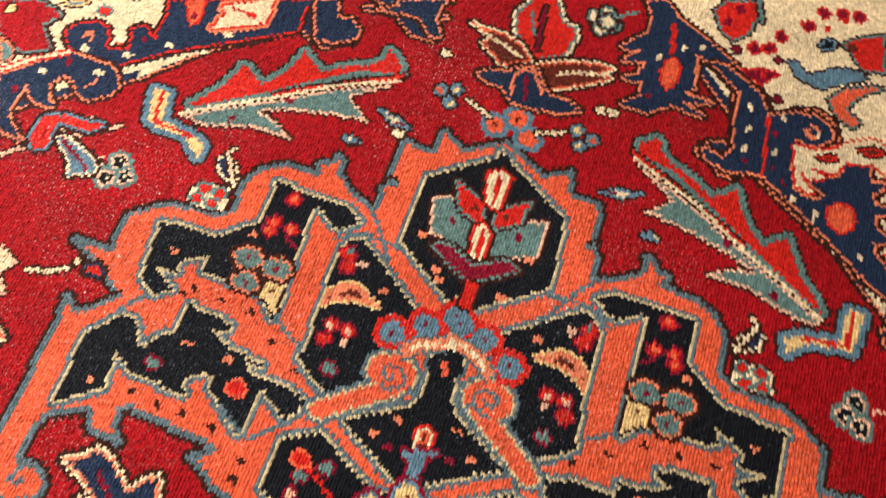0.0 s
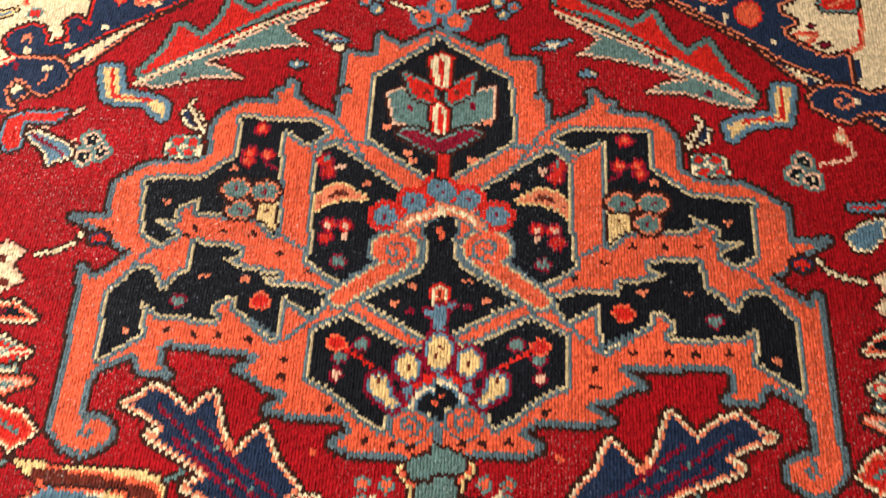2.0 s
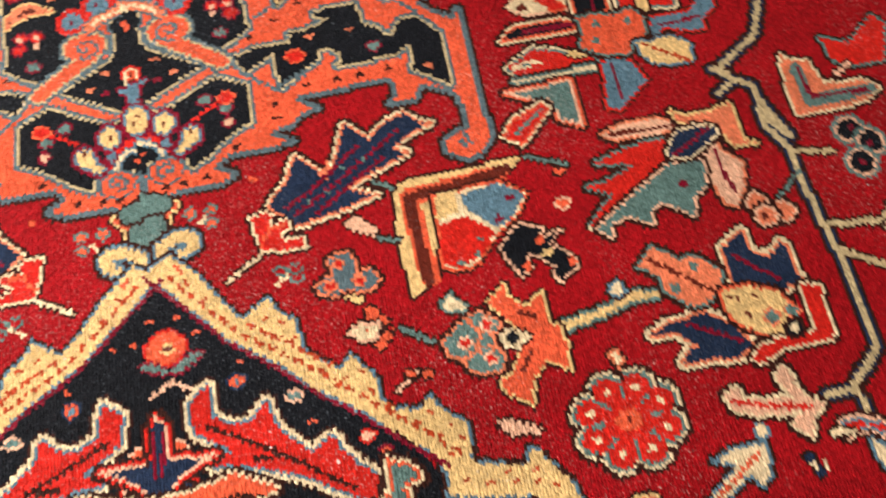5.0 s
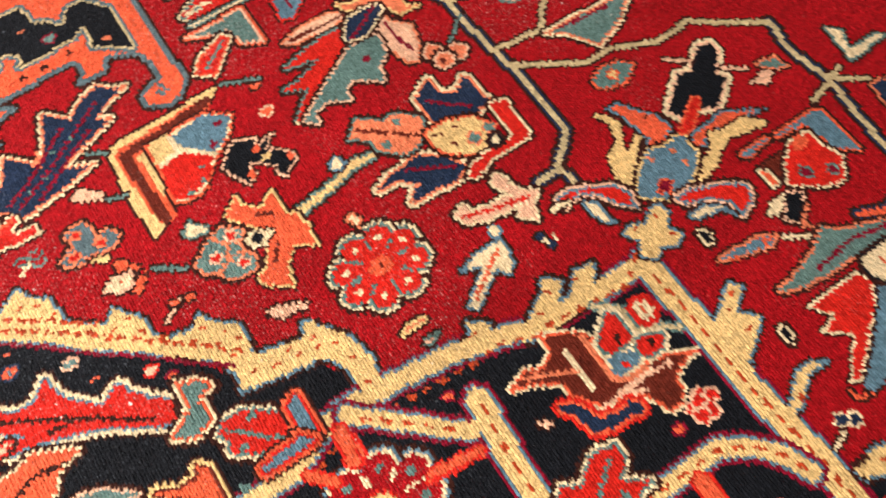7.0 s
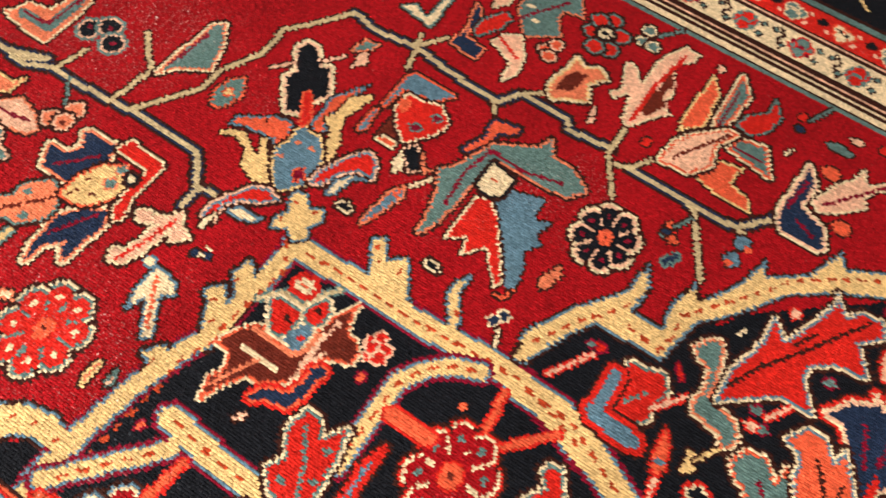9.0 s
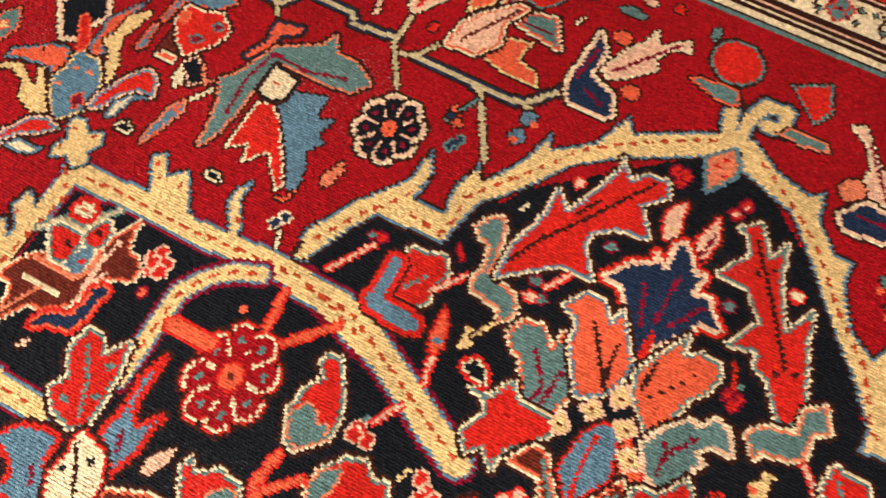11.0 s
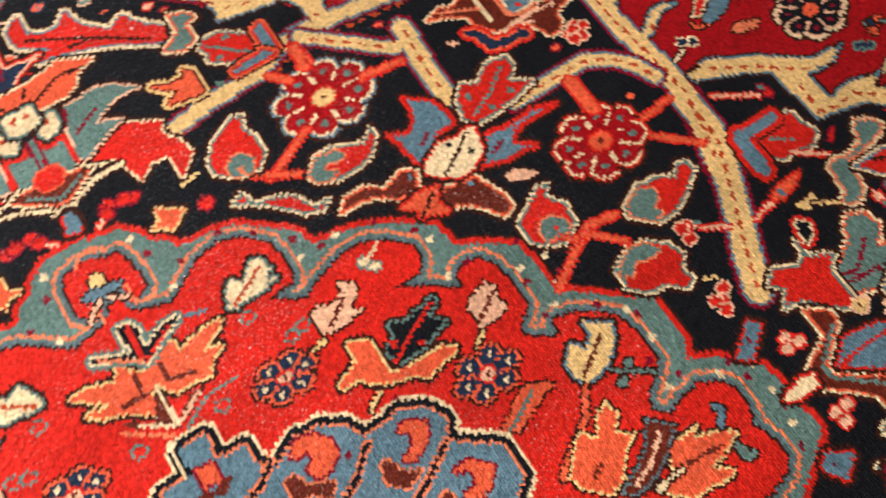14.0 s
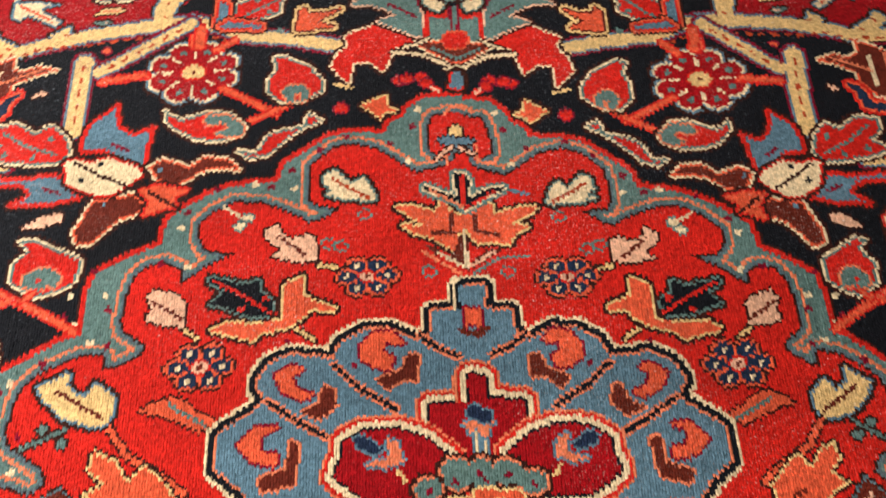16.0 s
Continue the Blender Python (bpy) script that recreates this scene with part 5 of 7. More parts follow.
motif("coral_star_leaf", "large coral star leaf with brown rib", "", [
    shape("o", "cd", [(399, -45), (402, -66), (389, -78), (405, -91), (385, -101), (366, -123), (344, -129), (322, -107), (318, -91), (331, -75), (355, -55), (367, -72), (379, -53)]),
    band("w", "", 4, [(342, -102), (355, -95)]),
    shape("o", "cd", [(443, -119), (468, -118), (456, -127), (478, -135), (499, -149), (482, -155), (467, -161), (453, -163), (471, -179), (449, -182), (431, -177), (416, -179), (397, -163), (388, -147), (411, -144), (417, -129), (422, -114)]),
    band("w", "", 4, [(430, -145), (472, -150)]),
    shape("w", "gd", [(421, -83), (446, -107), (421, -125), (397, -139), (364, -143), (353, -130), (379, -120), (402, -108)]),
    band("p", "", 4, [(424, -106), (397, -125), (372, -133)]),
    band("i", "d", 5, [(387, -148), (424, -147)]),
])
motif("comma_leaf", "small grey-blue comma leaf", "", [
    band("b", "d", 7, [(492, -114), (496, -122), (484, -134)]),
    band("t", "d", 8, [(486, -160), (487, -174), (496, -174)]),
])
motif("centre_flower", "great blue-petalled centre flower with night-blue and ivory edge", "=", [
    shape("b", "+skki", [(-3, 158), (22, 157), (21, 128), (53, 124), (55, 95), (70, 87), (101, 101), (128, 98), (152, 83), (162, 61), (176, 63), (210, 65), (234, 52), (245, 30), (233, 13), (251, -3), (282, -24), (281, -61), (253, -82), (240, -101), (-3, -89)]),
    band("k", "s", 5, [(68, 95), (48, 80), (26, 72)]),
    band("k", "s", 5, [(161, 55), (133, 30), (95, 9)]),
    band("k", "s", 5, [(231, 11), (199, -9), (168, -25)]),
    shape("o", "+m", [(-3, 132), (11, 127), (10, 113), (-3, 105), (-3, 88), (-3, 67), (-3, 64), (-3, 65)]),
    shape("w", "", [(-3, 101), (17, 105), (30, 107), (19, 97), (-3, 95), (-3, 95)]),
    shape("o", "m", [(84, 85), (98, 98), (118, 97), (133, 80), (132, 64), (117, 54), (100, 53), (95, 66), (107, 75), (106, 85), (95, 83)]),
    shape("w", "s", [(69, 71), (82, 70), (86, 54), (105, 46), (115, 40), (102, 29), (88, 43), (71, 41)]),
    shape("o", "m", [(191, 50), (208, 53), (227, 42), (218, 23), (195, 13), (179, 20), (201, 27), (206, 40)]),
    shape("w", "s", [(162, 29), (172, 29), (177, 11), (195, 1), (174, -6), (158, 9)]),
    shape("o", "m", [(219, -16), (243, -16), (263, -37), (244, -53), (220, -58), (217, -44), (235, -42), (237, -27)]),
    shape("w", "s", [(195, -34), (206, -30), (208, -59), (238, -70), (232, -83), (201, -75)]),
    spots("m", "", 4, 3, [(212, 80), (139, 56)]),
    shape("R", "+kiirs", [(-3, 51), (18, 45), (17, 21), (59, 15), (58, -11), (59, -24), (34, -36), (20, -46), (-3, -39)]),
    shape("R", "+kiirs", [(36, -42), (63, -21), (96, -12), (128, -16), (151, -29), (152, -47), (159, -66), (145, -77), (125, -88), (33, -91)]),
    shape("s", "b", [(-3, 1), (13, -4), (27, -2), (14, -18), (-3, -16), (-3, -8), (-3, -9)]),
    spots("n", "b", 8, 8, [(1, 6)]),
    band("i", "b", 4, [(1, -20), (1, -42)]),
    shape("n", "b", [(109, -35), (124, -24), (140, -25), (135, -35), (118, -41)]),
    shape("s", "b", [(87, -47), (93, -26), (105, -24), (102, -43), (129, -52), (108, -55)]),
    band("c", "", 4, [(86, -68), (93, -57)]),
    spots("t", "sd", 15, 12, [(4, -59), (32, -61), (-24, -57), (62, -74)]),
    spots("m", "", 4, 3, [(4, -62), (35, -65), (62, -77)]),
    shape("o", "c", [(-3, -78), (46, -84), (51, -92), (-3, -89)]),
])
motif("tulip", "red tulip with blue chevron leaves", "", [
    shape("r", "tid", [(738, 104), (763, 110), (790, 113), (800, 108), (800, 89), (806, 70), (787, 59), (761, 66), (749, 62), (738, 70), (732, 89)]),
    band("t", "", 3, [(752, 94), (774, 79)]),
    shape("b", "+rrd", [(720, 125), (737, 123), (778, 121), (777, 110), (738, 110), (730, 107), (727, 63), (712, 58), (710, 81), (712, 114)]),
    band("p", "r", 5, [(762, 67), (796, 40)]),
    band("p", "r", 4, [(732, 178), (780, 147)]),
    spots("r", "m", 6, 6, [(791, 145)]),
    spots("t", "m", 5, 4, [(789, 155)]),
])
motif("teal_hook", "grey-teal hooked leaf with salmon edge", "", [
    shape("t", "sid", [(852, 59), (866, 52), (880, 37), (868, 28), (850, 23), (820, 20), (808, 20), (802, -15), (785, -25), (773, -23), (764, -11), (778, -7), (782, 28), (793, 33), (816, 30), (837, 33), (843, 50)]),
])
motif("red_leaf", "red toothed leaf with ivory edge", "", [
    shape("r", "bid", [(808, 12), (855, 13), (892, -1), (941, -5), (918, -24), (960, -43), (1001, -57), (1013, -54), (988, -73), (1006, -85), (1009, -112), (991, -120), (967, -96), (930, -120), (925, -84), (907, -59), (891, -58), (856, -83), (854, -44), (824, -6)]),
    dashes("d", 8, [(833, 9), (873, -12), (904, -35), (936, -57), (969, -79), (997, -99)]),
    dashes("d", 8, [(921, -35), (952, -53)]),
])
motif("berry", "small ivory and red berries", "", [
    spots("t", "m", 5, 6, [(826, -29), (810, -43), (902, -85), (899, -224)]),
    band("p", "r", 4, [(824, -42), (851, -59)]),
    spots("p", "r", 6, 6, [(807, -30), (958, -21), (944, -287)]),
    spots("r", "m", 7, 6, [(1015, -124), (1025, -115), (1026, -126), (1022, -202), (1006, -195)]),
    spots("p", "", 3, 3, [(1021, -203), (1006, -195)]),
    band("i", "", 4, [(896, 23), (907, 17)]),
    band("r", "m", 3, [(822, 63), (812, 55)]),
])
motif("flame_bud", "coral flame bud on a stalk", "", [
    shape("o", "rd", [(758, 47), (740, 31), (712, 24), (700, 29), (701, 39), (721, 46), (741, 47)]),
    spots("b", "", 3, 5, [(716, 34)]),
    band("p", "r", 4, [(698, 30), (683, 29), (670, 25)]),
])
motif("gold_bud", "camel bud", "", [
    shape("c", "d", [(723, 15), (738, 13), (748, 18), (745, 7), (729, 0), (718, 7)]),
    band("c", "d", 4, [(738, 4), (762, -11)]),
])
motif("side_palmette", "great side palmette with teal, coral, indigo and red petals", "", [
    shape("p", "+rd", [(940, -134), (963, -124), (979, -128), (994, -140), (965, -144), (948, -145)]),
    spots("c", "", 2, 7, [(955, -138)]),
    shape("p", "+rd", [(938, -168), (958, -168), (994, -180), (967, -189), (926, -180)]),
    band("m", "", 3, [(941, -177), (970, -184)]),
    shape("n", "pird", [(866, -91), (895, -112), (908, -137), (921, -133), (908, -147), (938, -148), (949, -157), (935, -169), (915, -181), (924, -193), (895, -186), (897, -206), (885, -211), (867, -230), (863, -204), (834, -186), (818, -170), (794, -169), (791, -157), (866, -113)]),
    band("m", "", 3, [(881, -135), (835, -149)]),
    band("m", "", 3, [(906, -166), (843, -161)]),
    band("m", "", 3, [(847, -176), (884, -202)]),
    shape("r", "", [(839, -164), (822, -170), (797, -167), (794, -160), (817, -159)]),
    shape("t", "oid", [(759, -27), (781, -38), (785, -59), (770, -73), (759, -77), (791, -78), (754, -105), (729, -115), (704, -107), (686, -93), (690, -76), (718, -63), (740, -51), (745, -39)]),
    band("m", "", 3, [(756, -62), (726, -84), (705, -81)]),
    band("m", "", 2, [(748, -96), (709, -91)]),
    shape("o", "bid", [(815, -66), (841, -83), (840, -106), (820, -120), (842, -127), (787, -160), (762, -154), (745, -144), (731, -119), (781, -89), (808, -87)]),
    band("d", "", 3, [(814, -105), (750, -144)]),
    band("d", "", 3, [(803, -136), (762, -139)]),
    shape("o", "tid", [(767, -168), (785, -165), (812, -179), (850, -201), (823, -202), (837, -218), (834, -240), (821, -246), (800, -239), (787, -227), (745, -212), (729, -198), (755, -175)]),
    band("d", "", 3, [(770, -177), (802, -180)]),
    spots("d", "", 2, 3, [(767, -188), (777, -195), (788, -204), (798, -212), (809, -220)]),
    shape("r", "tid", [(645, -31), (672, -43), (684, -38), (688, -20), (690, -41), (717, -56), (701, -69), (700, -104), (697, -119), (677, -109), (646, -78), (623, -76), (640, -58), (626, -44)]),
    shape("k", "+ir", [(702, -1), (717, -11), (712, -23), (696, -31), (701, -17)]),
    shape("t", "pid", [(720, -198), (745, -212), (767, -233), (763, -245), (780, -255), (774, -273), (749, -285), (749, -262), (735, -249), (732, -263), (712, -249), (684, -233), (690, -213)]),
    band("m", "", 2, [(698, -222), (722, -225), (749, -246)]),
    band("m", "", 2, [(732, -215), (723, -226)]),
    shape("o", "r", [(720, -155), (720, -184), (688, -212), (663, -189), (657, -178)]),
    shape("w", "oid", [(639, -84), (668, -104), (664, -120), (626, -145), (619, -155), (642, -174), (677, -195), (643, -221), (642, -202), (624, -184), (598, -163), (595, -141), (639, -121)]),
    band("t", "", 2, [(657, -117), (617, -146), (617, -160), (660, -196)]),
    shape("b", "+rd", [(659, -134), (701, -143), (720, -155), (720, -170), (696, -179), (669, -181), (650, -168), (631, -154)]),
    band("r", "", 4, [(632, -156), (667, -153), (705, -155)]),
    shape("c", "+p", [(696, -107), (710, -115), (701, -125), (689, -123), (688, -114)]),
    shape("c", "+p", [(725, -129), (739, -141), (727, -151), (715, -141)]),
    shape("c", "+p", [(753, -149), (765, -163), (751, -173), (739, -161)]),
    shape("c", "+p", [(725, -166), (737, -181), (725, -190), (712, -177)]),
    shape("c", "+p", [(700, -181), (710, -194), (696, -205), (686, -193)]),
    spots("w", "", 2, 3, [(698, -116), (726, -139), (752, -162), (724, -178), (698, -194)]),
    shape("i", "+rd", [(586, -142), (603, -146), (600, -159), (568, -158), (557, -149)]),
    shape("r", "tid", [(663, -208), (677, -207), (682, -234), (710, -253), (685, -270), (684, -286), (661, -267), (639, -279), (615, -272), (589, -255), (624, -258), (635, -254), (618, -230), (645, -227)]),
    shape("k", "+ir", [(688, -277), (706, -286), (689, -305), (688, -287)]),
])
motif("red_leaf", "red toothed leaf with teal foot", "", [
    shape("r", "tid", [(992, -202), (1011, -225), (973, -247), (1001, -260), (963, -264), (901, -288), (938, -310), (898, -315), (876, -322), (836, -333), (808, -331), (805, -312), (841, -289), (847, -271), (866, -270), (856, -237), (887, -254), (898, -261), (926, -237), (929, -201), (953, -215), (965, -226), (987, -217)]),
    band("d", "", 3, [(988, -227), (920, -269), (859, -303)]),
    spots("d", "", 3, 4, [(951, -240), (962, -255), (852, -295), (862, -313)]),
    shape("t", "sid", [(777, -287), (791, -296), (799, -310), (802, -334), (832, -335), (845, -354), (818, -366), (811, -350), (780, -350), (772, -333), (768, -307), (756, -305)]),
    band("p", "r", 4, [(777, -351), (762, -366), (746, -374)]),
])
motif("gold_bud", "camel bud", "", [
    shape("c", "d", [(727, -309), (737, -310), (739, -316), (754, -317), (752, -329), (738, -325), (727, -329), (719, -317)]),
    spots("o", "", 4, 4, [(730, -312)]),
])
motif("red_star", "red berries on a stalk", "", [
    band("r", "d", 4, [(844, -253), (814, -262)]),
    spots("r", "m", 6, 6, [(806, -260), (807, -269), (799, -266)]),
    spots("t", "", 4, 4, [(821, -268)]),
    spots("t", "m", 6, 6, [(899, -225)]),
    spots("i", "r", 6, 7, [(946, -287)]),
])
motif("tulip", "red tulip with blue chevron leaves", "", [
    shape("r", "tid", [(738, -380), (767, -372), (791, -379), (789, -397), (787, -415), (765, -426), (731, -425), (727, -405)]),
    band("t", "", 3, [(776, -386), (731, -419)]),
    shape("b", "+rrd", [(702, -371), (717, -377), (722, -423), (764, -432), (750, -445), (708, -433), (708, -419)]),
    spots("r", "m", 6, 5, [(774, -456), (754, -466), (762, -457)]),
    band("o", "r", 3, [(767, -467), (784, -480)]),
])
motif("flame_bud", "coral flame bud on a stalk", "", [
    shape("o", "rd", [(689, -331), (710, -333), (734, -353), (703, -351), (689, -344)]),
    spots("b", "", 4, 3, [(692, -338)]),
    band("p", "r", 4, [(630, -291), (682, -330)]),
])
motif("dice_bud", "small ivory and night-blue bud", "", [
    shape("k", "id", [(691, -272), (707, -284), (693, -299), (690, -288)]),
])
motif("curled_leaf", "red and teal curled leaf with ivory edge", "", [
    shape("r", "tid", [(434, 171), (459, 184), (481, 197), (495, 195), (484, 181), (497, 163), (496, 139), (473, 121), (454, 128), (437, 141), (435, 159)]),
    shape("t", "s", [(456, 156), (472, 159), (485, 148), (484, 135), (470, 129), (463, 136), (454, 134), (451, 146)]),
    spots("r", "", 3, 3, [(471, 142)]),
    shape("r", "tid", [(496, 64), (523, 79), (543, 76), (566, 58), (573, 38), (561, 26), (564, 7), (549, 3), (533, 19), (515, 20), (493, 39)]),
    shape("t", "s", [(504, 64), (525, 77), (544, 72), (554, 57), (541, 54), (522, 60), (508, 48), (498, 55)]),
    shape("r", "tid", [(555, 123), (581, 135), (609, 130), (626, 119), (639, 131), (650, 127), (652, 114), (626, 96), (606, 86), (588, 81), (572, 83), (546, 109), (553, 124)]),
    shape("t", "s", [(559, 122), (580, 129), (595, 120), (591, 107), (580, 101), (584, 91), (571, 86), (551, 107)]),
])
motif("stem", "coral stem", "", [
    band("o", "r", 8, [(539, 119), (502, 125), (468, 106), (431, 82)]),
    band("o", "r", 7, [(493, 119), (528, 85)]),
    band("o", "r", 5, [(471, 128), (484, 117)]),
    band("o", "r", 7, [(687, 205), (641, 200)]),
    band("o", "r", 8, [(636, 176), (680, 136)]),
    band("o", "r", 16, [(598, 291), (600, 245)]),
])
motif("pod_flower", "red four-petalled blossom", "", [
    spots("r", "p", 7, 7, [(647, 349), (651, 336), (640, 338), (598, 61), (591, 49), (590, 63)]),
    spots("r", "p", 7, 6, [(574, -28), (567, -26), (571, -40), (585, -18)]),
    spots("t", "", 4, 4, [(609, 60)]),
    band("p", "r", 4, [(611, 51), (637, 36)]),
    band("c", "", 3, [(572, 1), (587, -4)]),
    shape("p", "d", [(458, 233), (477, 229), (497, 212), (477, 212), (458, 222)]),
    spots("o", "", 5, 5, [(648, 234)]),
    spots("p", "r", 7, 6, [(605, -100), (614, -111), (598, -110), (610, -190), (595, -191), (598, -203)]),
    shape("b", "od", [(586, -61), (600, -73), (571, -92), (555, -91), (552, -80)]),
])
motif("branch", "camel branch with red dashes", "", [
    shape("c", "bmd", [(599, -259), (625, -297), (717, -455), (692, -467), (586, -286)]),
    spots("u", "", 3, 2, [(609, -287), (624, -311), (637, -336), (650, -362), (663, -387), (680, -417), (693, -443)]),
    band("o", "r", 6, [(626, -374), (608, -387)]),
    band("o", "r", 6, [(666, -440), (650, -448)]),
    spots("r", "p", 6, 5, [(550, -274), (543, -272), (583, -330)]),
])
motif("box_flower", "small blue box blossom on the octagon", "", [
    shape("b", "+rd", [(582, -62), (593, -73), (558, -99), (545, -88)]),
    spots("m", "", 2, 5, [(568, -81)]),
    shape("b", "+rd", [(555, -215), (584, -231), (556, -248), (543, -225)]),
    spots("m", "", 2, 3, [(557, -229)]),
])

motif("vine", "camel angular vine with indigo edge", "+", [
    band("h", "nd", 7, [(727, 1049), (671, 1013), (685, 995), (702, 984), (708, 934), (723, 913)] + [(702, 968), (700, 930), (716, 900), (716, 859), (721, 807), (726, 762), (726, 714), (725, 669), (698, 644), (687, 633)]),
    band("h", "nd", 6, [(689, 635), (694, 613)]),
    band("h", "nd", 6, [(686, 633), (660, 633)]),
    band("h", "nd", 6, [(662, 1015), (685, 995), (661, 981)]),
    band("h", "nd", 7, [(727, 1049), (746, 1094)]),
    band("h", "d", 6, [(721, 895), (764, 886)]),
    band("t", "d", 4, [(717, 871), (684, 844)]),
    band("h", "d", 7, [(723, 805), (785, 799), (829, 846)]),
    band("h", "d", 7, [(728, 775), (800, 730), (834, 731), (893, 705)] + [(940, 709), (968, 687), (1020, 652)]),
    band("h", "nd", 7, [(1021, 652), (1012, 612), (1021, 551), (1012, 485), (1008, 416), (1039, 398), (1039, 329), (1026, 319), (1033, 261)]),
    band("h", "d", 6, [(1023, 553), (1043, 557)]),
    band("h", "d", 6, [(1022, 552), (1059, 528)]),
    band("h", "d", 6, [(1021, 551), (984, 540)]),
    band("h", "d", 6, [(1008, 420), (991, 409)]),
    band("h", "d", 6, [(1039, 398), (1058, 373)]),
    band("h", "d", 6, [(1033, 261), (1070, 260)]),
    band("h", "d", 6, [(1031, 264), (971, 227)]),
    band("h", "d", 6, [(1016, 244), (1023, 226), (1052, 210)]),
    band("h", "nd", 7, [(1021, 229), (1018, 141), (1022, 82), (1063, 48)]),
    band("h", "d", 7, [(1017, 137), (932, 88)]),
    band("h", "d", 6, [(1022, 82), (1020, 73)]),
    band("c", "td", 8, [(423, 750), (475, 759), (498, 767), (525, 766)]),
])
motif("leaf_spray", "red and teal leaf spray with indigo diamond", "", [
    shape("p", "+sd", [(518, 955), (544, 964), (583, 964), (603, 954), (598, 947), (569, 944), (527, 949)]),
    band("w", "", 2, [(528, 954), (598, 952)]),
    shape("p", "+sd", [(625, 917), (638, 921), (644, 907), (660, 894), (652, 864), (638, 844), (627, 850), (620, 880), (621, 907)]),
    band("m", "", 3, [(635, 912), (637, 876), (643, 861)]),
    shape("r", "+td", [(549, 935), (584, 938), (581, 913), (565, 900), (524, 876), (483, 852), (479, 853), (502, 875), (511, 883), (483, 897), (509, 899), (533, 908), (545, 914), (499, 922), (521, 929)]),
    band("i", "", 3, [(578, 909), (562, 898), (518, 872), (476, 848)]),
    shape("t", "+pd", [(582, 906), (619, 904), (612, 873), (594, 861), (591, 839), (576, 854), (559, 864), (546, 855), (543, 842), (526, 853), (513, 854), (499, 848), (500, 832), (484, 846), (522, 871), (564, 896)]),
    spots("m", "", 5, 5, [(589, 881)]),
    shape("s", "+cd", [(601, 971), (612, 962), (640, 960), (670, 966), (669, 937), (670, 920), (683, 912), (657, 915), (646, 947), (607, 953)]),
    shape("n", "+id", [(585, 924), (600, 942), (622, 946), (643, 940), (642, 932), (622, 918), (607, 910), (585, 914)]),
    band("m", "", 3, [(636, 941), (591, 916)]),
])
motif("blossom", "coral three-petalled blossom", "", [
    spots("s", "pd", 10, 10, [(660, 844), (685, 828)]),
    spots("s", "pd", 10, 10, [(665, 827)]),
    spots("w", "", 4, 4, [(663, 827)]),
])
motif("crown_palmette", "ivory-gold palmette with indigo wings and red hook", "", [
    shape("n", "+sid", [(608, 801), (632, 815), (633, 792), (651, 781), (671, 797), (675, 753), (657, 746), (617, 761), (606, 761)]),
    band("m", "", 3, [(616, 790), (654, 757)]),
    shape("n", "+sid", [(508, 724), (526, 731), (567, 736), (586, 724), (606, 695), (590, 687), (554, 689), (527, 688), (541, 701), (552, 705), (533, 722)]),
    band("m", "", 3, [(548, 728), (595, 702)]),
    shape("s", "+td", [(515, 798), (535, 816), (560, 796), (573, 799), (599, 777), (591, 759), (573, 746), (560, 744), (536, 766), (533, 784)]),
    dashes("w", 9, [(526, 805), (585, 756)]),
    spots("t", "", 5, 5, [(571, 787), (546, 767)]),
    shape("c", "+od", [(590, 757), (619, 757), (648, 743), (656, 731), (650, 701), (622, 703), (598, 719), (590, 736)]),
    spots("w", "", 3, 3, [(606, 746), (624, 744), (611, 727), (598, 747)]),
    spots("t", "s", 6, 6, [(633, 720), (656, 722)]),
    shape("r", "+id", [(673, 746), (692, 743), (688, 688), (640, 688), (605, 675), (600, 681), (612, 693), (637, 696), (672, 698), (672, 730)]),
    shape("i", "+kd", [(650, 711), (658, 710), (656, 701), (647, 701)]),
])
motif("octofoil", "red octofoil rosette with grey edge", "", [
    rosette(8, "r", "tid", "i", "o", "", 54, 47, (463, 647)),
    shape("i", "sd", [(458, 715), (469, 719), (476, 703), (466, 697)]),
])
motif("white_arrow", "ivory arrow leaf", "", [
    shape("i", "bd", [(571, 603), (589, 604), (584, 570), (570, 560), (561, 573), (521, 547), (511, 558), (548, 586), (522, 594), (551, 603)]),
    band("o", "", 3, [(575, 593), (526, 561)]),
    spots("i", "b", 6, 6, [(586, 613)]),
])
motif("pink_arrow", "pink branched leaf", "", [
    shape("p", "+id", [(625, 670), (633, 659), (631, 651), (640, 634), (655, 626), (638, 615), (633, 597), (617, 613), (630, 623), (587, 627), (565, 637), (561, 653), (576, 658), (577, 644), (626, 638), (616, 658)]),
    dashes("r", 9, [(564, 646), (595, 636), (639, 626)]),
])
motif("blue_speck", "small indigo speck flower", "", [
    spots("n", "d", 5, 5, [(623, 580), (628, 566)]),
    spots("i", "", 3, 4, [(625, 573), (635, 569)]),
])
motif("coral_leaf", "salmon speckled leaf", "", [
    shape("s", "cd", [(332, 667), (347, 669), (367, 664), (377, 654), (372, 650), (349, 656)]),
])
motif("coral_leaf", "salmon speckled leaf", "", [
    shape("s", "cd", [(435, 570), (451, 579), (468, 579), (474, 566), (453, 567)]),
])
motif("coral_leaf", "small pink leaf with grey edge", "", [
    shape("p", "td", [(447, 547), (457, 554), (477, 553), (465, 545)]),
])
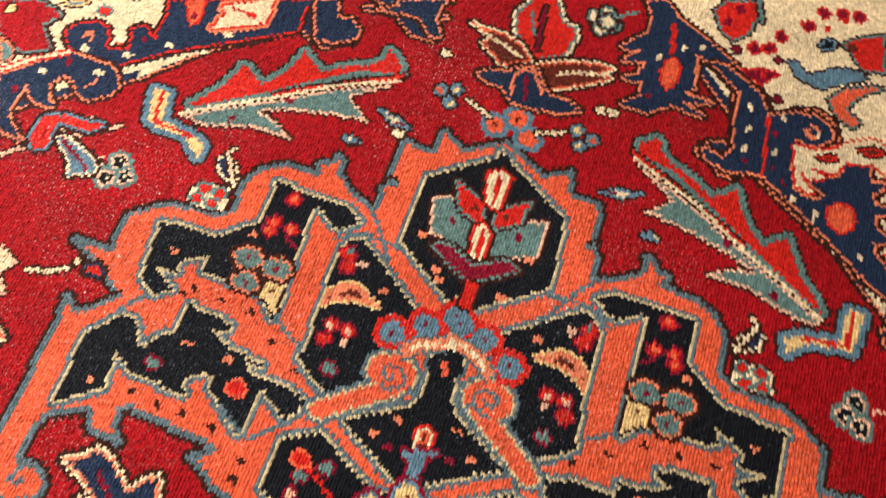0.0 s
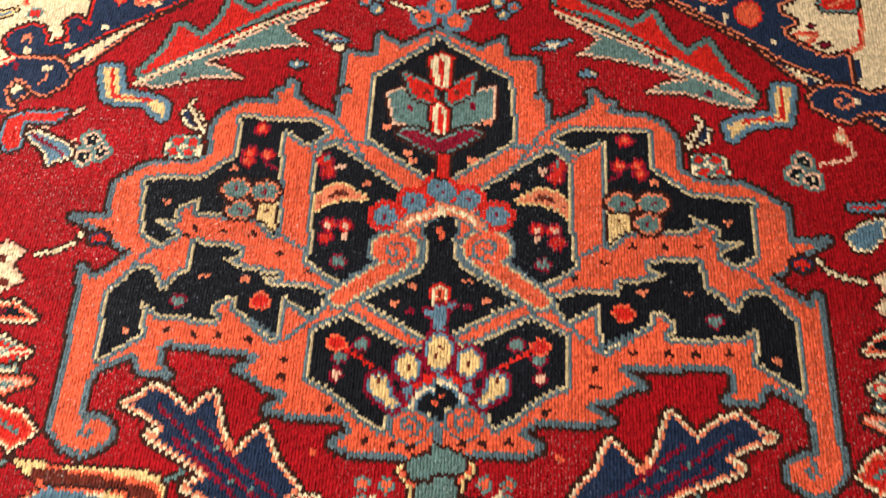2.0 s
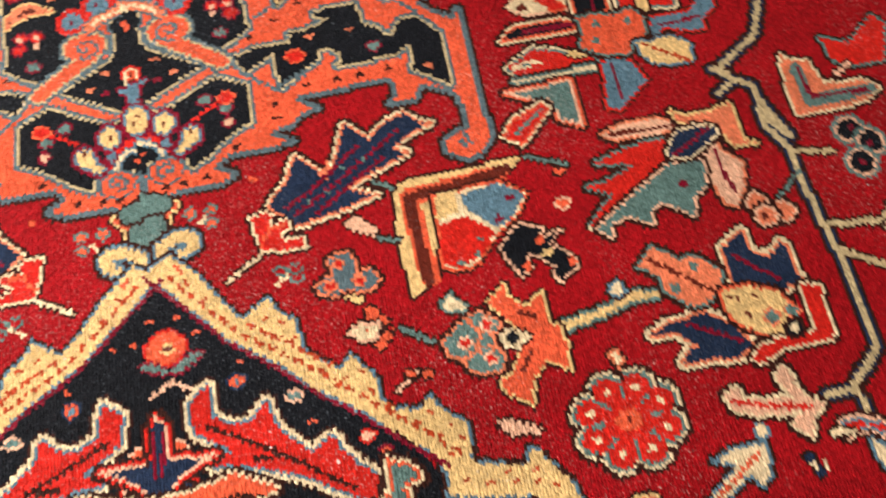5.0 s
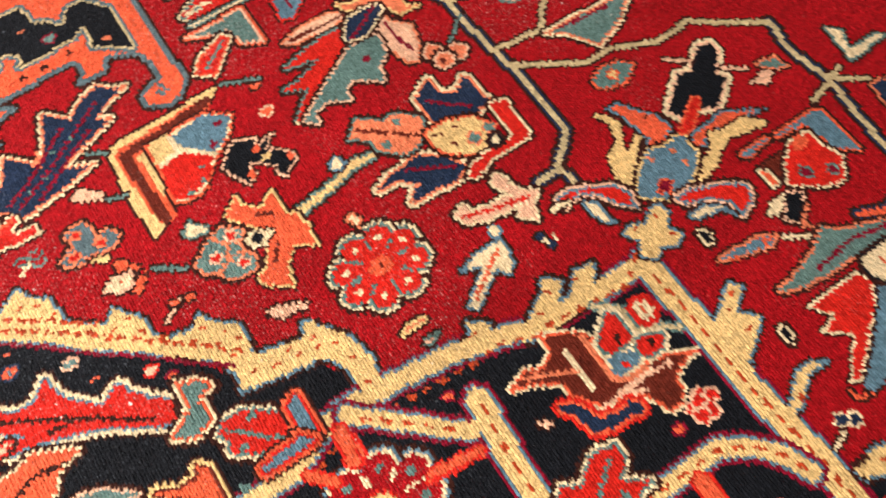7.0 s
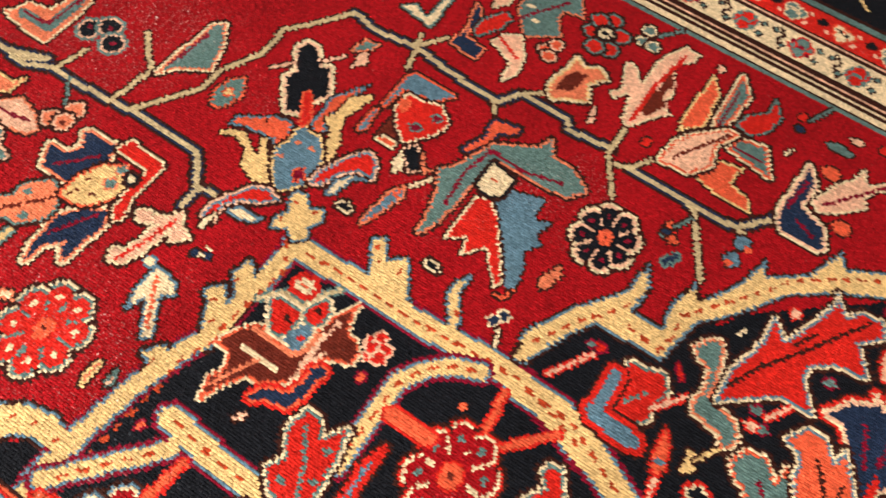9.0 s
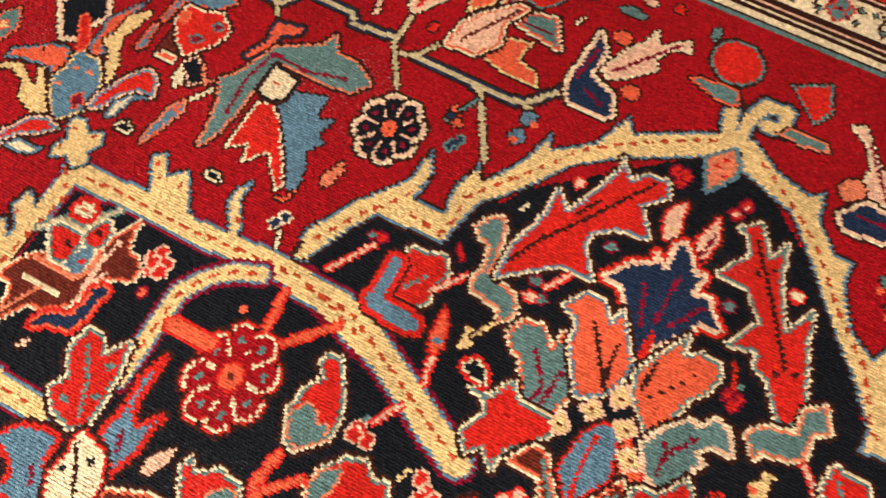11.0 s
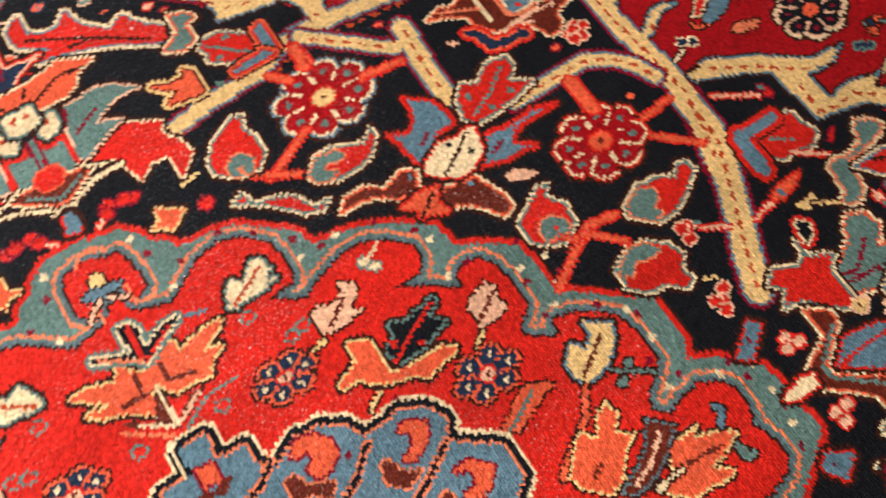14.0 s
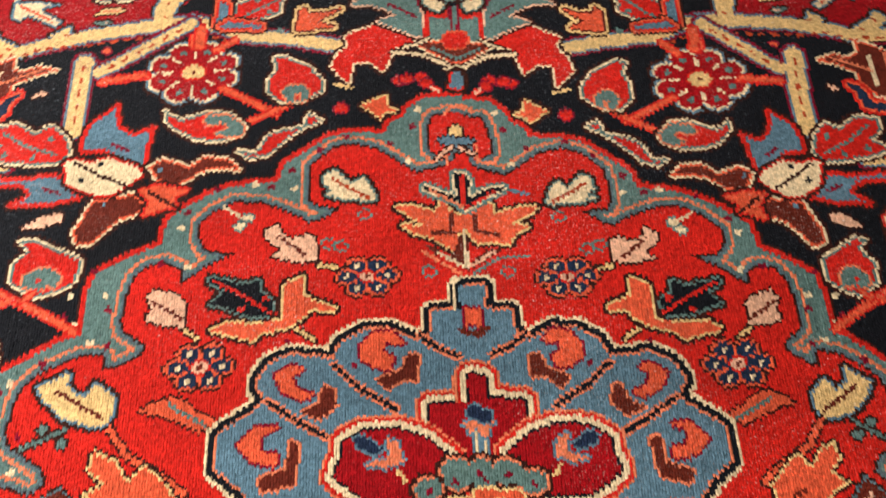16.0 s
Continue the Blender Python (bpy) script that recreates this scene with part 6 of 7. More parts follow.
motif("orange_palmette", "orange notched palmette with teal grapes", "", [
    shape("o", "cd", [(349, 791), (377, 811), (376, 795), (390, 781), (413, 794), (414, 757), (420, 754), (425, 733), (421, 703), (398, 718), (384, 704), (377, 676), (349, 694), (346, 709), (360, 715), (383, 748), (363, 771)]),
    band("w", "", 4, [(383, 773), (399, 765)]),
    band("w", "", 4, [(385, 731), (373, 714)]),
    shape("t", "+sd", [(301, 758), (323, 774), (341, 781), (357, 772), (361, 763), (350, 755), (351, 745), (357, 731), (351, 719), (335, 718), (322, 725), (317, 738), (303, 745)]),
    band("s", "", 3, [(328, 776), (336, 764), (351, 757)]),
    band("s", "", 3, [(339, 758), (330, 741), (319, 736)]),
    band("s", "", 3, [(330, 741), (341, 745), (352, 741)]),
    spots("r", "p", 5, 4, [(347, 767), (321, 752), (344, 732)]),
    shape("i", "+d", [(355, 753), (367, 761), (391, 749), (374, 735), (360, 741)]),
    spots("k", "", 6, 6, [(370, 749)]),
])
motif("stalk", "pale stalk", "", [
    band("t", "d", 5, [(259, 781), (290, 760)]),
    shape("i", "td", [(305, 801), (318, 809), (323, 800), (335, 791), (327, 783), (310, 786), (305, 792)]),
])
motif("pale_bud", "small ivory bud", "", [
    shape("i", "bd", [(479, 786), (493, 788), (498, 773), (486, 768), (476, 776)]),
])
motif("salmon_speck", "salmon speckled bud", "", [
    shape("p", "d", [(337, 669), (348, 671), (379, 656), (375, 651), (345, 655)]),
    band("p", "d", 3, [(247, 718), (270, 733)]),
    spots("o", "d", 5, 4, [(278, 729), (261, 732)]),
])
motif("fan_flower", "ivory and coral fan flower with dark blades", "", [
    shape("i", "pd", [(451, 1176), (472, 1187), (488, 1176), (501, 1183), (521, 1177), (522, 1155), (525, 1125), (500, 1124), (469, 1127), (447, 1143), (464, 1158)]),
    spots("w", "", 6, 5, [(474, 1167), (506, 1167), (469, 1139)]),
    shape("r", "o", [(487, 1150), (505, 1149), (522, 1127), (504, 1129)]),
    shape("k", "oid", [(543, 1196), (574, 1192), (572, 1149), (572, 1115), (526, 1116), (532, 1180)]),
    band("m", "", 3, [(560, 1194), (551, 1118)]),
    shape("k", "oid", [(428, 1095), (452, 1115), (491, 1116), (526, 1112), (526, 1096), (463, 1097)]),
    band("m", "", 3, [(461, 1105), (524, 1106)]),
    shape("r", "tid", [(590, 1164), (607, 1162), (615, 1196), (650, 1192), (649, 1104), (623, 1109), (608, 1107), (579, 1119)]),
    shape("c", "d", [(604, 1132), (617, 1135), (617, 1106), (603, 1108)]),
    shape("r", "tid", [(429, 1059), (468, 1082), (490, 1076), (544, 1054), (532, 1043), (453, 1040)]),
    shape("t", "ir", [(431, 1059), (463, 1067), (477, 1059), (446, 1056)]),
    shape("c", "d", [(502, 1066), (520, 1070), (536, 1061), (515, 1059)]),
    band("i", "td", 4, [(439, 1040), (532, 1043)]),
    shape("b", "rd", [(540, 1050), (558, 1052), (577, 1046), (590, 1014), (569, 997), (548, 980), (530, 986), (536, 1016)]),
    band("m", "", 3, [(553, 1045), (553, 999)]),
    shape("b", "rd", [(613, 1098), (662, 1099), (675, 1112), (674, 1120), (693, 1114), (698, 1097), (678, 1083), (677, 1067), (659, 1065), (628, 1076), (612, 1065), (607, 1079)]),
    band("m", "", 3, [(623, 1083), (672, 1087)]),
    shape("o", "+td", [(529, 1112), (547, 1114), (573, 1107), (595, 1113), (606, 1099), (602, 1075), (582, 1069), (578, 1053), (548, 1057), (524, 1072), (532, 1091)]),
    spots("t", "", 5, 5, [(549, 1099), (544, 1078), (587, 1097)]),
    shape("c", "bd", [(585, 1069), (605, 1067), (630, 1070), (653, 1053), (648, 1027), (626, 1025), (600, 1032), (587, 1049)]),
    band("u", "", 3, [(597, 1062), (643, 1029)]),
])
motif("bent_leaf", "grey-teal corner leaf edged in pink", "", [
    shape("t", "pod", [(422, 1028), (503, 1033), (503, 969), (476, 983), (471, 1008), (442, 1018)]),
])
motif("red_bar", "red bar leaf with ivory edge", "", [
    shape("r", "oid", [(410, 975), (424, 994), (461, 1009), (472, 1000), (428, 959)]),
    band("t", "", 3, [(425, 975), (459, 1000)]),
    band("t", "d", 4, [(429, 946), (471, 927)]),
])
motif("corner_leaf", "grey-teal corner leaf edged in salmon", "", [
    shape("s", "+id", [(746, 1019), (752, 1009), (775, 1002), (779, 978), (785, 969), (827, 967), (844, 954), (825, 942), (788, 936), (740, 938), (739, 962), (742, 993)]),
    band("t", "", 15, [(758, 995), (760, 952), (794, 952), (831, 954)]),
    band("m", "", 4, [(760, 994), (763, 957), (831, 953)]),
])
motif("red_spray", "red leaf with grey edge", "", [
    shape("r", "td", [(795, 1035), (831, 1020), (871, 1053), (884, 1034), (863, 982), (823, 983), (801, 995)]),
    band("p", "d", 6, [(801, 979), (820, 991)]),
])
motif("plum_flower", "night-blue plum cluster", "", [
    spots("k", "pt", 13, 13, [(789, 909), (807, 890), (788, 868)]),
    spots("m", "", 4, 4, [(791, 910), (806, 888), (788, 867)]),
])
motif("grey_leaf", "grey-teal toothed leaf", "", [
    shape("t", "sid", [(783, 792), (831, 791), (889, 788), (902, 775), (870, 753), (831, 739), (819, 757), (806, 776)]),
    band("m", "", 3, [(808, 787), (873, 782)]),
])
motif("pale_rosette", "pale blue and ivory rosette", "", [
    shape("t", "od", [(791, 708), (810, 716), (834, 713), (849, 695), (825, 681), (804, 682), (788, 694)]),
    spots("c", "o", 5, 5, [(817, 699)]),
])
motif("tall_palmette", "night-blue hooded palmette with gold and coral petals", "", [
    shape("k", "+pid", [(839, 624), (879, 656), (896, 650), (923, 672), (940, 671), (942, 656), (917, 632), (923, 621), (887, 595), (868, 608), (846, 606)]),
    band("p", "d", 5, [(881, 681), (905, 661)]),
    band("p", "d", 5, [(930, 633), (951, 617)]),
    shape("o", "bd", [(779, 667), (798, 665), (808, 648), (825, 628), (829, 605), (795, 588), (775, 595), (765, 592), (794, 608), (791, 626), (787, 649)]),
    spots("d", "", 4, 3, [(812, 632)]),
    shape("c", "d", [(760, 670), (779, 657), (782, 639), (764, 613), (765, 606), (785, 620), (792, 616), (768, 596), (753, 568), (740, 566), (734, 590), (743, 615), (763, 625), (771, 649)]),
    shape("o", "bd", [(845, 589), (866, 588), (887, 591), (916, 575), (936, 561), (898, 570), (877, 571), (854, 577), (844, 562), (830, 575)]),
    shape("c", "d", [(856, 578), (870, 571), (904, 570), (925, 546), (872, 557), (853, 550), (838, 539), (807, 533), (795, 538), (826, 551), (848, 561)]),
    shape("b", "+cd", [(738, 559), (770, 588), (787, 596), (807, 589), (822, 593), (833, 591), (827, 575), (831, 565), (811, 547), (793, 535), (764, 539)]),
    spots("s", "", 3, 4, [(809, 581), (781, 586), (811, 563)]),
    shape("m", "o", [(761, 550), (775, 559), (783, 552), (772, 544)]),
    shape("t", "sd", [(962, 616), (992, 615), (996, 590), (977, 597)]),
    shape("p", "d", [(942, 599), (967, 604), (975, 596), (957, 586)]),
    shape("r", "bpd", [(662, 605), (676, 609), (698, 601), (728, 584), (735, 571), (733, 544), (716, 563), (705, 583), (689, 596), (664, 591)]),
    shape("i", "bd", [(684, 589), (701, 578), (700, 557), (703, 545), (689, 551), (682, 574)]),
    shape("r", "bpd", [(771, 535), (795, 533), (828, 518), (850, 503), (842, 486), (817, 474), (820, 496), (800, 513), (777, 521)]),
    shape("i", "bd", [(769, 511), (793, 511), (812, 498), (815, 476), (805, 493), (772, 501)]),
    band("i", "d", 6, [(652, 598), (672, 595)]),
    shape("r", "+o", [(828, 593), (870, 621), (882, 618), (844, 589)]),
])
motif("hood_flower", "blue-hooded red flower", "", [
    shape("b", "+od", [(864, 536), (920, 532), (972, 532), (982, 527), (985, 463), (962, 482), (955, 524), (910, 531), (872, 529)]),
    shape("w", "+d", [(869, 513), (910, 512), (915, 507), (895, 486), (879, 486)]),
    shape("r", "+id", [(924, 516), (951, 516), (949, 496), (960, 470), (941, 447), (919, 453), (886, 477), (902, 497)]),
    shape("o", "", [(930, 517), (949, 516), (939, 500), (919, 504)]),
    spots("m", "t", 5, 6, [(913, 478), (940, 464)]),
    shape("o", "id", [(867, 515), (882, 501), (880, 481), (868, 483), (868, 498)]),
    shape("k", "+pd", [(877, 469), (891, 461), (865, 436), (855, 447)]),
    shape("i", "d", [(857, 473), (877, 472), (853, 455), (839, 461)]),
    shape("s", "d", [(882, 448), (890, 447), (872, 436), (873, 422), (861, 432)]),
    band("i", "d", 5, [(837, 434), (866, 416)]),
])
motif("feather", "blue and salmon feather", "", [
    shape("b", "sd", [(751, 453), (779, 455), (818, 451), (837, 438), (822, 430), (789, 439)]),
    shape("o", "", [(813, 449), (829, 441), (815, 436)]),
    shape("o", "", [(769, 445), (784, 445), (782, 438)]),
])
motif("ring_bud", "tiny ivory ring", "", [
    spots("k", "id", 5, 9, [(769, 481)]),
    spots("k", "id", 4, 8, [(765, 352)]),
])
motif("house_palmette", "grey-teal gabled palmette with red and blue tail", "", [
    shape("o", "+nd", [(918, 414), (949, 400), (982, 402), (990, 371), (980, 369), (968, 390), (952, 391), (924, 405)]),
    shape("t", "+sd", [(787, 390), (830, 397), (853, 404), (880, 419), (894, 405), (950, 384), (981, 333), (1003, 330), (978, 315), (975, 281), (958, 256), (936, 273), (935, 311), (933, 371), (916, 375), (858, 375), (816, 381)]),
    band("m", "", 3, [(843, 386), (894, 392), (941, 382), (937, 335), (951, 285)]),
    shape("r", "id", [(841, 364), (873, 364), (881, 345), (862, 322), (793, 274), (782, 281), (820, 314), (792, 337), (820, 339), (800, 364)]),
    shape("b", "d", [(879, 336), (906, 331), (919, 292), (886, 288), (896, 268), (869, 275), (862, 263), (843, 276), (822, 264), (794, 259), (790, 268), (847, 307)]),
    shape("i", "+kd", [(889, 371), (926, 368), (920, 336), (891, 336), (883, 355)]),
    spots("o", "", 3, 5, [(906, 355)]),
    shape("i", "od", [(775, 288), (779, 267), (803, 255), (775, 264)]),
])
motif("dark_octofoil", "night-blue octofoil rosette with pink edge", "", [
    rosette(8, "k", "pid", "m", "o", "", 45, 38, (916, 206)),
])
motif("speck_flower", "tiny scattered blossom", "", [
    spots("n", "i", 6, 5, [(760, 252), (750, 258)]),
    band("i", "d", 4, [(745, 249), (726, 242)]),
    shape("s", "d", [(811, 237), (824, 243), (855, 231), (842, 225), (820, 228)]),
    spots("r", "d", 6, 6, [(970, 145)]),
    spots("t", "d", 4, 4, [(960, 150)]),
    band("n", "t", 6, [(925, 132), (943, 124)]),
])
motif("mixed_palmette", "grey leaf palmette with indigo chevron and pink petals", "", [
    shape("n", "sd", [(1060, 521), (1092, 518), (1138, 532), (1136, 518), (1107, 503), (1078, 510), (1077, 476), (1049, 474), (1052, 521)]),
    shape("r", "td", [(1094, 509), (1123, 506), (1151, 486), (1141, 473), (1117, 476), (1084, 497)]),
    shape("t", "sd", [(1162, 479), (1181, 482), (1230, 446), (1245, 420), (1202, 393), (1197, 423), (1178, 420), (1155, 403), (1123, 445)]),
    spots("i", "", 4, 6, [(1179, 466), (1158, 448)]),
    band("m", "", 3, [(1149, 469), (1216, 426)]),
    shape("p", "id", [(1088, 479), (1111, 471), (1127, 448), (1090, 422), (1059, 418), (1037, 432), (1073, 438), (1084, 462)]),
    band("r", "", 4, [(1104, 471), (1085, 434)]),
    shape("p", "id", [(1140, 508), (1167, 518), (1191, 495), (1164, 490)]),
    shape("i", "td", [(1068, 614), (1064, 589), (1059, 553), (1125, 559), (1113, 570), (1074, 571), (1086, 596)]),
    spots("o", "pd", 7, 7, [(1123, 411), (1139, 402), (1115, 401)]),
])
motif("rosette", "crimson rosette with ivory heart", "", [
    spots("r", "td", 10, 11, [(1192, 374), (1225, 360), (1206, 337), (1176, 340), (1169, 359), (1214, 374)]),
    spots("i", "kd", 9, 10, [(1198, 358)]),
    spots("k", "", 4, 5, [(1198, 358)]),
])
motif("blossom", "small ivory and teal blossom", "", [
    spots("t", "id", 6, 8, [(1240, 310), (1217, 308), (1217, 294)]),
    band("t", "d", 4, [(1240, 294), (1267, 273)]),
])
motif("coral_crescent", "salmon crescent leaf with brown heart", "", [
    shape("s", "cid", [(1064, 374), (1088, 377), (1117, 369), (1138, 369), (1129, 353), (1140, 333), (1129, 317), (1106, 333), (1079, 320), (1068, 344), (1054, 363)]),
    shape("w", "s", [(1072, 366), (1099, 366), (1114, 358), (1118, 341), (1101, 344), (1083, 346)]),
])
motif("pale_bud", "small ivory bud", "", [
    shape("p", "d", [(1049, 305), (1075, 312), (1079, 308), (1056, 300)]),
])
motif("pink_leaf", "long pink leaf with red rib and walnut blade", "", [
    shape("p", "id", [(1078, 271), (1125, 283), (1104, 297), (1114, 306), (1127, 296), (1163, 310), (1176, 308), (1169, 292), (1150, 279), (1210, 275), (1246, 257), (1245, 232), (1225, 235), (1206, 255), (1158, 233), (1137, 239), (1127, 222), (1105, 240), (1076, 258)]),
    shape("w", "p", [(1109, 258), (1201, 253), (1232, 242), (1195, 254), (1175, 241), (1150, 245), (1135, 234), (1105, 248)]),
    band("r", "", 6, [(1090, 261), (1150, 262), (1228, 249)]),
])
motif("star_flower", "five-petalled flower of salmon, teal and red", "", [
    shape("o", "cd", [(1110, 203), (1128, 208), (1193, 206), (1225, 203), (1198, 183), (1148, 178), (1135, 180)]),
    shape("t", "oid", [(1133, 169), (1188, 172), (1251, 172), (1216, 147), (1186, 152), (1141, 156)]),
    band("m", "", 3, [(1152, 164), (1215, 164)]),
    shape("r", "td", [(1164, 146), (1188, 141), (1208, 119), (1242, 119), (1211, 99), (1181, 103), (1157, 124)]),
    shape("t", "oid", [(1123, 138), (1148, 132), (1155, 98), (1111, 74), (1118, 108)]),
    band("m", "", 3, [(1130, 132), (1130, 93)]),
    shape("o", "cd", [(1060, 161), (1098, 148), (1108, 110), (1077, 112), (1070, 87), (1051, 77), (1051, 130)]),
    shape("p", "oid", [(1054, 204), (1091, 202), (1116, 187), (1154, 146), (1150, 136), (1119, 153), (1084, 145), (1055, 166)]),
    band("w", "", 3, [(1069, 191), (1145, 145)]),
])
motif("arrow_palmette", "indigo arrow palmette with pink feathered shaft", "", [
    shape("n", "pid", [(1062, 45), (1083, 50), (1130, 45), (1168, 41), (1136, 21), (1099, 26), (1087, -8), (1058, -20), (1048, -12), (1049, 36)]),
    band("m", "", 4, [(1076, 24), (1065, -2)]),
    band("m", "", 4, [(1089, 41), (1138, 33)]),
    spots("o", "d", 10, 12, [(1168, 14), (1099, -26)]),
    shape("p", "id", [(1112, 20), (1150, 7), (1178, -13), (1203, -20), (1180, -31), (1207, -64), (1186, -71), (1182, -50), (1158, -35), (1144, -44), (1114, -13), (1101, 8)]),
    band("m", "", 3, [(1116, 6), (1192, -54)]),
])
motif("speck_flower", "tiny scattered blossom", "", [
    spots("t", "d", 7, 18, [(1210, 18)]),
    spots("p", "d", 5, 9, [(1235, 3)]),
    spots("r", "d", 7, 6, [(1243, -33), (1230, 77), (1069, 230)]),
    spots("n", "d", 6, 6, [(1210, 73)]),
    band("t", "d", 4, [(1230, 68), (1264, 50)]),
    shape("i", "d", [(1154, 78), (1170, 73), (1179, 65), (1162, 70)]),
    spots("t", "d", 11, 5, [(1230, -87)]),
    spots("o", "d", 6, 6, [(976, 150), (961, 139)]),
    spots("n", "d", 4, 5, [(967, 149)]),
    band("t", "d", 4, [(979, 144), (1001, 132)]),
    band("n", "t", 6, [(929, 135), (945, 124)]),
    spots("b", "d", 11, 9, [(1007, 67), (978, 69)]),
    spots("o", "", 5, 5, [(1003, 58), (973, 70)]),
    spots("p", "d", 6, 6, [(1238, 199)]),
    shape("t", "od", [(1152, -78), (1162, -93), (1165, -142), (1141, -149), (1138, -123)]),
    spots("r", "td", 30, 30, [(1202, -125)]),
])
motif("side_flower", "red side flower with grey edge", "", [
    shape("r", "td", [(1202, -194), (1228, -239), (1189, -251), (1159, -237), (1185, -212)]),
])
motif("teal_lozenge", "grey-teal lozenge edged in salmon", "", [
    shape("t", "sd", [(1130, -202), (1146, -213), (1146, -260), (1132, -265), (1126, -232)]),
])
motif("tail_flower", "ivory bird-shaped leaf on an indigo chevron", "", [
    shape("p", "id", [(1181, -275), (1191, -293), (1169, -308), (1144, -324), (1124, -349), (1102, -347), (1092, -336), (1095, -304), (1138, -313), (1164, -299)]),
    band("m", "", 3, [(1168, -305), (1104, -342)]),
    spots("s", "d", 16, 15, [(1098, -303), (1166, -348)]),
    shape("n", "pid", [(1061, -296), (1091, -320), (1090, -354), (1137, -371), (1089, -388), (1053, -368), (1045, -309)]),
    band("m", "", 3, [(1071, -320), (1073, -360), (1107, -376)]),
    spots("t", "d", 6, 5, [(1007, -368), (980, -381)]),
    spots("o", "", 5, 5, [(994, -366), (969, -382)]),
    spots("k", "t", 5, 5, [(995, -382)]),
    band("t", "d", 3, [(964, -413), (979, -426)]),
    shape("k", "bd", [(939, -422), (961, -420), (945, -432), (918, -435)]),
])

# ---- the second half ----
def mirrored(rows, cols, source_rows):
    DYE[rows[:, None], cols[None, :]] = DYE[source_rows[:, None], cols[None, :]]
    PART[rows[:, None], cols[None, :]] = PART[source_rows[:, None], cols[None, :]]


def mirror_end(x_lo, x_hi, y_cut):
    cols = np.nonzero((GX >= x_lo) & (GX < x_hi))[0]
    rows = np.nonzero((GY < y_cut) & (GY > Y0 + 0.37))[0]
    source = np.round((2 * MID - GY[rows] - Y0) / KNOT - 0.5).astype(int)
    mirrored(rows, cols, np.clip(source, 0, NY - 1))


# small scattered leaves in the outer parts of the corners
corner_rng = random.Random(8)
for _ in range(900):
    sx, sy = corner_rng.uniform(-1230, 1230), corner_rng.uniform(1000, 1930)
    if abs(sx) < 780 and sy < 1820:
        continue
    c, r = int((sx / 1000 - X0) / KNOT), int((sy / 1000 - Y0) / KNOT)
    if (DYE[r - 9:r + 10, c - 9:c + 10] == CODES.index("i")).all():
        spots(corner_rng.choice("rmbot"), "d", corner_rng.uniform(7, 17), corner_rng.uniform(6, 12), [(sx, sy)])(lambda x, y: (x, y), int(PART[r, c]))

for x_lo, x_hi, y_cut in ((X0 + 0.37, -0.55, -0.1), (-0.55, 0.3, MID - 0.01), (0.3, 0.4, -0.18), (0.4, 0.5, -0.28), (0.5, 0.6, -0.4),
                          (0.6, 0.7, -0.5), (0.7, 0.9, -0.53), (0.9, 1.1, -0.47), (1.1, X1 - 0.37, -0.4)):
    mirror_end(x_lo, x_hi, y_cut)

# ---- the rug as knots ----
def part(name, mesh, parent, label="", kind=""):
    ob = new(name, mesh)
    ob.parent = parent
    return tagged(ob, label, kind=kind)


rng = np.random.default_rng(3)
tip_z = PILE + rng.uniform(-0.0005, 0.0005, (NY, NX))
root_z = PILE - 0.0012 + rng.uniform(-0.0004, 0.0004, (NY, NX))
lean = rng.uniform(-0.0006, 0.0006, (NY, NX))
sway = rng.uniform(-0.00025, 0.00025, (NY, NX))
reach = rng.uniform(0.0012, 0.0034, (NY, NX))


def knots(cells):
    """One mesh of tufts. Each tuft is a tongue of pile, low at its root and its flanks, that leans over the row below; every second column lies half a knot lower."""
    r, c = np.nonzero(cells)
    n = len(r)
    x0, y0, h = X0 + c * KNOT + sway[r, c], Y0 + (r + 0.25 - 0.5 * (c % 2)) * KNOT, root_z[r, c]
    wide = KNOT + 0.0002
    corners = [
        (x0 - 0.0002, y0 + KNOT + 0.0002, h), (x0 - 0.0002, y0, h),
        (x0 + KNOT / 2 + lean[r, c], y0 - reach[r, c], tip_z[r, c]),
        (x0 + wide, y0, h), (x0 + wide, y0 + KNOT + 0.0002, h)]
    verts = np.stack([np.stack(p, 1) for p in corners], 1).reshape(-1, 3)
    first = 5 * np.arange(n)
    faces = np.stack([np.stack([first + i for i in tri], 1) for tri in ((0, 1, 2), (0, 2, 4), (2, 3, 4))], 1).reshape(-1, 3)
    mesh = bpy.data.meshes.new("knots")
    mesh.vertices.add(len(verts))
    mesh.vertices.foreach_set("co", verts.astype(np.float32).ravel())
    mesh.loops.add(faces.size)
    mesh.loops.foreach_set("vertex_index", faces.astype(np.int32).ravel())
    mesh.polygons.add(len(faces))
    mesh.polygons.foreach_set("loop_start", np.arange(0, faces.size, 3, dtype=np.int32))
    dyes = DYE[r, c]
    slots = np.unique(dyes)
    lookup = np.zeros(256, np.int32)
    for i, s in enumerate(slots):
        mesh.materials.append(DYES[CODES[s]])
        lookup[s] = i
    mesh.polygons.foreach_set("material_index", np.repeat(lookup[dyes], 3).astype(np.int32))
    mesh.polygons.foreach_set("use_smooth", np.ones(len(faces), bool))
    mesh.update(calc_edges=True)
    return mesh


SEEN = ((GX > -0.75) & (GX < 1.56))[None, :] & ((GY > -0.66) & (GY < 1.95))[:, None]


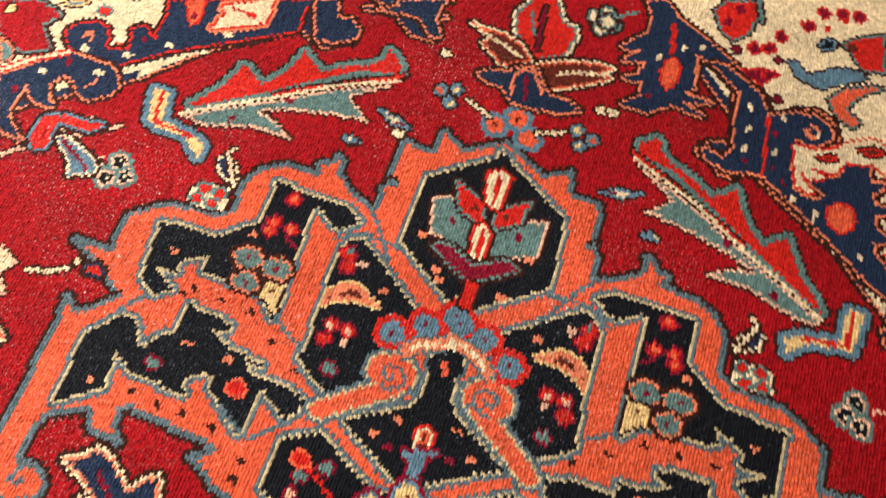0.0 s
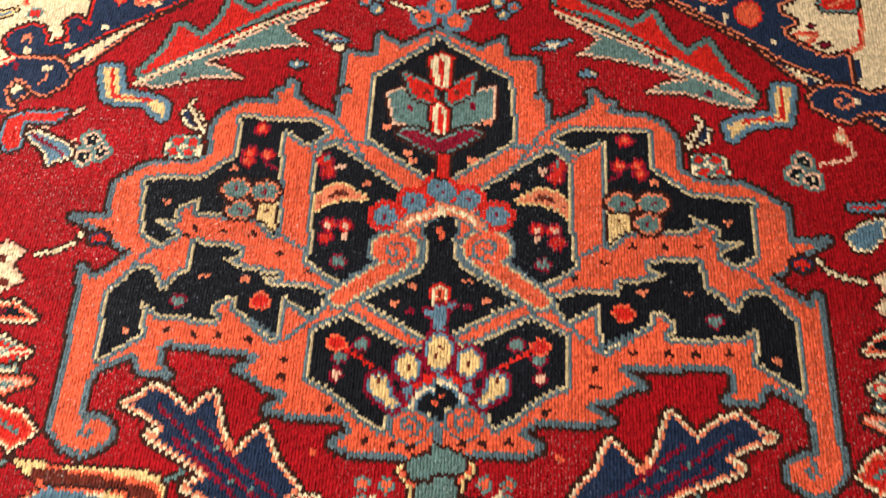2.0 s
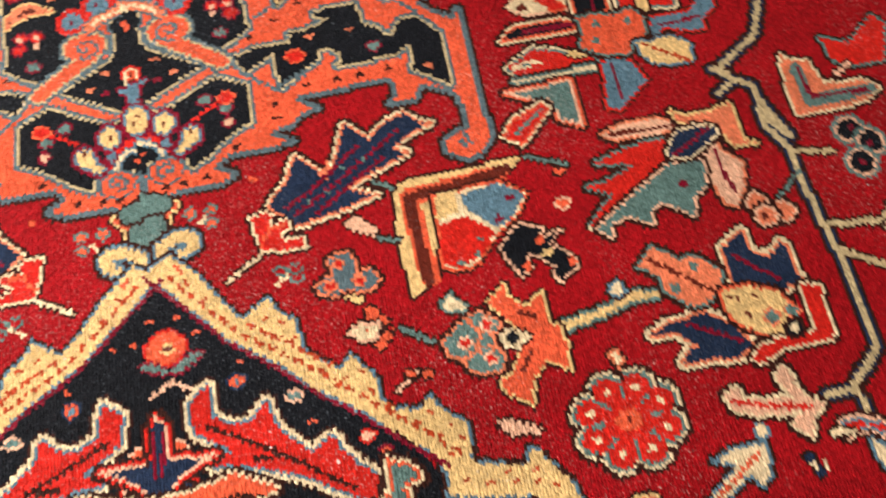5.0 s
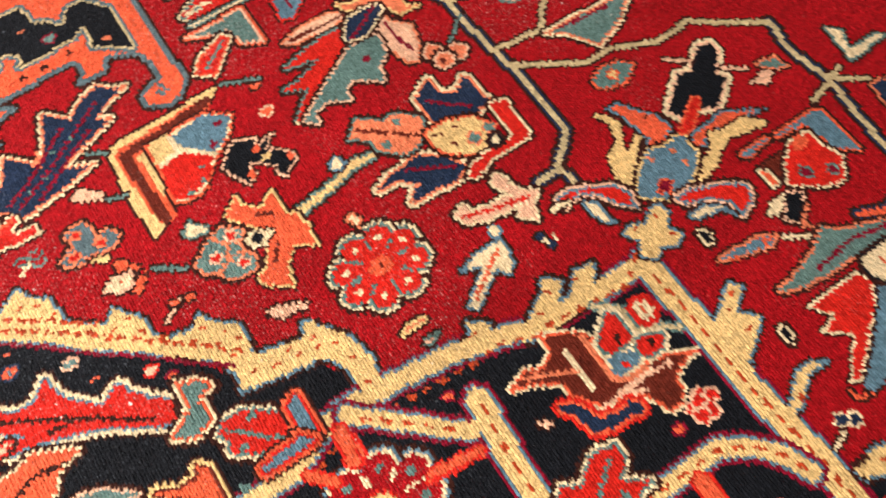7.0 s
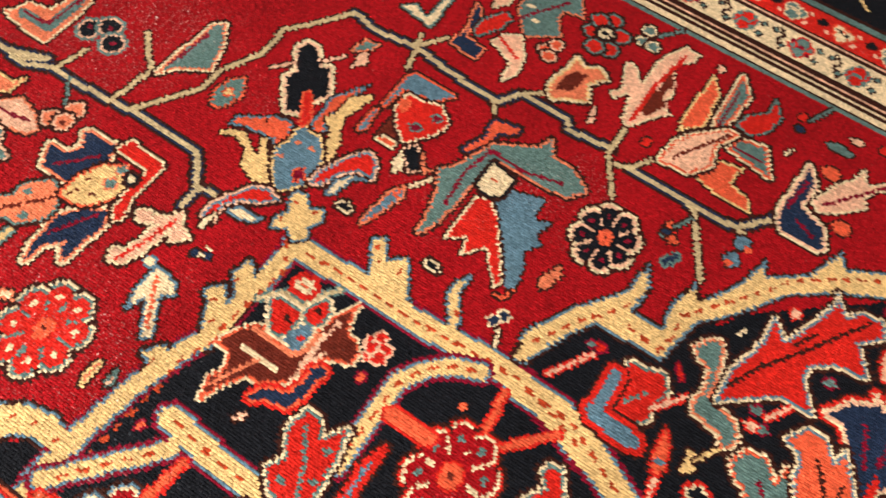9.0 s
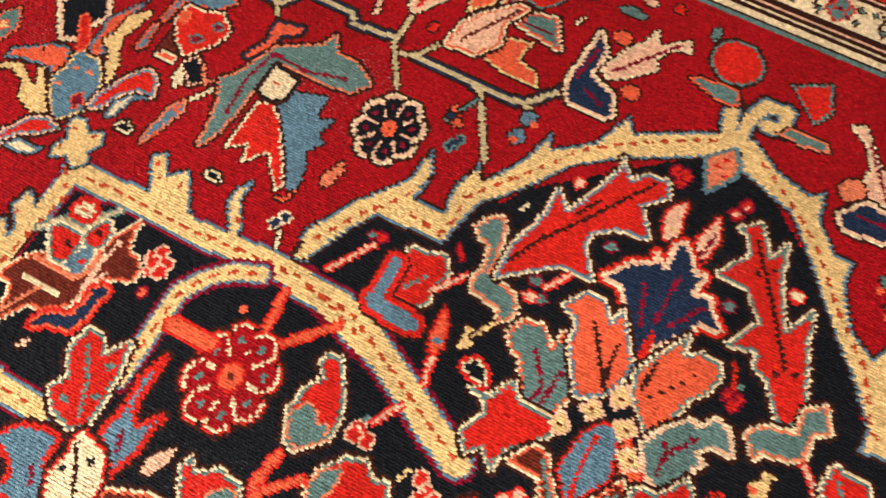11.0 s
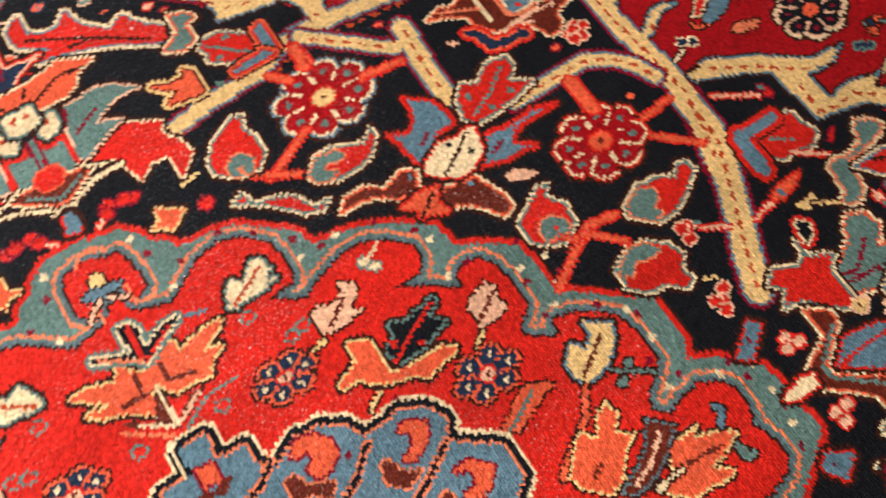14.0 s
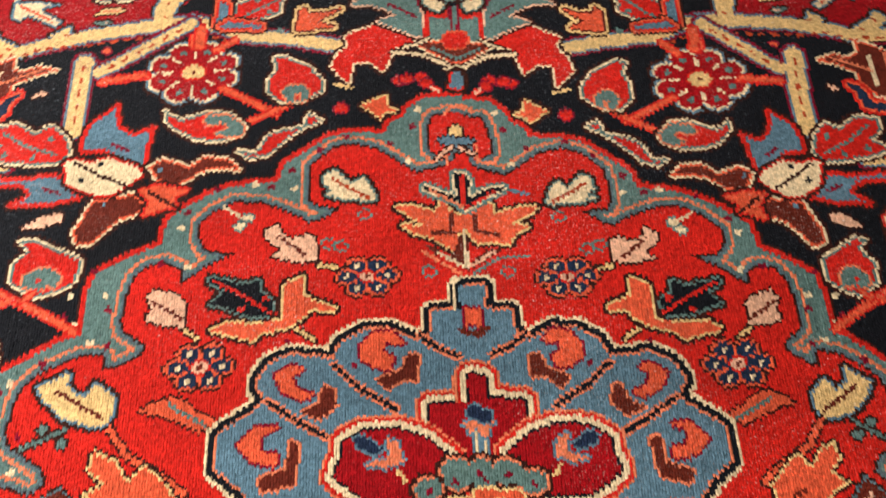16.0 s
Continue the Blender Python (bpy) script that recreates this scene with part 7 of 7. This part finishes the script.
def flat_pile(cells):
    """The pile further off, one face for a block of two by two knots."""
    r, c = np.nonzero(cells[: NY // 2 * 2 : 2, : NX // 2 * 2 : 2])
    r, c = r * 2, c * 2
    n = len(r)
    x, y = X0 + c * KNOT, Y0 + r * KNOT
    quads = np.stack([np.stack([x + i * 2 * KNOT, y + j * 2 * KNOT, np.full(n, PILE - 0.001)], 1) for i, j in ((0, 0), (1, 0), (1, 1), (0, 1))], 1)
    mesh = bpy.data.meshes.new("pile")
    mesh.from_pydata(quads.reshape(-1, 3).tolist(), [], np.arange(4 * n).reshape(n, 4).tolist())
    dyes = DYE[r, c]
    slots = np.unique(dyes)
    lookup = np.zeros(256, np.int32)
    for i, s in enumerate(slots):
        mesh.materials.append(DYES[CODES[s]])
        lookup[s] = i
    mesh.polygons.foreach_set("material_index", lookup[dyes].astype(np.int32))
    return mesh


rug = tagged(new("rug"), "hand-knotted wool rug with crimson field and angular medallion", "rug")
WHOLE = ("field", "medallion_ground", "guard_stripes", "minor_border", "red_border", "main_border")


STRAY = np.zeros((NY, NX), bool)


def pieces(cells):
    """The separate pieces of a figure as masks; single stray knots are set aside."""
    rows, cols = np.nonzero(cells)
    left = set(zip(rows.tolist(), cols.tolist()))
    found = []
    while left:
        heap = [left.pop()]
        piece = []
        while heap:
            r, c = heap.pop()
            piece.append((r, c))
            for q in ((r + 1, c), (r - 1, c), (r, c + 1), (r, c - 1), (r + 1, c + 1), (r - 1, c - 1), (r + 1, c - 1), (r - 1, c + 1)):
                if q in left:
                    left.remove(q)
                    heap.append(q)
        found.append(piece)
    found.sort(key=len, reverse=True)
    groups = [found[0]]
    for piece in found[1:]:
        if len(piece) < 6:
            r, c = np.array(piece).T
            STRAY[r, c] = True
        else:
            groups.append(piece)
    for group in groups:
        mask = np.zeros_like(cells)
        r, c = np.array(group).T
        mask[r, c] = True
        yield mask


for number, (name, label, _) in enumerate(NAMES):
    cells = (PART == number) & SEEN
    if cells.any():
        for mask in ([cells] if name in WHOLE else pieces(cells)):
            part(name, knots(mask), rug, label, "stuff" if name == "field" else "")
if STRAY.any():
    part("stray_knots", knots(STRAY), rug, "single stray knots of the pattern", "stuff")
part("outer_pile", flat_pile(~SEEN), rug, "patterned pile of the rug's far ends", "stuff")

# the woven back and the bound edges
def slab(name, lo, hi, mat, parent, label):
    bm = bmesh.new()
    bmesh.ops.create_cube(bm, size=1)
    for v in bm.verts:
        v.co = [a + (b - a) * (q + 0.5) for a, b, q in zip(lo, hi, v.co)]
    mesh = bpy.data.meshes.new(name)
    bm.to_mesh(mesh)
    bm.free()
    mesh.materials.append(mat)
    return part(name, mesh, parent, label)


slab("backing", (X0, Y0, 0.0), (X1, Y1, PILE - 0.004), DYES["w"], rug, "woven back of the rug")


# ---- the room round it ----
def plain(name, colour, rough, scale):
    mat = bpy.data.materials.new(name)
    mat.use_nodes = True
    nt = mat.node_tree
    bsdf = nt.nodes["Principled BSDF"]
    shade = span(nt, grain(nt, scale, 4, 0.6), 0.3, 0.7, 0.88, 1.1)
    nt.links.new(blend(nt, 1.0, colour, shade, "MULTIPLY"), bsdf.inputs["Base Color"])
    bsdf.inputs["Roughness"].default_value = rough
    return mat


def box(name, lo, hi, mat, label, kind="structure"):
    bm = bmesh.new()
    bmesh.ops.create_cube(bm, size=1)
    for v in bm.verts:
        v.co = [a + (b - a) * (q + 0.5) for a, b, q in zip(lo, hi, v.co)]
    mesh = bpy.data.meshes.new(name)
    bm.to_mesh(mesh)
    bm.free()
    mesh.materials.append(mat)
    return tagged(new(name, mesh), label, name.split("_")[0], kind=kind)


x0, x1, y0, y1, high = ROOM
paint, boards = plain("wall_paint", (0.22, 0.2, 0.18), 0.8, 8), plain("floor_wood", (0.22, 0.13, 0.07), 0.5, 14)
box("floor", (x0 - 0.1, y0 - 0.1, -0.1), (x1 + 0.1, y1 + 0.1, 0), boards, "brown floor under the rug")
box("ceiling", (x0 - 0.1, y0 - 0.1, high), (x1 + 0.1, y1 + 0.1, high + 0.1), plain("ceiling_paint", (0.38, 0.36, 0.34), 0.9, 6), "plain light grey ceiling")

def boxes(name, spans, mat, label, parent=None):
    """Several boxes as one mesh."""
    bm = bmesh.new()
    for lo, hi in spans:
        made = bmesh.ops.create_cube(bm, size=1)["verts"]
        for v in made:
            v.co = [a + (b - a) * (q + 0.5) for a, b, q in zip(lo, hi, v.co)]
    mesh = bpy.data.meshes.new(name)
    bm.to_mesh(mesh)
    bm.free()
    mesh.materials.append(mat)
    ob = new(name, mesh)
    ob.parent = parent
    return tagged(ob, label)


(m0, w0, _), (m1, w1, _) = ADDED_OPENINGS
# the openings are made up to let the added lamps in
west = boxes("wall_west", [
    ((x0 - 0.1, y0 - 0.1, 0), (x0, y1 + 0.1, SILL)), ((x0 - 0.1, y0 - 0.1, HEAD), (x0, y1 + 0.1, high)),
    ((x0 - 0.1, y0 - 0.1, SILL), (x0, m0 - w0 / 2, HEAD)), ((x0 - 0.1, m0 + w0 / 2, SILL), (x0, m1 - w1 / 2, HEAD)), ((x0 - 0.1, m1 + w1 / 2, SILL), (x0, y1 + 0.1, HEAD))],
    paint, "plain grey-brown wall with two openings added for lamps")
tagged(west, "plain grey-brown wall with two openings added for lamps", "wall", kind="structure")
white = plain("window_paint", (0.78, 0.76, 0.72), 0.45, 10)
# frames and sills invented round the two unseen lamps
for number, (m, w, _) in enumerate(ADDED_OPENINGS):
    lamp_surround = tagged(new("window_%d" % (number + 1)), "white painted window frame added round an unseen lamp", "window", kind="structure")
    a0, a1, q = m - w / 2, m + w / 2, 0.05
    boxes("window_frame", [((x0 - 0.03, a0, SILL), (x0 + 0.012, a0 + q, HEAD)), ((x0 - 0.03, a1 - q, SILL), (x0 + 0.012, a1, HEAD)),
                           ((x0 - 0.03, a0 + q, HEAD - q), (x0 + 0.012, a1 - q, HEAD)), ((x0 - 0.03, a0 + q, SILL), (x0 + 0.012, a1 - q, SILL + q))], white, "", lamp_surround)
    boxes("window_sill", [((x0 + 0.012, a0 - 0.04, SILL - 0.03), (x0 + 0.12, a1 + 0.04, SILL))], white, "", lamp_surround)
box("wall_east", (x1, y0 - 0.1, 0), (x1 + 0.1, y1 + 0.1, high), paint, "plain grey-brown wall")
box("wall_south", (x0, y0 - 0.1, 0), (x1, y0, high), paint, "plain grey-brown wall")
box("wall_north", (x0, y1, 0), (x1, y1 + 0.1, high), paint, "plain grey-brown wall")
